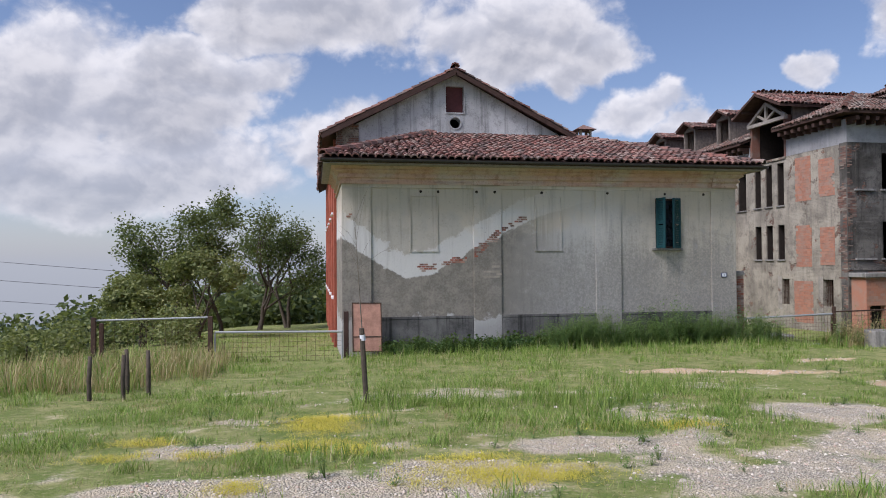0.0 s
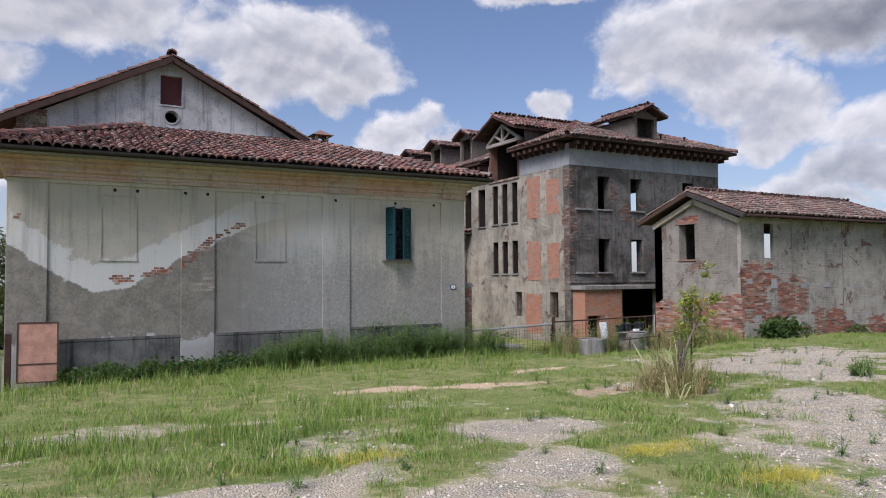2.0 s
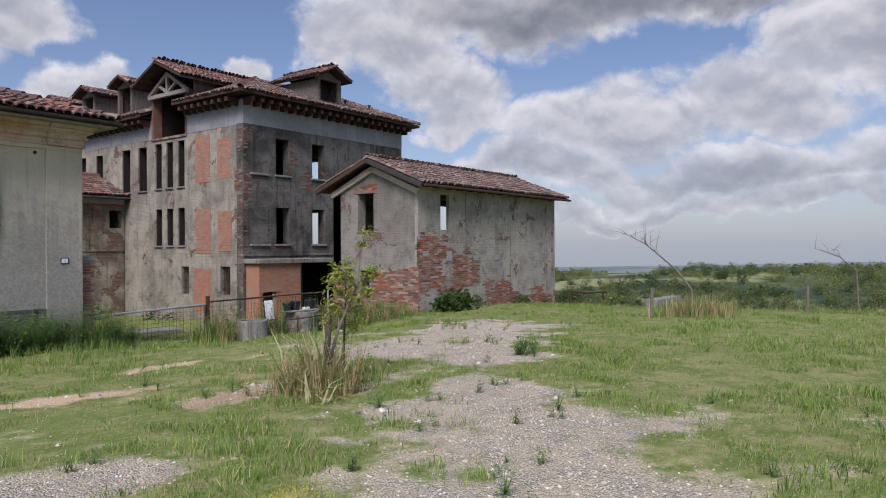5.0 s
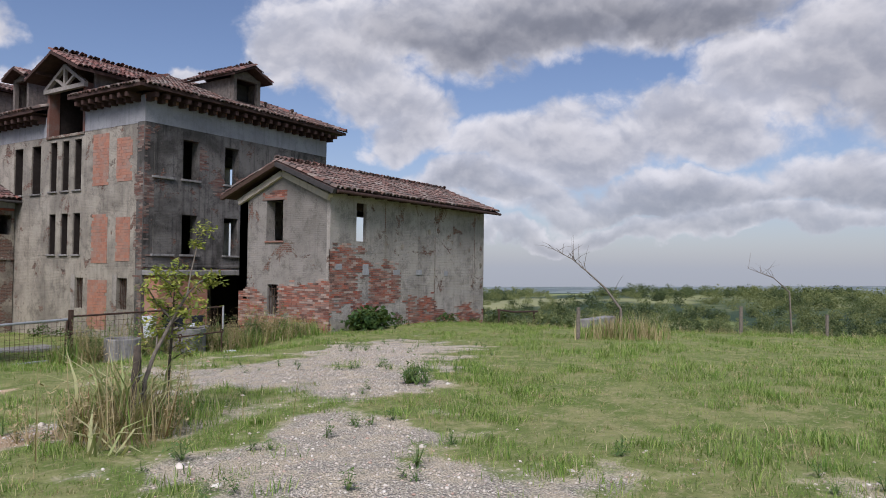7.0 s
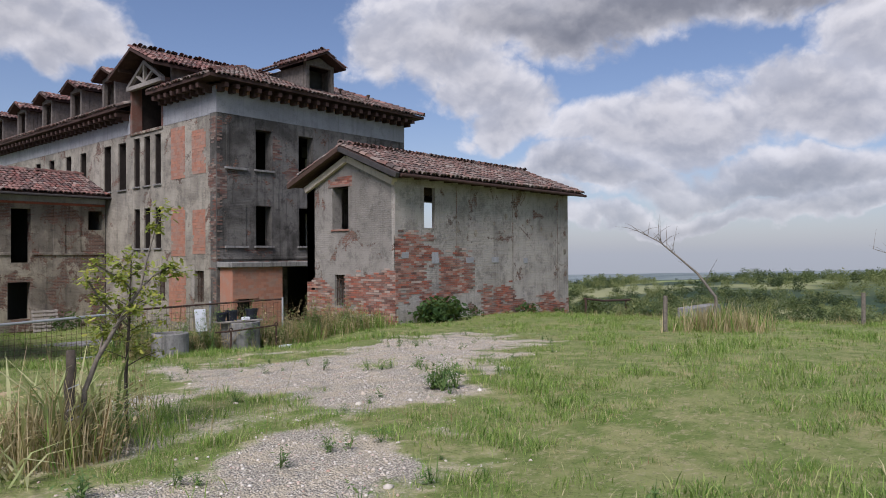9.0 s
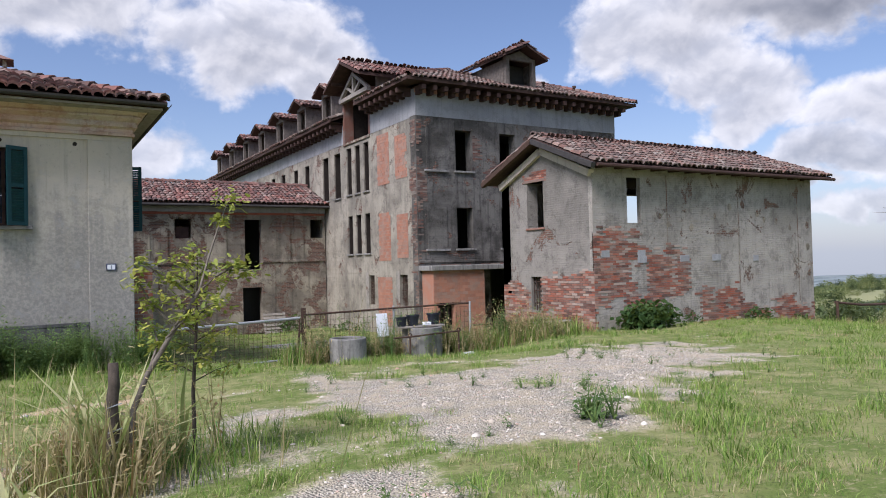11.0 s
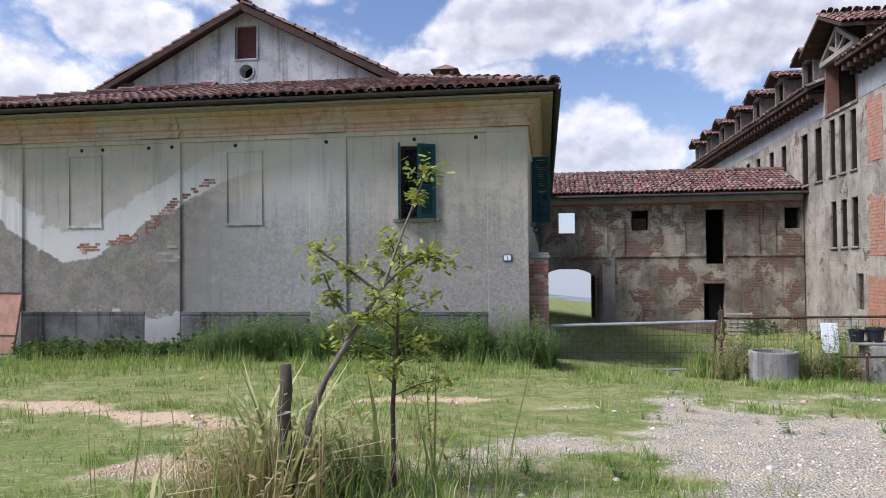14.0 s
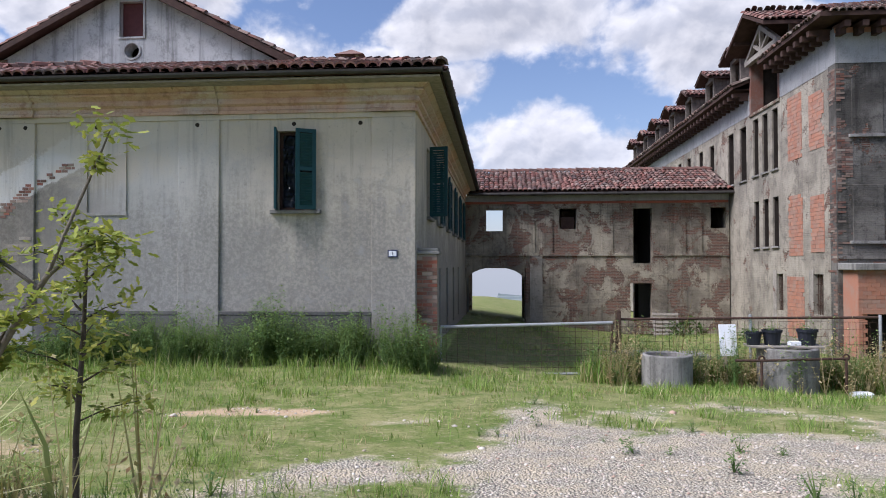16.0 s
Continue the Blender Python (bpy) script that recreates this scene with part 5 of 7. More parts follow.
def make_barn():
    house = thing("barn", (32, 24, -1.4), "ruined barn with render fallen off its red brick", "building")
    X, Y = 27.0, 21.8
    south = [(28.46, 29.06, 2.03, 3.48)]
    west = [(24.15, 25.03, 2.02, 3.56), (24.36, 24.92, -0.78, 0.37)]
    part("wall", wall_bm("y", Y, X, 38.2, -2.0, 3.85, 0.16, south), PLASTER_C, house, "pale render fallen away in patches")
    part("wall", wall_bm("x", X, Y + 0.16, 26.5, -2.2, 3.7, 0.45, west, slope=None), PLASTER_C_ROUGH, house, "rough grey render over red brick")
    bm = bmesh.new()
    prof = [(Y + 0.0, 3.7), (26.5, 3.7), (24.15, 4.72)]
    f = [bm.verts.new((X, u, z)) for u, z in prof]
    g = [bm.verts.new((X + 0.45, u, z)) for u, z in prof]
    bm.faces.new(f)
    bm.faces.new(g[::-1])
    for k in range(3):
        bm.faces.new((f[k], f[(k + 1) % 3], g[(k + 1) % 3], g[k]))
    bmesh.ops.recalc_face_normals(bm, faces=bm.faces)
    part("gable", bm, PLASTER_C_ROUGH, house)
    for s, u1 in ((-1, Y), (1, 26.5)):
        part("gable_band", bars(((X - 0.02, u1, 3.55), (X - 0.02, 24.15, 4.55), 0.22)), PLASTER_A, house, "smooth pale band under the verge")
    part("wall", wall_bm("y", 26.05, X, 38.2, -2.2, 3.7, 0.45, [(31.6, 36.0, 1.5, 3.45)]), PLASTER_C, house)
    part("wall", wall_bm("x", 37.75, Y + 0.16, 26.05, -2.0, 3.85, 0.45), PLASTER_C, house)
    # inner wall and floor carry the indoor shade as near-black
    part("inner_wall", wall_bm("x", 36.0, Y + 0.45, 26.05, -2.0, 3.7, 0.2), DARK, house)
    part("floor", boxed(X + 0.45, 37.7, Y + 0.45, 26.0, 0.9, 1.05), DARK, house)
    for u in (30.25, 33.85, 37.3):
        part("crack", boxed(u - 0.02, u + 0.02, Y - 0.004, Y + 0.01, -1.4, 3.6), PLASTER_D, house, "long upright joint")
    bricked(house, "y", Y, X + 0.0, 38.2, -1.6, 2.3, 81, mask=barn_fallen, singles=300, proud=0.014)
    bricked(house, "x", X, Y + 0.0, 26.5, -1.6, 1.3, 82, mask=lambda u, z: barn_fallen_west(u, z) and not (24.3 < u < 25.0 and -0.85 < z < 0.4), singles=300, proud=0.014)
    bricked(house, "x", X, 23.95, 25.25, 3.56, 3.95, 83, ragged=1.5, proud=0.012)
    for a, b, z in ((28.85, 29.2, 0.95), (28.85, 29.25, 0.75), (27.3, 27.65, 0.95), (30.8, 31.25, 0.75), (32.4, 32.85, 0.75), (34.6, 34.9, 0.7)):
        part("plugged_hole", boxed(a, b, Y - 0.022, Y, z, z + 0.22, bevel=0.01), CEMENT_BAND, house, "square hole plugged with grey cement")
    for u, z, r in ((30.3, 2.0, 0.1), (31.4, 1.9, 0.12), (32.6, 2.3, 0.09), (33.4, 2.6, 0.13), (34.1, 2.7, 0.12), (34.9, 2.4, 0.12), (36.0, 2.15, 0.1), (36.8, 1.9, 0.11), (37.9, 2.0, 0.14), (37.9, 1.2, 0.14), (37.95, 0.2, 0.12), (35.3, 2.2, 0.09)):
        bm = bmesh.new()
        vs = [bm.verts.new((u + r * (0.6 + 0.5 * random.random()) * math.cos(t), Y - 0.006, z + r * 1.3 * (0.6 + 0.5 * random.random()) * math.sin(t))) for t in [2 * math.pi * k / 9 for k in range(9)]]
        g = bmesh.ops.extrude_face_region(bm, geom=[bm.faces.new(vs)])
        bmesh.ops.translate(bm, verts=[v for v in g["geom"] if isinstance(v, bmesh.types.BMVert)], vec=(0, 0.02, 0))
        part("broken_render", bm, PLASTER_D, house, "small hole in the render")
    part("lintel", boxed(X - 0.03, X + 0.4, 24.05, 25.2, 3.56, 3.66, bevel=0.01), BRICK, house, "red tile lintel")
    part("window_sill", boxed(X - 0.05, X + 0.3, 24.1, 25.08, 1.95, 2.02, bevel=0.01), BRICK, house)
    runs = [((X + 0.12, 24.36 + 0.14 * k, -0.78), (X + 0.12, 24.36 + 0.14 * k, 0.37), 0.025) for k in range(5)] + [((X + 0.12, 24.36, z), (X + 0.12, 24.92, z), 0.025) for z in (-0.5, -0.1, 0.2)]
    part("window_grille", bars(*runs), RUST, house, "rusty iron window bars")
    e, pk, ry = 3.82, 4.98, 24.15
    roof_plane(house, [(26.62, 21.28, e), (38.75, 21.28, e), (38.2, ry, pk), (26.62, ry, pk)], seed=51, mat=TILE_OLD, width=0.22, course=0.36, singles=120)
    roof_plane(house, [(38.75, 27.1, e), (26.62, 27.1, e), (26.62, ry, pk), (38.2, ry, pk)], seed=52, mat=TILE_OLD)
    ridge_tiles(house, (26.62, ry, pk + 0.03), (38.2, ry, pk + 0.03), TILE, 53)
    part("verge_board", bars(((26.58, 21.25, e - 0.12), (26.58, ry, pk - 0.12), 0.16)), GUTTER, house, "dark grey verge board")
    part("verge_board", bars(((26.58, 27.1, e - 0.12), (26.58, ry, pk - 0.12), 0.16)), RUST, house, "red-brown verge board")
    part("gutter", bars(((26.7, 21.2, e - 0.1), (38.8, 21.2, e - 0.1), 0.12), sides=8), TIMBER, house)
    rafters(house, (27.2, Y, 0), (38.2, Y, 0), (0, -1, 0), e - 0.06, gap=0.8, size=0.1, length=0.6)
    return house


make_barn()


# ---- the link wing ----
def make_link():
    house = thing("link_wing", (20, 45, -2.0), "two-storey link of crumbling brick and render with an archway", "building")
    Y = 42.8
    top = [(15.1, 15.9, 2.42, 3.45), (18.62, 19.42, 2.5, 3.48), (22.1, 22.98, 0.85, 3.48), (25.7, 26.42, 2.5, 3.5)]
    low = [(21.95, 22.95, -1.9, -0.1)]
    part("wall", wall_bm("y", Y, 16.95, 26.55, -2.5, 4.15, 0.45, top + low), PLASTER_D, house, "patchy render and bare brick")
    bm = wall_bm("y", Y, 13.9, 16.95, 0.75, 4.15, 0.45, top[:1])
    part("wall", bm, PLASTER_D, house)
    # archway with a flat curve
    bm = bmesh.new()
    cx, r, spring = 15.55, 1.42, -0.05
    arch = [(cx + r * math.cos(t), spring + 0.72 * math.sin(t)) for t in [math.pi * k / 16 for k in range(17)]]
    for d in (0, 0.45):
        pts = [bm.verts.new((u, Y + d, z)) for u, z in arch]
        topv = [bm.verts.new((u, Y + d, 0.75)) for u, z in arch]
        for k in range(16):
            bm.faces.new((pts[k], pts[k + 1], topv[k + 1], topv[k]))
        if d == 0:
            front = pts
    back = pts
    for k in range(16):
        bm.faces.new((front[k], front[k + 1], back[k + 1], back[k]))
    bmesh.ops.recalc_face_normals(bm, faces=bm.faces)
    part("arch", bm, PLASTER_D, house, "shallow brick archway")
    part("wall", boxed(16.97, 17.0, Y, Y + 0.45, -2.5, 0.75), PLASTER_D, house)
    part("wall", boxed(13.9, 14.13, Y, Y + 0.45, -2.5, 0.75), PLASTER_D, house)
    for a, b in ((13.9, 22.08), (23.0, 26.55)):
        part("string_course", boxed(a, b, Y - 0.06, Y, 1.2, 1.34, bevel=0.015), PLASTER_D, house)
    for u in (16.9, 17.75, 20.6, 24.0, 24.75):
        part("pilaster", boxed(u, u + 0.55, Y - 0.05, Y, 1.34, 4.0, bevel=0.01), PLASTER_D, house)
    for u in (17.2,):
        part("pilaster", boxed(u, u + 0.6, Y - 0.05, Y, -2.4, 1.2, bevel=0.01), PLASTER_C, house)
    part("fascia", boxed(13.9, 26.55, Y - 0.06, Y, 3.85, 4.12), CEMENT_BAND, house)
    part("frieze_strip", boxed(13.9, 26.5, Y - 0.07, Y, 3.72, 3.82), RED_WALL, house, "faded red painted strip")
    for a, b, c, d in (top[1],):
        part("window_infill", boxed(a, b, Y + 0.05, Y + 0.1, c - 0.55, c - 0.02), CEMENT_BAND, house)
    part("shutter", boxed(18.7, 19.35, Y + 0.3, Y + 0.34, 2.52, 3.1), TIMBER, house, "broken brown boards")
    back_holes = [(14.2, 17.0, -3.0, 0.6), (14.7, 16.6, 2.0, 3.9), (21.8, 23.2, -2.4, 0.0), (22.0, 22.6, 1.2, 2.8)]
    part("wall", wall_bm("y", 48.5, 13.9, 26.55, -3.0, 4.15, 0.4, back_holes), PLASTER_D, house)
    part("inner_wall", boxed(17.2, 17.4, Y + 0.45, 48.5, -2.5, 4.0), PLASTER_D, house)
    # near-black wall and floor: indoor shade put into the colour
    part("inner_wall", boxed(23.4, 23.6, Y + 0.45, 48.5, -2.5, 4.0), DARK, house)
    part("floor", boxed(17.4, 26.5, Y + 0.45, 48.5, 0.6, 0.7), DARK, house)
    part("floor", boxed(13.9, 17.2, Y + 0.45, 48.5, 0.8, 0.9), PLASTER_D, house)
    roof_plane(house, [(14.1, 42.25, 4.28), (26.6, 42.25, 4.28), (26.6, 45.6, 5.6), (14.1, 45.6, 5.6)], seed=61, width=0.23, course=0.38)
    roof_plane(house, [(26.6, 49.0, 4.28), (14.1, 49.0, 4.28), (14.1, 45.6, 5.6), (26.6, 45.6, 5.6)], seed=62, tiles=False, under=TILE)
    ridge_tiles(house, (14.1, 45.6, 5.63), (26.6, 45.6, 5.63), TILE, 63)
    part("gutter", bars(((14.2, 42.2, 4.15), (26.6, 42.2, 4.15), 0.14), sides=8), GUTTER, house)
    return house


make_link()


# ---- plants ----
def fast_mesh(name, verts, faces, mat, parent=None, label="", category="", kind="stuff"):
    """A mesh from arrays: verts (n, 3), faces (m, 3 or 4)."""
    mesh = bpy.data.meshes.new(name)
    k = faces.shape[1]
    mesh.vertices.add(len(verts))
    mesh.vertices.foreach_set("co", np.ascontiguousarray(verts, np.float32).ravel())
    mesh.loops.add(faces.size)
    mesh.loops.foreach_set("vertex_index", np.ascontiguousarray(faces, np.int32).ravel())
    mesh.polygons.add(len(faces))
    mesh.polygons.foreach_set("loop_start", np.arange(len(faces), dtype=np.int32) * k)
    mesh.polygons.foreach_set("loop_total", np.full(len(faces), k, np.int32))
    mesh.update(calc_edges=True)
    mesh.materials.append(mat)
    ob = new(name, mesh)
    if parent is not None:
        ob.parent = parent
        ob.matrix_basis = Matrix.Translation(-base_of(parent))
    return tagged(ob, label, category, kind=kind)


def leaf_material(name, stops, rough=0.6, trans=0.35):
    m, n, b, pos = material(name, rough, 0.0, 0.25)
    r = n.add("ShaderNodeNewGeometry").outputs["Random Per Island"]
    col = n.ramp(r, *stops)
    col = n.mix(n.math("MULTIPLY", n.step(n.noise(pos, 1.1, 4), 0.35, 0.65), 0.35), col, n.mix(0.5, col, (0.13, 0.15, 0.03)))
    n.put(b.inputs["Base Color"], col)
    tr = n.add("ShaderNodeBsdfTranslucent", {"Color": n.mix(0.5, col, (0.25, 0.30, 0.05))})
    mixed = n.add("ShaderNodeMixShader", {0: trans, 1: b.outputs[0], 2: tr.outputs[0]})
    for node in list(n.tree.nodes):
        if node.bl_idname == "ShaderNodeOutputMaterial":
            n.put(node.inputs[0], mixed.outputs[0])
    return m


GRASS = leaf_material("grass", [(0.0, (0.065, 0.16, 0.025)), (0.35, (0.17, 0.30, 0.05)), (0.7, (0.30, 0.405, 0.095)), (0.88, (0.38, 0.45, 0.13)), (0.95, (0.54, 0.47, 0.26)), (1.0, (0.66, 0.56, 0.35))])
STRAW = leaf_material("straw", [(0.0, (0.42, 0.32, 0.17)), (0.6, (0.58, 0.46, 0.27)), (0.85, (0.36, 0.33, 0.14)), (1.0, (0.26, 0.13, 0.07))])
YELLOW = leaf_material("yellow_dodder", [(0.0, (0.50, 0.42, 0.05)), (0.5, (0.70, 0.60, 0.08)), (1.0, (0.85, 0.74, 0.18))])
WEED = leaf_material("weed_leaf", [(0.0, (0.06, 0.13, 0.045)), (0.5, (0.11, 0.20, 0.06)), (1.0, (0.20, 0.28, 0.09))])
IVY = leaf_material("ivy_leaf", [(0.0, (0.018, 0.05, 0.016)), (0.6, (0.035, 0.085, 0.025)), (1.0, (0.07, 0.13, 0.035))])
OAK = leaf_material("oak_leaf", [(0.0, (0.16, 0.22, 0.04)), (0.6, (0.30, 0.34, 0.065)), (1.0, (0.50, 0.47, 0.10))])
CROWN = leaf_material("crown_leaf", [(0.0, (0.05, 0.075, 0.035)), (0.5, (0.09, 0.125, 0.05)), (1.0, (0.16, 0.19, 0.08))])
CROWN_LIGHT = leaf_material("light_crown_leaf", [(0.0, (0.11, 0.14, 0.055)), (0.5, (0.19, 0.22, 0.085)), (1.0, (0.30, 0.31, 0.13))])
CROWN_DARK = leaf_material("dark_crown_leaf", [(0.0, (0.012, 0.028, 0.018)), (0.6, (0.025, 0.05, 0.028)), (1.0, (0.05, 0.075, 0.035))])
REED = leaf_material("reed_leaf", [(0.0, (0.26, 0.34, 0.12)), (0.6, (0.42, 0.46, 0.20)), (1.0, (0.62, 0.56, 0.32))])
BARK = plain("bark", (0.085, 0.068, 0.052), 0.95, vary=0.45, scale=14, bump=0.8)
BARK_GREY = plain("grey_bark", (0.17, 0.145, 0.115), 0.95, vary=0.4, scale=14, bump=0.8)


def tuft(blades, height, width, spread_, lean, rng):
    """A tuft of tapered, bending blades: verts and triangles."""
    vs, fs = [], []
    for _ in range(blades):
        a, r = rng.uniform(0, 2 * math.pi), spread_ * math.sqrt(rng.random())
        bx, by = r * math.cos(a), r * math.sin(a)
        d = rng.uniform(0, 2 * math.pi)
        h, l, w = height * rng.uniform(0.55, 1.2), lean * rng.uniform(0.3, 1.3), width * rng.uniform(0.7, 1.3)
        ox, oy, px, py = math.cos(d), math.sin(d), -math.sin(d), math.cos(d)
        i = len(vs)
        for t, ww in ((0, 1.0), (0.55, 0.8)):
            q = l * t * t * height
            vs.append((bx + ox * q - px * w * ww / 2, by + oy * q - py * w * ww / 2, h * t - 0.01))
            vs.append((bx + ox * q + px * w * ww / 2, by + oy * q + py * w * ww / 2, h * t - 0.01))
        vs.append((bx + ox * l * height, by + oy * l * height, h * (1 - 0.25 * l)))
        fs += [(i, i + 1, i + 3), (i, i + 3, i + 2), (i + 2, i + 3, i + 4)]
    return np.array(vs, float), np.array(fs, int)


def stemmed(height, leaves, leaf, rng, bush=0.35, droop=0.2):
    """A branching weed: thin stems with many small leaves round them."""
    vs, fs = [], []
    tips = [(0, 0, height)] + [(rng.uniform(-bush, bush) * height, rng.uniform(-bush, bush) * height, height * rng.uniform(0.5, 0.95)) for _ in range(4)]
    for tx, ty, tz in tips:
        i = len(vs)
        vs += [(-0.008, 0, 0), (0.008, 0, 0), (tx, ty, tz)]
        fs.append((i, i + 1, i + 2))
        for _ in range(leaves // 5):
            t = rng.uniform(0.15, 1.0)
            c = (tx * t + rng.gauss(0, 0.035), ty * t + rng.gauss(0, 0.035), tz * t)
            a, s = rng.uniform(0, 2 * math.pi), leaf * rng.uniform(0.6, 1.4)
            dx, dy, dz = math.cos(a), math.sin(a), rng.uniform(-0.4, 0.5) - droop
            i = len(vs)
            vs += [c, (c[0] + dx * s * 0.5 - dy * s * 0.22, c[1] + dy * s * 0.5 + dx * s * 0.22, c[2] + dz * s * 0.6), (c[0] + dx * s, c[1] + dy * s, c[2] + dz * s)]
            vs += [(c[0] + dx * s * 0.5 + dy * s * 0.22, c[1] + dy * s * 0.5 - dx * s * 0.22, c[2] + dz * s * 0.6)]
            fs += [(i, i + 1, i + 2), (i, i + 2, i + 3)]
    return np.array(vs, float), np.array(fs, int)


def clump(n, radius, leaf, rng, flat=0.8, hollow=0.35):
    """A loose, uneven clump of leaves as quads cut in two."""
    vs, fs = [], []
    lumps = [(rng.gauss(0, 0.4), rng.gauss(0, 0.4), rng.uniform(0.1, 1.0), rng.uniform(0.3, 0.6)) for _ in range(9)]
    for _ in range(n):
        lx, ly, lz, lr = rng.choice(lumps)
        v = Vector((rng.gauss(0, 1), rng.gauss(0, 1), rng.gauss(0, 1))).normalized() * (lr * (hollow + (1 - hollow) * rng.random()))
        c = Vector(((lx + v.x) * radius, (ly + v.y) * radius, max(0.0, (lz + v.z) * radius * flat)))
        a = Vector((rng.gauss(0, 1), rng.gauss(0, 1), rng.gauss(0, 0.6))).normalized()
        b = a.cross(Vector((rng.gauss(0, 1), rng.gauss(0, 1), rng.gauss(0, 1)))).normalized()
        s = leaf * rng.uniform(0.6, 1.4)
        i = len(vs)
        vs += [c - a * s * 0.5, c + b * s * 0.28, c + a * s * 0.5, c - b * s * 0.28]
        fs += [(i, i + 1, i + 2), (i, i + 2, i + 3)]
    return np.array([tuple(v) for v in vs], float), np.array(fs, int)


def scatter(name, templates, spots, mat, label, category, seed=0, tilt=0.12):
    """Joins turned and scaled copies of the templates at spots (x, y, z, scale) into one mesh."""
    rng = np.random.RandomState(seed)
    spots = np.array(spots, float)
    pick = rng.randint(0, len(templates), len(spots))
    allv, allf, off = [], [], 0
    for k, (tv, tf) in enumerate(templates):
        s = spots[pick == k]
        if not len(s):
            continue
        yaw = rng.uniform(0, 2 * np.pi, len(s))
        c, q = np.cos(yaw)[:, None], np.sin(yaw)[:, None]
        x, y, z = tv[:, 0][None], tv[:, 1][None], tv[:, 2][None]
        tx, ty = rng.normal(0, tilt, len(s))[:, None], rng.normal(0, tilt, len(s))[:, None]
        sc = s[:, 3][:, None]
        vx = (x * c - y * q + z * tx) * sc + s[:, 0][:, None]
        vy = (x * q + y * c + z * ty) * sc + s[:, 1][:, None]
        vz = z * sc * rng.uniform(0.8, 1.25, len(s))[:, None] + s[:, 2][:, None]
        allv.append(np.stack([vx, vy, vz], -1).reshape(-1, 3))
        allf.append((tf[None] + (np.arange(len(s)) * len(tv))[:, None, None] + off).reshape(-1, 3))
        off += len(s) * len(tv)
    return fast_mesh(name, np.concatenate(allv), np.concatenate(allf), mat, None, label, category)


def in_building(x, y):
    return (1.4 < x < 14.2 and 22.0 < y < 47) or (26.5 < x < 38.4 and 21.75 < y < 26.6) or (26.3 < x < 38.4 and 31 < y < 74) or (13.8 < x < 26.8 and 42.7 < y < 49)


def bare(x, y):
    return max(blob(x, y, GRAVEL), 0.85 * blob(x, y, EARTH), worn(x, y))


def grass():
    rng = random.Random(11)
    short = [tuft(10, 0.05, 0.0045, 0.10, 0.9, rng) for _ in range(6)]
    mid = [tuft(10, 0.10, 0.0055, 0.10, 0.75, rng) for _ in range(6)]
    lawn, taller, dry = [], [], []
    for (x0, x1, y0, y1, per, big) in ((-3, 20, 3.5, 14, 85, 1.0), (-9, 44, -2, 21.9, 38, 1.45), (14.5, 26.5, 21.9, 42, 9, 1.8), (-9, 1.4, 21.9, 45, 9, 1.8)):
        for _ in range(int((x1 - x0) * (y1 - y0) * per)):
            x, y = rng.uniform(x0, x1), rng.uniform(y0, y1)
            if in_building(x, y):
                continue
            b = bare(x, y)
            if rng.random() < 1.15 * b ** 0.6 - 0.02:
                continue
            n = noise.noise(Vector((x * 0.45, y * 0.45, 21)))
            m = noise.noise(Vector((x * 1.6, y * 1.6, 31)))
            if n + 0.6 * m < -0.08 and rng.random() < 0.85:
                continue
            z = ground_z(x, y)
            if n * 0.7 + m > 0.22:
                taller.append((x, y, z, big * rng.uniform(0.6, 1.25) * (1 + 0.4 * max(0, n))))
            elif rng.random() < 0.1 + 0.5 * max(0.0, noise.noise(Vector((x * 0.7, y * 0.9, 61)))):
                dry.append((x, y, z, big * rng.uniform(0.8, 1.3)))
            else:
                lawn.append((x, y, z, big * rng.uniform(0.7, 1.3)))
    scatter("grass", short, lawn, GRASS, "short green grass with bare gaps", "grass", 1)
    scatter("tall_grass", mid, taller, GRASS, "longer tufts of green grass", "grass", 2)
    scatter("dry_grass", short, dry, STRAW, "dry straw-coloured grass", "grass", 3)
    # rank grass in front of the villa and at the brows
    tall = [tuft(9, 0.42, 0.011, 0.12, 0.55, rng) for _ in range(5)]
    rank, straw = [], []
    for _ in range(1500):
        x, y = rng.uniform(1.2, 7.5), rng.gauss(12.3, 1.1)
        if bare(x, y) < 0.3 and noise.noise(Vector((x * 0.7, y * 0.7, 40))) > -0.05:
            rank.append((x, y, ground_z(x, y), rng.uniform(0.3, 0.75)))
    for _ in range(700):
        x, y = rng.uniform(1.5, 14.2), rng.uniform(18.5, 21.8)
        rank.append((x, y, ground_z(x, y), rng.uniform(0.4, 0.9)))
    for _ in range(1500):
        x = rng.uniform(34, 47)
        y = rng.uniform(4, 22) + (x - 34) * 0.1
        (straw if rng.random() < 0.4 else rank).append((x, y, ground_z(x, y), rng.uniform(0.35, 0.8)))
    for _ in range(2600):
        x, y = rng.uniform(-10, -1.5), rng.uniform(11, 23)
        if x > -2.6 and y < 17 or x > -6 + (y - 11) * 0.3 and y < 15:
            continue
        (straw if rng.random() < 0.6 else rank).append((x, y, ground_z(x, y), rng.uniform(0.8, 1.5)))
    for _ in range(230):
        x, y = rng.gauss(12.5, 0.26), rng.gauss(11.95, 0.25)
        (straw if rng.random() < 0.92 else rank).append((x, y, ground_z(x, y), rng.uniform(0.4, 1.4)))
    for _ in range(50):
        x, y = rng.gauss(13.4, 0.4), rng.gauss(12.3, 0.4)
        rank.append((x, y, ground_z(x, y), rng.uniform(0.5, 1.0)))
    for _ in range(220):
        x, y = rng.gauss(30.0, 0.5), rng.gauss(12.0, 0.5)
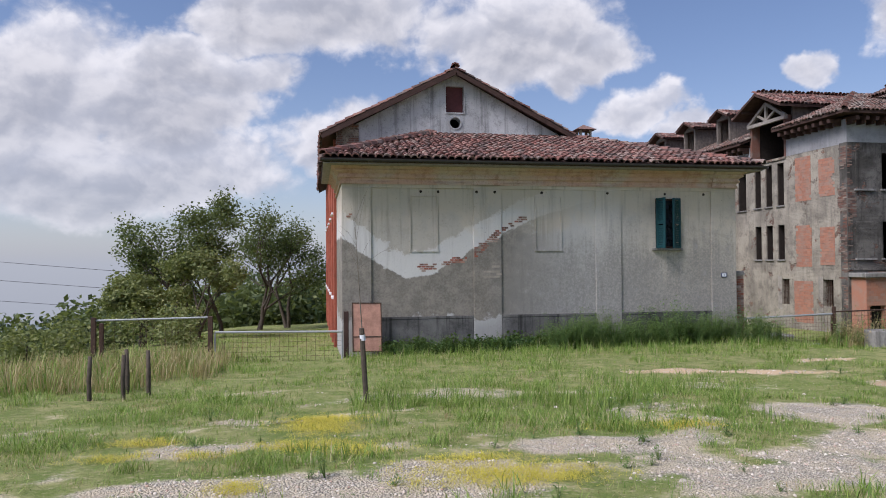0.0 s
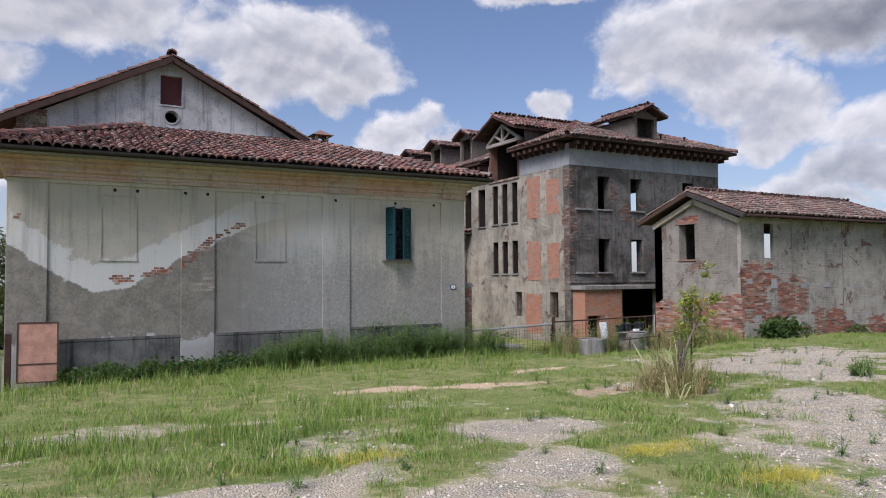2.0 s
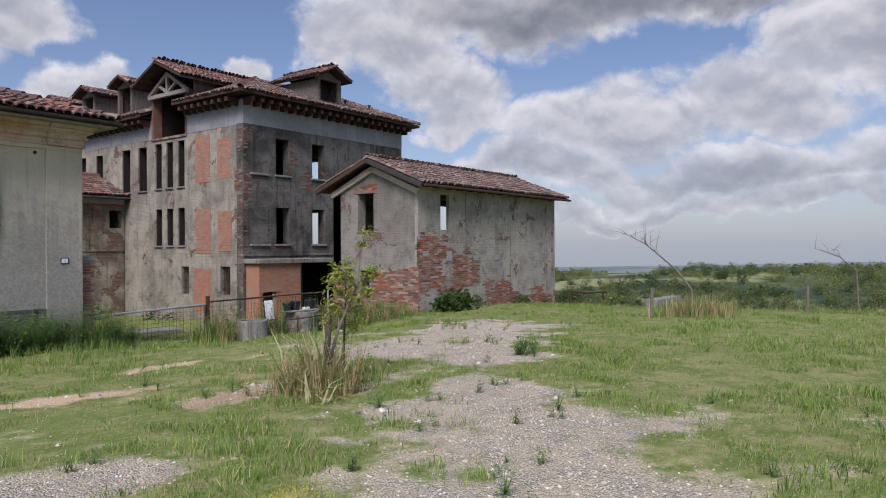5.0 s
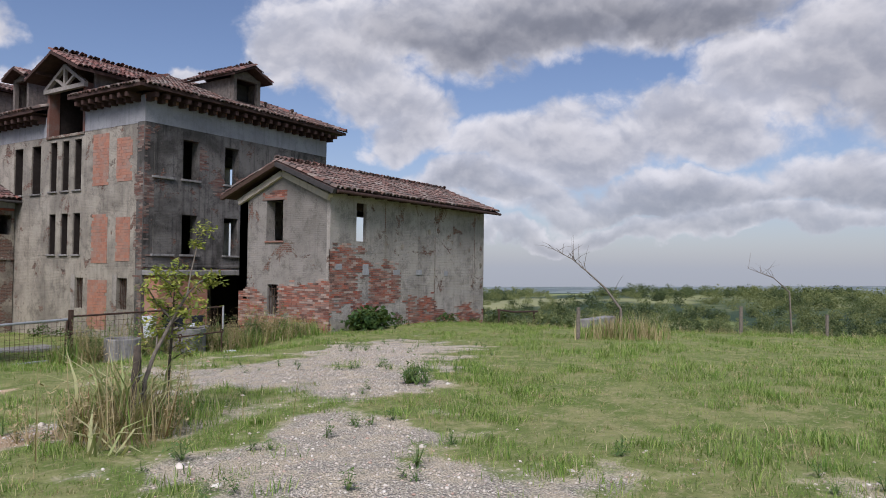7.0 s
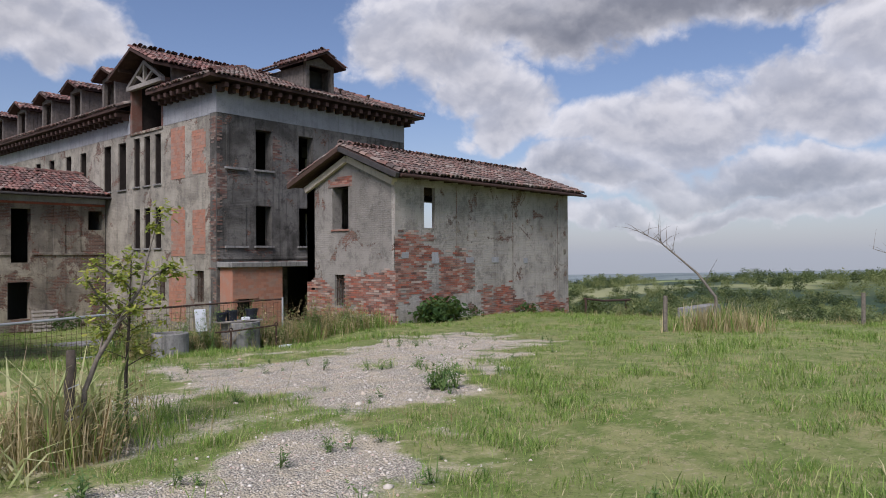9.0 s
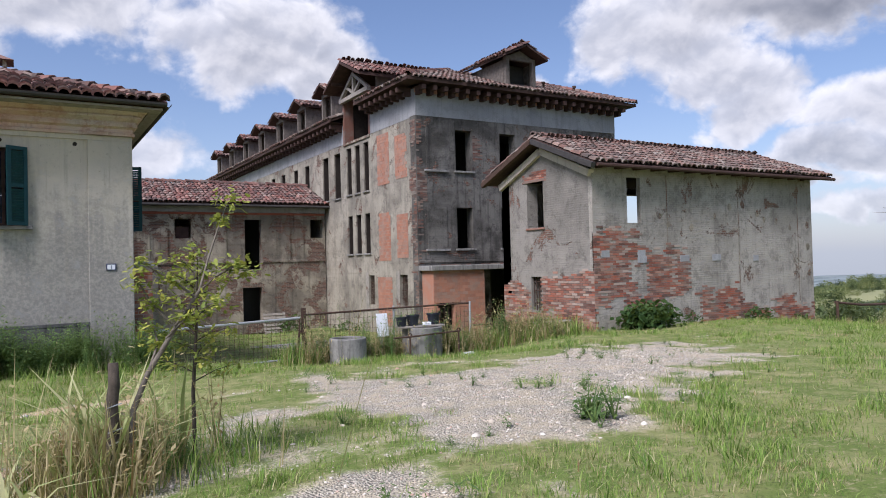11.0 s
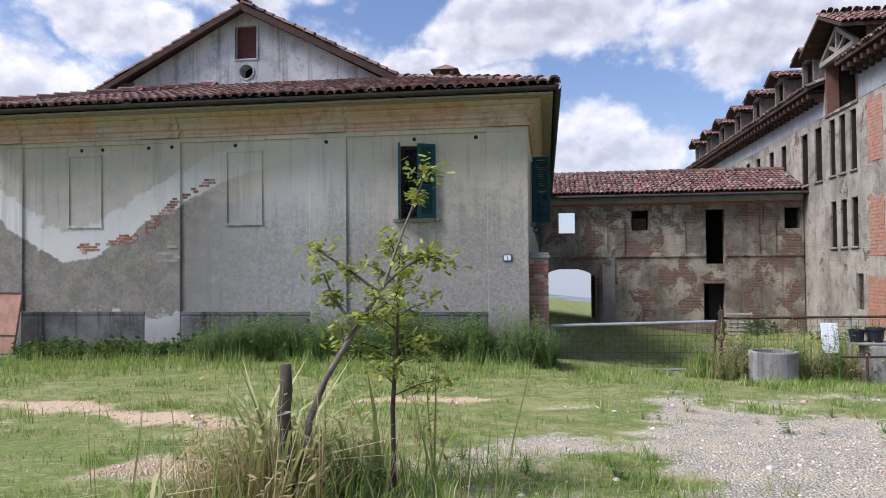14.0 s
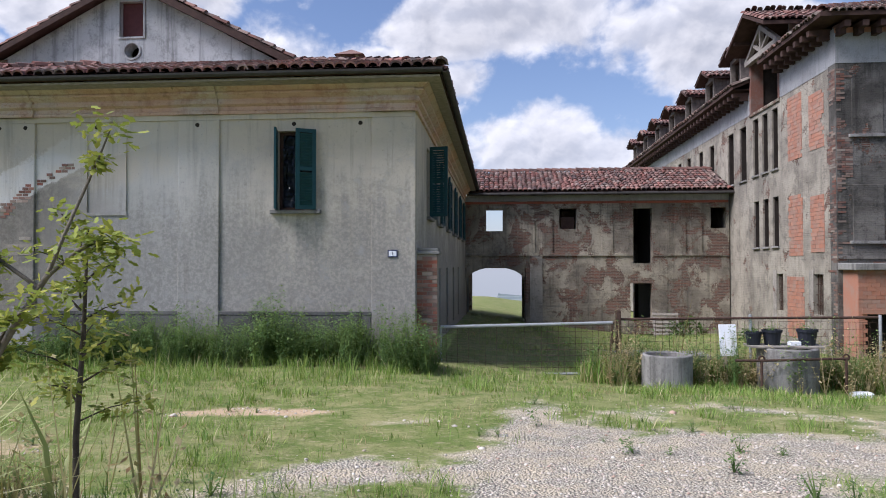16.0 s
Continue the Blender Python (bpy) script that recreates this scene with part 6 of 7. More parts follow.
        (straw if rng.random() < 0.6 else rank).append((x, y, ground_z(x, y), rng.uniform(0.8, 1.9)))
    for _ in range(1100):
        x, y = rng.uniform(17.3, 26.5), rng.gauss(22.1, 0.45)
        if y < 22.0 and 18.0 < x < 22.0:
            continue
        (straw if rng.random() < 0.35 else rank).append((x, y, ground_z(x, y), rng.uniform(0.6, 1.5)))
    scatter("rank_grass", tall, rank, GRASS, "rank knee-high green grass", "grass", 4)
    scatter("straw_grass", tall, straw, STRAW, "dead straw-coloured grass", "grass", 5)
    # yellow dodder matted over the turf
    mats = [tuft(30, 0.06, 0.004, 0.2, 2.4, rng) for _ in range(4)]
    spots = []
    for cx, cy, rx, ry in ((2.4, 7.4, 0.75, 0.35), (0.7, 10.4, 0.4, 0.55), (0.6, 9.1, 0.5, 0.25), (5.0, 9.8, 0.7, 0.18), (-1.2, 9.7, 0.3, 0.15), (0.0, 7.4, 0.14, 0.2), (-1.3, 9.0, 0.3, 0.1), (1.2, 8.7, 0.35, 0.12),
                           (-0.5, 8.9, 0.2, 0.1), (2.3, 8.1, 0.35, 0.12), (8.7, 8.5, 0.55, 0.2), (8.6, 6.8, 0.4, 0.3), (5.6, 10.0, 0.25, 0.2), (0.8, 10.9, 0.4, 0.2)):
        for _ in range(int(330 * rx * ry * 2) + 8):
            x, y = cx + rng.gauss(0, rx * 0.6), cy + rng.gauss(0, ry * 0.6)
            spots.append((x, y, ground_z(x, y) + 0.01, rng.uniform(0.4, 1.0)))
    scatter("yellow_dodder", mats, spots, YELLOW, "bright yellow dodder matted over the grass", "weeds", 6)


def weeds():
    rng = random.Random(23)
    tall = [stemmed(0.8, 210, 0.05, rng, 0.3) for _ in range(6)]
    spots = []
    for _ in range(560):
        x = rng.uniform(7.4, 14.6)
        if noise.noise(Vector((x * 1.3, 5, 0))) < -0.25 and rng.random() < 0.6:
            continue
        spots.append((x, rng.uniform(20.6, 21.95) - (0.3 if x > 13 else 0), 0, rng.uniform(0.55, 1.3) * (1 + 0.35 * noise.noise(Vector((x * 1.1, 2, 0))))))
    for _ in range(90):
        spots.append((rng.uniform(2.5, 8.5), rng.uniform(21.2, 21.95), 0, rng.uniform(0.4, 0.8)))
    for _ in range(110):
        x, y = rng.uniform(17.5, 25.5), rng.gauss(22.1, 0.35)
        spots.append((x, y, 0, rng.uniform(0.6, 1.4)))
    for _ in range(26):
        spots.append((rng.gauss(13.1, 0.4), rng.gauss(12.2, 0.3), 0, rng.uniform(0.3, 0.6)))
    spots = [(x, y, ground_z(x, y), s) for x, y, z, s in spots]
    scatter("weeds", tall, spots, WEED, "feathery green weeds along the foot of the wall", "weeds", 8)
    withered = [stemmed(0.9, 90, 0.06, rng, 0.35) for _ in range(5)]
    spots = [(x, y, ground_z(x, y), rng.uniform(0.6, 1.3)) for x, y in [(rng.uniform(17.4, 25.8), rng.gauss(22.05, 0.4)) for _ in range(190)] + [(rng.gauss(12.5, 0.5), rng.gauss(12.1, 0.35)) for _ in range(12)] if not 18.2 < x < 19.3 or y > 22.0]
    scatter("withered_weeds", withered, spots, STRAW, "tall withered brown weeds round the concrete rings", "weeds", 17)
    low = [clump(150, 0.38, 0.085, rng, 0.75) for _ in range(4)]
    spots = [(rng.uniform(2.6, 8.6), rng.uniform(21.45, 21.95), 0, rng.uniform(0.7, 1.2)) for _ in range(75)]
    spots += [(rng.uniform(28.2, 29.3), rng.uniform(21.3, 21.65), 0, rng.uniform(1.2, 2.6)) for _ in range(14)]
    spots += [(31.0 + rng.gauss(0, 0.15), 21.5, 0, 0.9), (34.4, 21.5, 0, 1.3), (34.9, 21.4, 0, 1.0), (36.9, 21.5, 0, 1.0), (24.6, 42.2, 0, 2.0), (23.9, 42.2, 0, 1.5), (25.9, 39.0, 0, 1.4), (26.0, 37.5, 0, 1.2)]
    spots = [(x, y, ground_z(x, y), s) for x, y, z, s in spots]
    scatter("ivy", low, spots, IVY, "dark green ivy and brambles", "ivy", 9)
    # small plants dotted over the gravel
    little = [stemmed(0.22, 40, 0.05, rng, 0.5) for _ in range(4)]
    spots = []
    for _ in range(900):
        x, y = rng.uniform(-1, 25), rng.uniform(3.5, 19)
        if 0.15 < bare(x, y) and noise.noise(Vector((x * 0.8, y * 0.8, 77))) > -0.05:
            spots.append((x, y, ground_z(x, y), rng.uniform(0.4, 1.1)))
    spots += [(17.3 + rng.gauss(0, 0.1), 11.2 + rng.gauss(0, 0.1), ground_z(17.3, 11.2), rng.uniform(1.2, 2.0)) for _ in range(9)]
    scatter("seedlings", little, spots, WEED, "small green weeds in the gravel", "weeds", 10)
    # tall seed heads
    heads = [tuft(3, 1.0, 0.008, 0.05, 0.25, rng) for _ in range(3)]
    spots = [(rng.gauss(12.5, 0.7), rng.gauss(12.1, 0.5), 0, rng.uniform(0.5, 1.2)) for _ in range(45)] + [(rng.uniform(17.5, 24), rng.gauss(22.1, 0.3), 0, rng.uniform(0.8, 1.5)) for _ in range(60)]
    spots = [(x, y, ground_z(x, y), s) for x, y, z, s in spots]
    scatter("seed_stalks", heads, spots, STRAW, "dry seed stalks", "weeds", 12)


def pebbles():
    """Loose stones on the bare ground."""
    rng = random.Random(31)
    temps = []
    for _ in range(5):
        bm = bmesh.new()
        bmesh.ops.create_icosphere(bm, subdivisions=1, radius=0.5)
        for v in bm.verts:
            v.co *= rng.uniform(0.7, 1.15)
            v.co.z *= 0.6
        bm.verts.index_update()
        temps.append((np.array([tuple(v.co) for v in bm.verts]), np.array([[v.index for v in f.verts] for f in bm.faces])))
        bm.free()
    spots = []
    while len(spots) < 22000:
        x, y = rng.uniform(-1, 24), 3.5 + 14.5 * rng.random() ** 1.5
        if rng.random() < bare(x, y) ** 1.5:
            s = 0.012 + 0.032 * rng.random() ** 3
            spots.append((x, y, ground_z(x, y) + s * 0.12, s))
    for _ in range(160):
        x, y = rng.uniform(-1, 20), rng.uniform(4, 18)
        if bare(x, y) > 0.1:
            spots.append((x, y, ground_z(x, y), rng.uniform(0.06, 0.12)))
    stone = pieces("pebble", [(0.40, 0.35, 0.29), (0.60, 0.54, 0.455), (0.48, 0.405, 0.315), (0.72, 0.67, 0.58), (0.46, 0.31, 0.23)], dirt_amount=0.15)
    scatter("pebbles", temps, spots, stone, "pale loose stones and rubble", "gravel", 13, 0.2)


def limb(rings, path, radii, sides=7):
    """Adds a tapering tube along path to the lists (verts, faces)."""
    vs, fs = rings
    last = None
    for k, (p, r) in enumerate(zip(path, radii)):
        d = (path[min(k + 1, len(path) - 1)] - path[max(k - 1, 0)]).normalized()
        a = d.orthogonal().normalized()
        b = d.cross(a)
        here = len(vs)
        for j in range(sides):
            t = 2 * math.pi * j / sides
            vs.append(tuple(p + (a * math.cos(t) + b * math.sin(t)) * r))
        if last is not None:
            for j in range(sides):
                i = (j + 1) % sides
                fs += [(last + j, last + i, here + i), (last + j, here + i, here + j)]
        last = here


def grow(rings, tips, p, d, length, radius, depth, rng, spread_=0.6, up=0.15, sides=6):
    path, radii = [p], [radius]
    for k in range(4):
        d = (d + Vector((rng.gauss(0, 0.13), rng.gauss(0, 0.13), rng.gauss(0, 0.08) + up * 0.3))).normalized()
        p = p + d * (length / 4)
        path.append(p)
        radii.append(radius * (1 - 0.13 * (k + 1)))
    limb(rings, path, radii, sides)
    if depth == 0:
        tips.append(p)
        tips.append(path[2])
        return
    for _ in range(rng.choice((2, 3, 3))):
        side = Vector((rng.gauss(0, 1), rng.gauss(0, 1), rng.gauss(0.15, 0.5))).normalized()
        grow(rings, tips, path[rng.choice((2, 3, 4, 4))], (d + side * spread_).normalized(), length * rng.uniform(0.6, 0.85), radius * 0.55, depth - 1, rng, spread_, up, max(4, sides - 1))


def tree(x, y, height, seed, mat, label, leaves=8500, leaf=0.16, spread_=0.75, trunk=0.16, low=0.28, dark=False, wide=0.085):
    rng = random.Random(seed)
    base = Vector((x, y, ground_z(x, y) - 0.1))
    t = thing("tree", base, label, "tree", "trees on the west slope")
    rings, tips = ([], []), []
    for k in range(rng.choice((1, 2, 2))):
        d = Vector((rng.gauss(0, 0.18), rng.gauss(0, 0.18), 1)).normalized()
        grow(rings, tips, base + Vector((rng.gauss(0, 0.15), rng.gauss(0, 0.15), 0)), d, height * 0.42, height * 0.018 + 0.03, 4, rng, spread_, 0.12)
    fast_mesh("trunk", np.array(rings[0]), np.array(rings[1]), BARK, t, "dark forked trunk and limbs", kind="")
    vs, fs = [], []
    for k in range(leaves):
        c = rng.choice(tips) + Vector((rng.gauss(0, 1), rng.gauss(0, 1), rng.gauss(0, 0.8))) * height * wide * 0.6
        if c.z < base.z + height * low * rng.random():
            continue
        a = Vector((rng.gauss(0, 1), rng.gauss(0, 1), rng.gauss(0, 0.6))).normalized()
        b = a.cross(Vector((rng.gauss(0, 1), rng.gauss(0, 1), rng.gauss(0, 1)))).normalized()
        s = leaf * rng.uniform(0.6, 1.4)
        i = len(vs)
        vs += [tuple(c - a * s * 0.5), tuple(c + b * s * 0.3), tuple(c + a * s * 0.5), tuple(c - b * s * 0.3)]
        fs += [(i, i + 1, i + 2), (i, i + 2, i + 3)]
    fast_mesh("crown", np.array(vs), np.array(fs), mat, t, "loose feathery crown", kind="")
    return t


def bushes():
    rng = random.Random(41)
    def bush(x, y, size, mat, label, leaf=0.14, n=1600):
        tv, tf = clump(n, size, leaf, rng, 0.9, 0.5)
        base = Vector((x, y, ground_z(x, y) - 0.05))
        t = thing("bush", base, label, "bush", "bushes on the slopes")
        fast_mesh("foliage", tv + np.array(base), tf, mat, t, kind="")
        fast_mesh("stem", *tube([(x, y, base.z - 0.1), (x + 0.1, y, base.z + size * 0.6)], [0.05, 0.02]), BARK, t, kind="")
    for x, y, s in ((-6.5, 24.5, 1.3), (-8.5, 26, 1.6), (-4.6, 30, 1.5), (-10, 22, 1.3), (-5.8, 34, 1.9)):
        bush(x, y, s, CROWN_LIGHT, "light green bush on the slope beside the fence")
    for x, y, s in ((41.0, 19.0, 1.0), (41.8, 20.3, 1.2), (44.5, 13.5, 1.1), (46.5, 11.0, 1.3), (47.5, 8.0, 1.2), (48, 15, 1.5), (49, 5.0, 1.3), (50, 1.0, 1.4), (43.5, 23.5, 1.7)):
        bush(x, y, s * 0.75, rng.choice((CROWN, CROWN_LIGHT, CROWN_LIGHT)), "green bush at the edge of the field")


def tube(path, radii, sides=6):
    rings = ([], [])
    limb(rings, [Vector(p) for p in path], radii, sides)
    return np.array(rings[0]), np.array(rings[1])


def far_woods():
    rng = random.Random(51)
    temps = [clump(300, 1.0, 0.17, rng, 0.95, 0.6) for _ in range(6)]
    a, b, c = [], [], []
    for _ in range(4600):
        r = 58 * (7.2 ** rng.random())
        az = radians(rng.uniform(48, 98))
        x, y = 8 + r * math.sin(az), 4 + r * math.cos(az)
        if x + 0.15 * y < 52 or in_building(x, y):
            continue
        n = noise.noise(Vector((x * 0.012, y * 0.012, 3)))
        if n < -0.18 and rng.random() < 0.8:
            continue
        (a if rng.random() < 0.3 + n else rng.choice((b, b, b, c))).append((x, y, ground_z(x, y) - 0.4, rng.uniform(1.0, 2.0) * (1 + r / 420)))
    for _ in range(2200):
        r = 45 * (16 ** rng.random())
        az = radians(rng.uniform(-50, 12))
        x, y = r * math.sin(az), 10 + r * math.cos(az)
        if x > -7 - 0.12 * y and y < 60 or in_building(x, y) or x > 6:
            continue
        n = noise.noise(Vector((x * 0.012, y * 0.012, 8)))
        if n < -0.05 and r > 90:
            continue
        (a if rng.random() < 0.55 else rng.choice((b, c))).append((x, y, ground_z(x, y) - 0.4, rng.uniform(1.3, 2.8) * (1 + r / 220)))
    scatter("far_woods", temps, a, CROWN, "far green woods", "woods", 14)
    scatter("far_woods", temps, b, CROWN_LIGHT, "far light green trees", "woods", 15)
    scatter("far_woods", temps, c, CROWN_DARK, "far dark green trees", "woods", 16)


def sapling():
    """The crooked young tree and the oak seedling beside the old stake."""
    g = ground_z(12.6, 11.9)
    t = thing("young_tree", (12.75, 11.95, g), "crooked young tree leaning over with lime-green leaves", "tree")
    rng = random.Random(61)
    rings, tips = ([], []), []
    P = lambda x, z, y=11.9: Vector((x, y, z))
    limb(rings, [P(12.75, g - 0.1), P(12.78, -0.25), P(12.9, 0.05), P(13.13, 0.42), P(13.33, 0.72), P(13.5, 0.86)], [0.03, 0.026, 0.023, 0.02, 0.015, 0.01])
    for path in ([P(13.05, 0.33), P(13.2, 0.5, 11.8), P(13.38, 0.6, 11.75)], [P(13.3, 0.66), P(13.1, 0.82, 11.85), P(12.86, 0.97, 11.85)], [P(13.33, 0.72), P(13.42, 1.0, 11.95), P(13.55, 1.35, 12.0), P(13.62, 1.52, 12.0)],
                 [P(13.1, 0.45), P(12.95, 0.62, 11.95), P(12.86, 0.8, 12.0)], [P(13.5, 0.86), P(13.62, 0.92, 11.9), P(13.72, 0.9, 11.9)], [P(12.92, 0.1), P(13.0, 0.28, 12.0), P(12.98, 0.4, 12.05)]):
        limb(rings, path, [0.013, 0.010, 0.007, 0.004][: len(path)], 5)
        tips += [(path[-1], 0.11), (path[-2], 0.07)]
    tips.append((P(13.5, 0.86), 0.12))
    fast_mesh("trunk", np.array(rings[0]), np.array(rings[1]), BARK_GREY, t, "grey crooked stem", kind="")
    vs, fs = [], []
    lobes(vs, fs, [(p, r * 0.85) for p, r in tips], 62, 0.07, rng)
    fast_mesh("foliage", np.array(vs), np.array(fs), OAK, t, "lobed lime-green leaves", kind="")
    o = thing("oak_sapling", (13.33, 12.2, ground_z(13.33, 12.2)), "slender oak sapling with yellow-green leaves", "tree")
    rings, tips = ([], []), []
    g = ground_z(13.33, 12.2)
    top = P(13.38, 1.0, 12.2)
    limb(rings, [P(13.33, g - 0.1, 12.2), P(13.32, -0.2, 12.2), P(13.36, 0.4, 12.2), top], [0.02, 0.018, 0.013, 0.006])
    for k in range(16):
        z = -0.1 + 1.05 * k / 15
        a = k * 2.4
        r = 0.32 * (1.1 - 0.6 * k / 15)
        p = P(13.34, z, 12.2)
        q = p + Vector((r * math.cos(a), r * math.sin(a), 0.12))
        twig = ([], [])
        limb(twig, [p, (p + q) / 2 + Vector((0, 0, 0.02)), q], [0.007, 0.005, 0.003], 4)
        fast_mesh("twig", np.array(twig[0]), np.array(twig[1]), BARK, o, kind="")
        tips += [(q, 0.09), ((p + q) / 2, 0.07)]
    fast_mesh("trunk", np.array(rings[0]), np.array(rings[1]), BARK, o, kind="")
    vs, fs = [], []
    lobes(vs, fs, [(p, r * 0.85) for p, r in tips], 28, 0.066, rng)
    fast_mesh("foliage", np.array(vs), np.array(fs), OAK, o, "lobed yellow-green leaves", kind="")
    # reed clump
    r = thing("reed_clump", (12.5, 12.0, ground_z(12.5, 12)), "giant reeds with long arching pale green leaves", "reeds")
    parts = [tuft(12, 1.0, 0.036, 0.22, 0.85, rng) for _ in range(6)]
    off, av, af = 0, [], []
    for k, (tv, tf) in enumerate(parts):
        c = np.array((12.42 + rng.gauss(0, 0.28), 12.0 + rng.gauss(0, 0.2), ground_z(12.5, 12)))
        av.append(tv + c)
        af.append(tf + off)
        off += len(tv)
    fast_mesh("leaves", np.concatenate(av), np.concatenate(af), REED, r, kind="")
    low = thing("reed_clump", (11.9, 11.3, ground_z(11.9, 11.3)), "low fan of broad pale green reed leaves", "reeds")
    tv, tf = tuft(16, 0.45, 0.035, 0.2, 1.6, rng)
    fast_mesh("leaves", tv + np.array((11.9, 11.3, ground_z(11.9, 11.3))), tf, REED, low, kind="")


def lobes(vs, fs, tips, count, size, rng):
    for (p, r) in tips:
        for _ in range(count):
            c = Vector(p) + Vector((rng.gauss(0, 1), rng.gauss(0, 1), rng.gauss(0, 0.7))) * r * 0.7
            a = Vector((rng.gauss(0, 1), rng.gauss(0, 1), rng.gauss(0, 0.5) - 0.1)).normalized()
            b = a.cross(Vector((rng.gauss(0, 0.4), rng.gauss(0, 0.4), 1))).normalized()
            s = size * rng.uniform(0.6, 1.3)
            i = len(vs)
            for u, w in ((0, 0), (0.25, 0.2), (0.45, 0.12), (0.65, 0.26), (1.0, 0.0), (0.65, -0.26), (0.45, -0.12), (0.25, -0.2)):
                vs.append(tuple(c + a * s * u + b * s * w))
            fs += [(i, i + 1, i + 7), (i + 1, i + 2, i + 7), (i + 2, i + 6, i + 7), (i + 2, i + 3, i + 6), (i + 3, i + 5, i + 6), (i + 3, i + 4, i + 5)]


def dead_tree(path, seed, label, size=0.06):
    rng = random.Random(seed)
    path = [Vector(p) for p in path]
    t = thing("dead_tree", path[0], label, "tree")
    rings = ([], [])
    n = len(path)
    limb(rings, path, [size * (1 - 0.85 * k / (n - 1)) for k in range(n)])
    for k in range(1, n):
        for _ in range(9 if k > n // 2 else 1):
            d = (path[k] - path[k - 1]).normalized()
            side = Vector((rng.gauss(0, 0.6), rng.gauss(0, 0.6), abs(rng.gauss(0.4, 0.6))))
            p = path[k - 1].lerp(path[k], rng.random())
            q = p + (d * 0.5 + side).normalized() * rng.uniform(0.3, 0.9)
            limb(rings, [p, (p + q) / 2 + Vector((0, 0, 0.05)), q], [size * 0.2, size * 0.13, size * 0.05], 4)
    fast_mesh("trunk", np.array(rings[0]), np.array(rings[1]), BARK_GREY, t, kind="")


grass()
weeds()
pebbles()
for x, y, h, sd, mat, lab in ((-7.4, 44, 6.7, 71, CROWN, "tall acacia with an open airy crown"), (-5.0, 46, 6.6, 72, CROWN, "acacia with an open airy crown"), (-3.0, 49, 6.9, 73, CROWN, "acacia beside the villa"),
                              (-9.0, 46, 4.6, 74, CROWN_LIGHT, "small acacia on the slope"), (-4.9, 38, 4.0, 75, CROWN_LIGHT, "round light green young tree"), (-7.0, 35.5, 2.8, 76, CROWN_LIGHT, "bushy light green young tree on the slope")):
    tree(x, y, h, sd, mat, lab)
tree(-1.3, 52, 7.0, 77, CROWN_DARK, "dark conifer with drooping layered boughs", leaves=5000, spread_=1.1)
bushes()
far_woods()
sapling()
dead_tree([(30.3, 12.2, ground_z(30.3, 12.2) - 0.1), (30.3, 12.25, -0.2), (30.3, 12.75, 0.45), (30.3, 13.4, 1.0), (30.3, 13.9, 1.4), (30.3, 14.6, 1.75)], 81, "leaning dead tree with bare branches", 0.055)
dead_tree([(41.5, 8.5, ground_z(41.5, 8.5) - 0.1), (41.4, 8.6, 0.2), (41.2, 9.2, 0.8), (41.0, 10.2, 1.2)], 82, "small bare dead tree", 0.05)
dead_tree([(1.45, 12.5, ground_z(1.45, 12.5) - 0.1), (1.42, 12.5, 0.2), (1.36, 12.5, 1.2), (1.3, 12.5, 2.2)], 83, "thin leafless sapling beside a post", 0.016)


# ---- fences, gates and loose things ----
def mesh_panel(parent, a, b, z0, z1, step=0.1, wire=0.006):
    """Woven wire between two posts: level and upright wires as one net."""
    a, b = Vector(a), Vector(b)
    n = max(2, int((b - a).length / step))
    bm = bmesh.new()
    for k in range(n + 1):
        p = a.lerp(b, k / n)
        beam(bm, (p.x, p.y, p.z + z0), (p.x, p.y, p.z + z1), wire)
    rows = int((z1 - z0) / step)
    for j in range(rows + 1):
        z = z0 + (z1 - z0) * j / rows
        beam(bm, (a.x, a.y, a.z + z), (b.x, b.y, b.z + z), wire)
    return part("wire_mesh", bm, RUST, parent, "rusty welded wire mesh")


def pipe(path, radius, sides=10):
    bm = bmesh.new()
    for p, q in zip(path[:-1], path[1:]):
        beam(bm, p, q, radius * 2, sides=sides)
    return bm


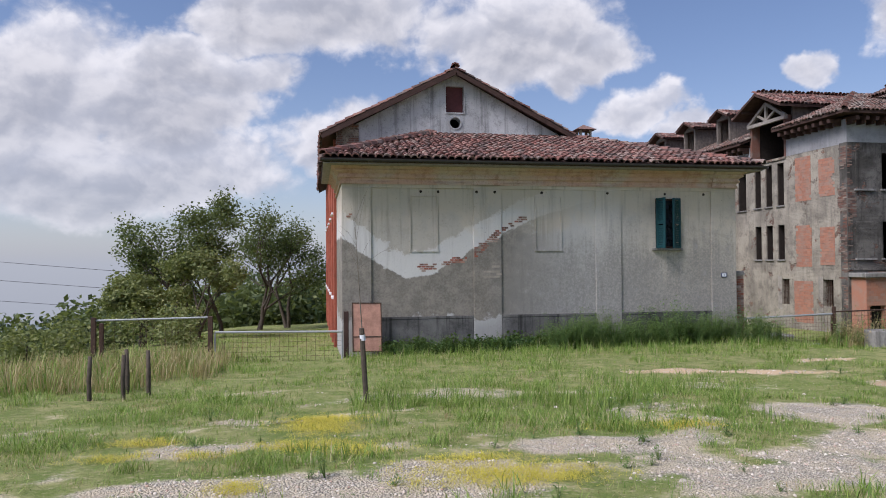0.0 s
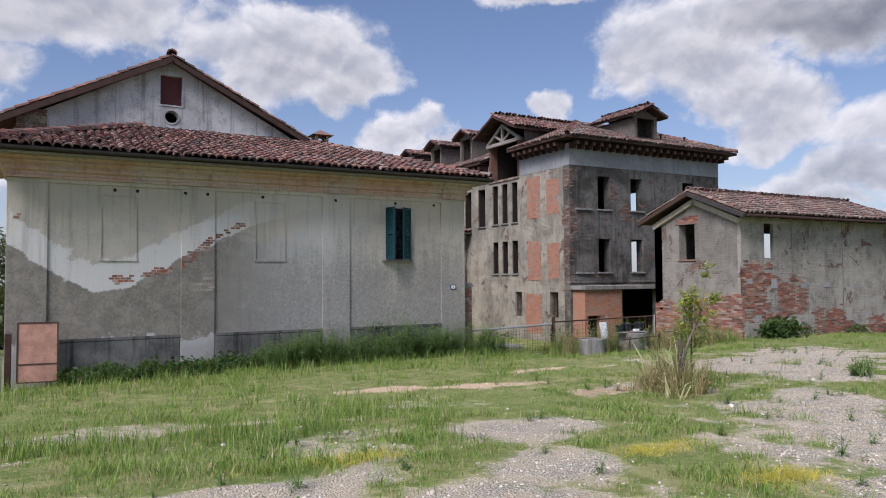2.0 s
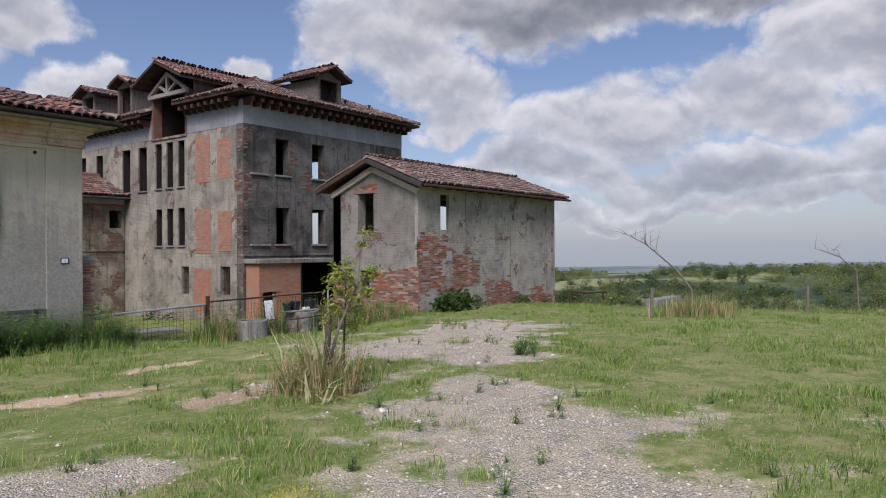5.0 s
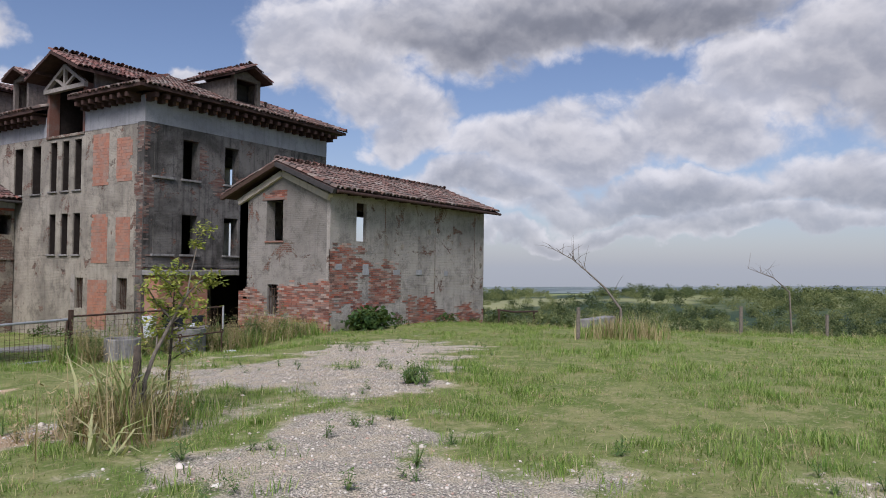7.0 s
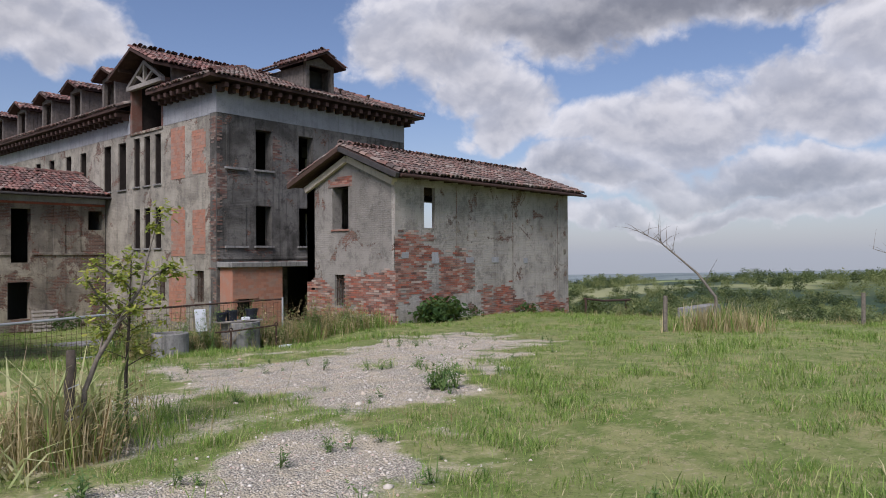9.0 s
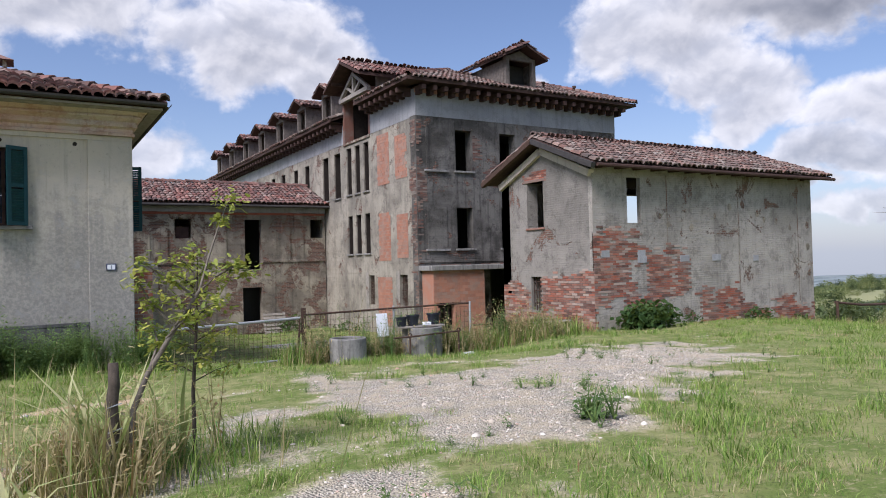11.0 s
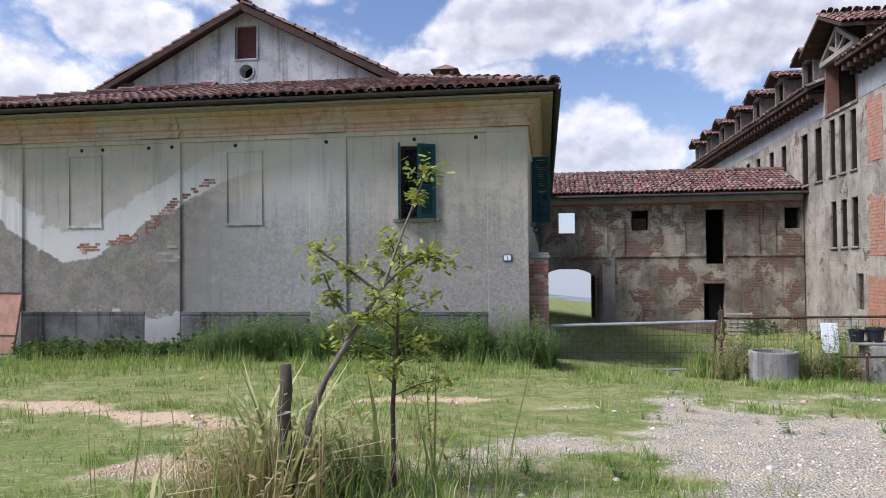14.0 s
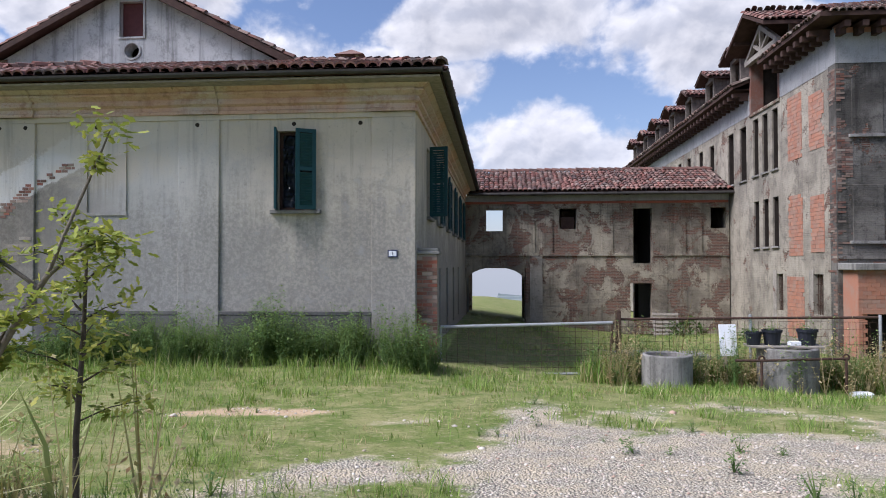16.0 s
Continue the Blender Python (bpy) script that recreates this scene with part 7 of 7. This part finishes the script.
def yard_gate():
    g = thing("yard_gate", (16.2, 22.6, ground_z(16.2, 22.6)), "closed wire-mesh gate with a galvanised frame", "gate")
    A, B = Vector((14.55, 22.6, 0)), Vector((17.95, 22.6, 0))
    part("top_rail", pipe([(14.55, 22.6, -0.46), (17.95, 22.6, -0.36)], 0.032), STEEL, g, "pale galvanised tube")
    part("bottom_rail", pipe([(14.55, 22.6, -1.42), (17.7, 22.6, -1.36)], 0.024), STEEL, g)
    part("stile", pipe([(14.55, 22.6, -1.42), (14.55, 22.6, -0.46)], 0.024), STEEL, g)
    part("stile", pipe([(17.9, 22.6, -1.36), (17.95, 22.6, -0.36)], 0.024), RUST, g)
    mesh_panel(g, (14.55, 22.61, -1.4), (17.9, 22.61, -1.36), 0.0, 0.95, 0.11)
    p = thing("gate_post", (18.07, 22.65, -1.5), "rusty iron gate post", "post")
    part("post", boxed(18.02, 18.12, 22.6, 22.7, -1.8, -0.12, bevel=0.008), RUST, p)
    part("latch", boxed(17.95, 18.02, 22.58, 22.62, -0.75, -0.65), RUST, p)
    f = thing("mesh_fence", (20.6, 22.7, -1.5), "sagging wire fence with a rusty top rail", "fence")
    part("top_rail", pipe([(18.1, 22.7, -0.3), (20.6, 22.75, -0.27), (23.1, 22.8, -0.25)], 0.026), RUST, f, "rusty tube rail")
    for x in (20.65, 23.1):
        part("post", pipe([(x, 22.78, ground_z(x, 22.7) - 0.2), (x, 22.78, -0.2)], 0.03), STEEL, f)
    mesh_panel(f, (18.15, 22.72, -1.55), (23.05, 22.8, -1.6), 0.1, 1.25, 0.13)
    f2 = thing("yard_rail", (24.8, 22.9, -1.7), "dark iron rail beside the barn", "fence")
    part("top_rail", pipe([(23.1, 22.8, -0.9), (26.6, 23.6, -1.0)], 0.025), RUST, f2)
    part("post", pipe([(24.8, 23.2, ground_z(24.8, 23.2) - 0.2), (24.8, 23.2, -0.9)], 0.025), RUST, f2)
    part("post", pipe([(26.5, 23.58, ground_z(26.5, 23.6) - 0.2), (26.5, 23.58, -0.95)], 0.025), RUST, f2)


def field_gate():
    g = thing("field_gate", (-0.3, 21.3, -1.4), "closed wire-mesh field gate with a tubular frame", "gate")
    part("top_rail", pipe([(-2.0, 21.3, -0.38), (1.42, 21.3, -0.44)], 0.03), STEEL, g)
    part("bottom_rail", pipe([(-2.0, 21.3, -1.32), (1.42, 21.3, -1.36)], 0.022), STEEL, g)
    for x in (-2.0, 1.42):
        part("stile", pipe([(x, 21.3, -1.36), (x, 21.3, -0.4)], 0.024), STEEL, g)
    mesh_panel(g, (-2.0, 21.31, -1.34), (1.42, 21.31, -1.36), 0.0, 0.93, 0.12)
    p = thing("gate_post", (-2.12, 21.3, -1.4), "dark square steel gate post", "post")
    part("post", boxed(-2.18, -2.06, 21.24, 21.36, -1.8, 0.06, bevel=0.008), RUST, p)
    f = thing("slope_fence", (-3.6, 21.3, -1.5), "wire fence with a steel top rail", "fence")
    part("top_rail", pipe([(-5.08, 21.3, 0.0), (-2.15, 21.3, 0.03)], 0.026), STEEL, f)
    part("post", boxed(-5.14, -5.02, 21.25, 21.35, ground_z(-5, 21.3) - 0.3, 0.08, bevel=0.006), RUST, f)
    part("post", boxed(-5.03, -4.93, 21.6, 21.7, ground_z(-5, 21.6) - 0.3, -0.1, bevel=0.006), RUST, f)
    mesh_panel(f, (-5.05, 21.31, -1.6), (-2.15, 21.31, -1.5), 0.2, 1.5, 0.16, 0.004)


def old_posts():
    for x, y, h in ((-3.06, 14.0, 0.75), (-2.54, 14.05, 0.76), (-2.68, 14.9, 0.8), (-2.25, 14.6, 0.8)):
        z = ground_z(x, y)
        p = thing("fence_post", (x, y, z), "blackened old wooden fence post", "post", "old posts on the slope")
        bm = bmesh.new()
        rr = random.Random(int(x * 100))
        limb_v = ([], [])
        limb(limb_v, [Vector((x, y, z - 0.2)), Vector((x + rr.gauss(0, 0.01), y, z + h * 0.5)), Vector((x + rr.gauss(0, 0.015), y, z + h))], [0.04, 0.038, 0.034], 8)
        bm.free()
        n = len(limb_v[0])
        top = list(range(n - 8, n))
        faces = limb_v[1] + [(top[0], top[k], top[k + 1]) for k in range(1, 7)]
        fast_mesh("shaft", np.array(limb_v[0]), np.array(faces), BARK, p, kind="")
    x, y = 1.42, 12.3
    z = ground_z(x, y)
    p = thing("fence_post", (x, y, z), "leaning dark post wrapped with white tape", "post")
    part("shaft", bars(((x + 0.05, y, z - 0.2), (x - 0.03, y, 0.46), 0.085), sides=8), BARK, p)
    part("tape", bars(((x - 0.012, y, 0.27), (x - 0.02, y, 0.36), 0.094), sides=8), WHITE, p, "white tape")
    x, y = 12.63, 11.84
    z = ground_z(x, y)
    p = thing("fence_post", (x, y, z), "split weathered wooden stake in dry grass", "post")
    v = ([], [])
    rr = random.Random(5)
    limb(v, [Vector((x + rr.gauss(0, 0.006), y, z - 0.2 + 1.2 * k / 7)) for k in range(8)], [0.048, 0.05, 0.047, 0.05, 0.046, 0.048, 0.045, 0.04], 9)
    n = len(v[0])
    faces = v[1] + [(n - 9, n - 9 + k, n - 8 + k) for k in range(1, 8)]
    fast_mesh("shaft", np.array(v[0]), np.array(faces), BARK, p, kind="")
    for q in (0.15, 0.25, 0.45):
        part("wire", bars(((x - 0.05, y - 0.05, z + q + 0.2), (x + 0.055, y - 0.05, z + q + 0.23), 0.008)), STEEL, p, "twist of bare wire")
    for x, y in ((34.3, 9.3), (39.0, 7.0), (28.8, 13.1)):
        z = ground_z(x, y)
        p = thing("fence_post", (x, y, z), "grey weathered post in the field", "post")
        part("shaft", bars(((x, y, z - 0.2), (x + 0.03, y, z + 1.0), 0.12), sides=7), BARK_GREY, p)


def sheet_panel():
    p = thing("metal_sheet", (2.1, 21.7, -1.0), "pinkish rusty sheet leaning against the villa corner", "sheet")
    m = Matrix.Translation((1.72, 21.45, -1.05)) @ Matrix.Rotation(radians(-12), 4, "X") @ Matrix.Rotation(radians(6), 4, "Z")
    part("sheet", boxed(0, 0.86, 0, 0.02, 0, 1.42, bevel=0.006, m=m), PINK, p)
    bm = bmesh.new()
    for q in ((0, 0.86, 0, 0.03), (0, 0.86, 1.39, 1.42), (0, 0.03, 0.03, 1.39), (0.83, 0.86, 0.03, 1.39), (0.03, 0.83, 0.42, 0.45)):
        box(bm, q[0], q[1], -0.012, 0.0, q[2], q[3], m=m)
    part("frame", bm, RUST, p, "rust-brown edge strips")
    q = thing("board", (1.55, 21.7, -1.1), "dark weathered board leaning on the wall", "board")
    part("plank", boxed(1.48, 1.62, 21.55, 21.62, -1.3, 0.1, bevel=0.01), TIMBER, q)


def concrete_ring(x, y, r, z0, z1, label):
    t = thing("concrete_ring", (x, y, z0), label, "concrete pipe", "concrete rings beside the fence")
    bm = bmesh.new()
    n = 28
    rows = [(r, z0 - 0.1), (r, z1 - 0.02), (r - 0.015, z1), (r - 0.07, z1), (r - 0.08, z1 - 0.02), (r - 0.08, z1 - 0.16)]
    rings = [[bm.verts.new((x + q * math.cos(2 * math.pi * k / n), y + q * math.sin(2 * math.pi * k / n), z)) for k in range(n)] for q, z in rows]
    for a, b in zip(rings[:-1], rings[1:]):
        for k in range(n):
            bm.faces.new((a[k], a[(k + 1) % n], b[(k + 1) % n], b[k]))
    bmesh.ops.recalc_face_normals(bm, faces=bm.faces)
    part("ring", bm, CONCRETE, t)
    bm = bmesh.new()
    bm.faces.new([bm.verts.new((x + (r - 0.08) * math.cos(2 * math.pi * k / n), y + (r - 0.08) * math.sin(2 * math.pi * k / n), z1 - 0.1)) for k in range(n)])
    part("soil", bm, SOIL, t, "dry soil filling")
    return t


def plant_table():
    x0, x1, y0, y1, z = 20.25, 21.5, 21.5, 22.0, -0.68
    ring = concrete_ring(20.95, 21.75, 0.52, ground_z(20.9, 21.7), -0.72, "grey concrete ring carrying a board with pots")
    t = thing("plant_board", (20.9, 21.75, z), "pale boards laid over the concrete ring", "board")
    for k in range(3):
        part("plank", boxed(x0, x1 + 0.03 * k, y0 + 0.17 * k, y0 + 0.15 + 0.17 * k, z - 0.04, z, bevel=0.006), TIMBER_GREY, t)
    rng = random.Random(7)
    for k, (x, s) in enumerate(((20.35, 1.0), (20.68, 1.15), (21.3, 1.2))):
        p = thing("plant_pot", (x, 21.75, z), "dark blue-black plastic pot of withered plants", "plant pot", "pots on the board")
        bm = bmesh.new()
        n = 16
        rows = [(0.11 * s, z), (0.14 * s, z + 0.2 * s), (0.155 * s, z + 0.2 * s), (0.155 * s, z + 0.24 * s), (0.135 * s, z + 0.24 * s), (0.13 * s, z + 0.18 * s)]
        rings = [[bm.verts.new((x + q * math.cos(2 * math.pi * j / n), 21.75 + q * math.sin(2 * math.pi * j / n), h)) for j in range(n)] for q, h in rows]
        for a, b in zip(rings[:-1], rings[1:]):
            for j in range(n):
                bm.faces.new((a[j], a[(j + 1) % n], b[(j + 1) % n], b[j]))
        bm.faces.new(rings[-1])
        bm.faces.new(rings[0][::-1])
        part("pot", bm, POT, p)
        tv, tf = stemmed(0.32 * s, 60, 0.06, rng, 0.6)
        fast_mesh("plant", tv + np.array((x, 21.75, z + 0.18)), tf, WEED, p, "thin green sprigs", kind="")
    c = thing("white_tub", (21.0, 21.6, z), "small white plastic tub on the board", "tub")
    part("tub", boxed(20.92, 21.12, 21.55, 21.7, z, z + 0.08, bevel=0.012), WHITE, c)
    b = thing("white_board", (20.05, 22.1, -1.4), "white board leaning on the fence", "board")
    m = Matrix.Translation((19.9, 22.2, -0.95)) @ Matrix.Rotation(radians(-10), 4, "X")
    part("panel", boxed(0, 0.32, 0, 0.025, 0, 0.6, bevel=0.005, m=m), WHITE, b)
    part("leg", boxed(0.05, 0.12, 0.0, 0.03, -0.62, 0.0, bevel=0.004, m=m), TIMBER_GREY, b)
    bar = thing("pipe_barrier", (21.1, 21.3, -1.4), "low rusty pipe barrier", "barrier")
    y = 21.2
    part("rail", pipe([(19.85, y, -0.9), (20.35, y, -0.9), (21.75, y, -0.85)], 0.022), RUST, bar)
    for x, top in ((20.3, -0.9), (21.72, -0.86)):
        part("leg", pipe([(x, y, ground_z(x, y) - 0.1), (x, y, top)], 0.024), RUST, bar)
        bm = bmesh.new()
        for k in range(10):
            a, c2 = 2 * math.pi * k / 10, 2 * math.pi * (k + 1) / 10
            beam(bm, (x + 0.05 * math.cos(a), y, top + 0.03 + 0.05 * math.sin(a)), (x + 0.05 * math.cos(c2), y, top + 0.03 + 0.05 * math.sin(c2)), 0.025)
        part("eye", bm, RUST, bar)
    s = thing("stone_block", (21.9, 21.0, -1.4), "white stone lying in the grass", "stone")
    part("block", boxed(21.7, 22.05, 20.9, 21.1, ground_z(21.9, 21) - 0.02, ground_z(21.9, 21) + 0.1, bevel=0.03), WHITE, s)


def yard_things():
    p = thing("pallet", (23.3, 42.4, ground_z(23.3, 42.4)), "wooden pallet leaning on the wall", "pallet")
    m = Matrix.Translation((22.9, 42.2, ground_z(23.3, 42.4))) @ Matrix.Rotation(radians(-18), 4, "X")
    for k in range(6):
        part("slat", boxed(0, 1.2, 0, 0.03, 0.05 + 0.19 * k, 0.16 + 0.19 * k, bevel=0.004, m=m), TIMBER_GREY, p)
    for x in (0.02, 0.55, 1.08):
        part("bearer", boxed(x, x + 0.1, 0.032, 0.12, 0, 1.15, m=m), TIMBER_GREY, p)
    s = thing("stone_slab", (20.6, 30.5, ground_z(20.6, 30.5)), "pale slab lying in the yard", "slab")
    part("slab", boxed(19.0, 22.0, 30.0, 31.2, ground_z(20.6, 30.5) - 0.05, ground_z(20.6, 30.5) + 0.12, bevel=0.03), CONCRETE, s)
    b = thing("bench", (26.2, 22.6, -1.4), "rusty low bench by the barn wall", "bench")
    part("seat", boxed(25.3, 26.8, 22.6, 22.95, -1.02, -0.97, bevel=0.01), TIMBER_GREY, b)
    for x in (25.35, 26.7):
        part("leg", boxed(x, x + 0.06, 22.65, 22.9, ground_z(x, 22.7) - 0.05, -1.02), RUST, b)
    r = thing("field_rail", (41, 20.6, -1.5), "drooping rusty rail on short posts", "rail")
    part("rail", pipe([(38.4, 21.1, -0.95), (40.0, 21.0, -1.12), (42.5, 20.9, -1.2)], 0.05, 8), RUST, r)
    for x in (38.45, 42.4):
        part("post", pipe([(x, 21.05, ground_z(x, 21) - 0.3), (x, 21.05, -0.9 if x < 40 else -1.15)], 0.05, 8), RUST, r)
    d = thing("barrel", (42.9, 20.2, ground_z(42.9, 20.2)), "blue-green steel barrel at the field edge", "barrel")
    z = ground_z(42.9, 20.2)
    bm = bmesh.new()
    n = 18
    rows = [(0.0, z), (0.29, z), (0.29, z + 0.3), (0.305, z + 0.31), (0.29, z + 0.33), (0.29, z + 0.6), (0.305, z + 0.61), (0.29, z + 0.63), (0.29, z + 0.88), (0.3, z + 0.9), (0.27, z + 0.9), (0.26, z + 0.87), (0.0, z + 0.87)]
    rings = [[bm.verts.new((42.9 + max(q, 0.001) * math.cos(2 * math.pi * k / n), 20.2 + max(q, 0.001) * math.sin(2 * math.pi * k / n), h)) for k in range(n)] for q, h in rows]
    for a, c in zip(rings[:-1], rings[1:]):
        for k in range(n):
            bm.faces.new((a[k], a[(k + 1) % n], c[(k + 1) % n], c[k]))
    bmesh.ops.recalc_face_normals(bm, faces=bm.faces)
    part("drum", bm, TEAL, d)
    c = thing("crate", (43.7, 20.0, ground_z(43.7, 20)), "black box beside the barrel", "crate")
    part("box", boxed(43.3, 44.2, 19.8, 20.4, ground_z(43.7, 20) - 0.1, ground_z(43.7, 20) + 0.7, bevel=0.02), POT, c)
    w = thing("low_wall", (51, 20.6, -3), "pale low roof slab beyond the field edge", "wall")
    part("slab", boxed(48.5, 53.0, 20.2, 21.0, -4.8, -1.95, bevel=0.04), CONCRETE, w)


def cables():
    for drop in (0.0, 1.0, 2.1):
        c = thing("power_cable", (-30, 40, 3), "thin dark overhead cable sagging to the trees", "cable", "overhead cables")
        pts = [Vector((-70 + 63 * k / 16, 38 + 6 * k / 16, 8.2 - drop - 7.4 * (k / 16) ** 0.8)) for k in range(17)]
        part("wire", pipe(pts, 0.012, 5), POT, c)


POT = plain("black_plastic", (0.018, 0.02, 0.028), 0.5, vary=0.2)
TEAL = plain("teal_paint", (0.03, 0.10, 0.14), 0.5, vary=0.3)
yard_gate()
field_gate()
old_posts()
sheet_panel()
concrete_ring(18.72, 21.4, 0.44, ground_z(18.7, 21.4), -0.82, "grey concrete ring streaked with dirt")
plant_table()
yard_things()
cables()


# ---- single tiles and bricks ----
for name, shape, faces, mat, parent, places in LATE:
    mesh = bpy.data.meshes.new(name)
    mesh.from_pydata([tuple(v) for v in shape], [], faces)
    mesh.materials.append(mat)
    at = base_of(parent)
    for m in places:
        ob = new(name, mesh)
        ob.parent = parent
        ob.matrix_basis = Matrix.Translation(-at) @ m
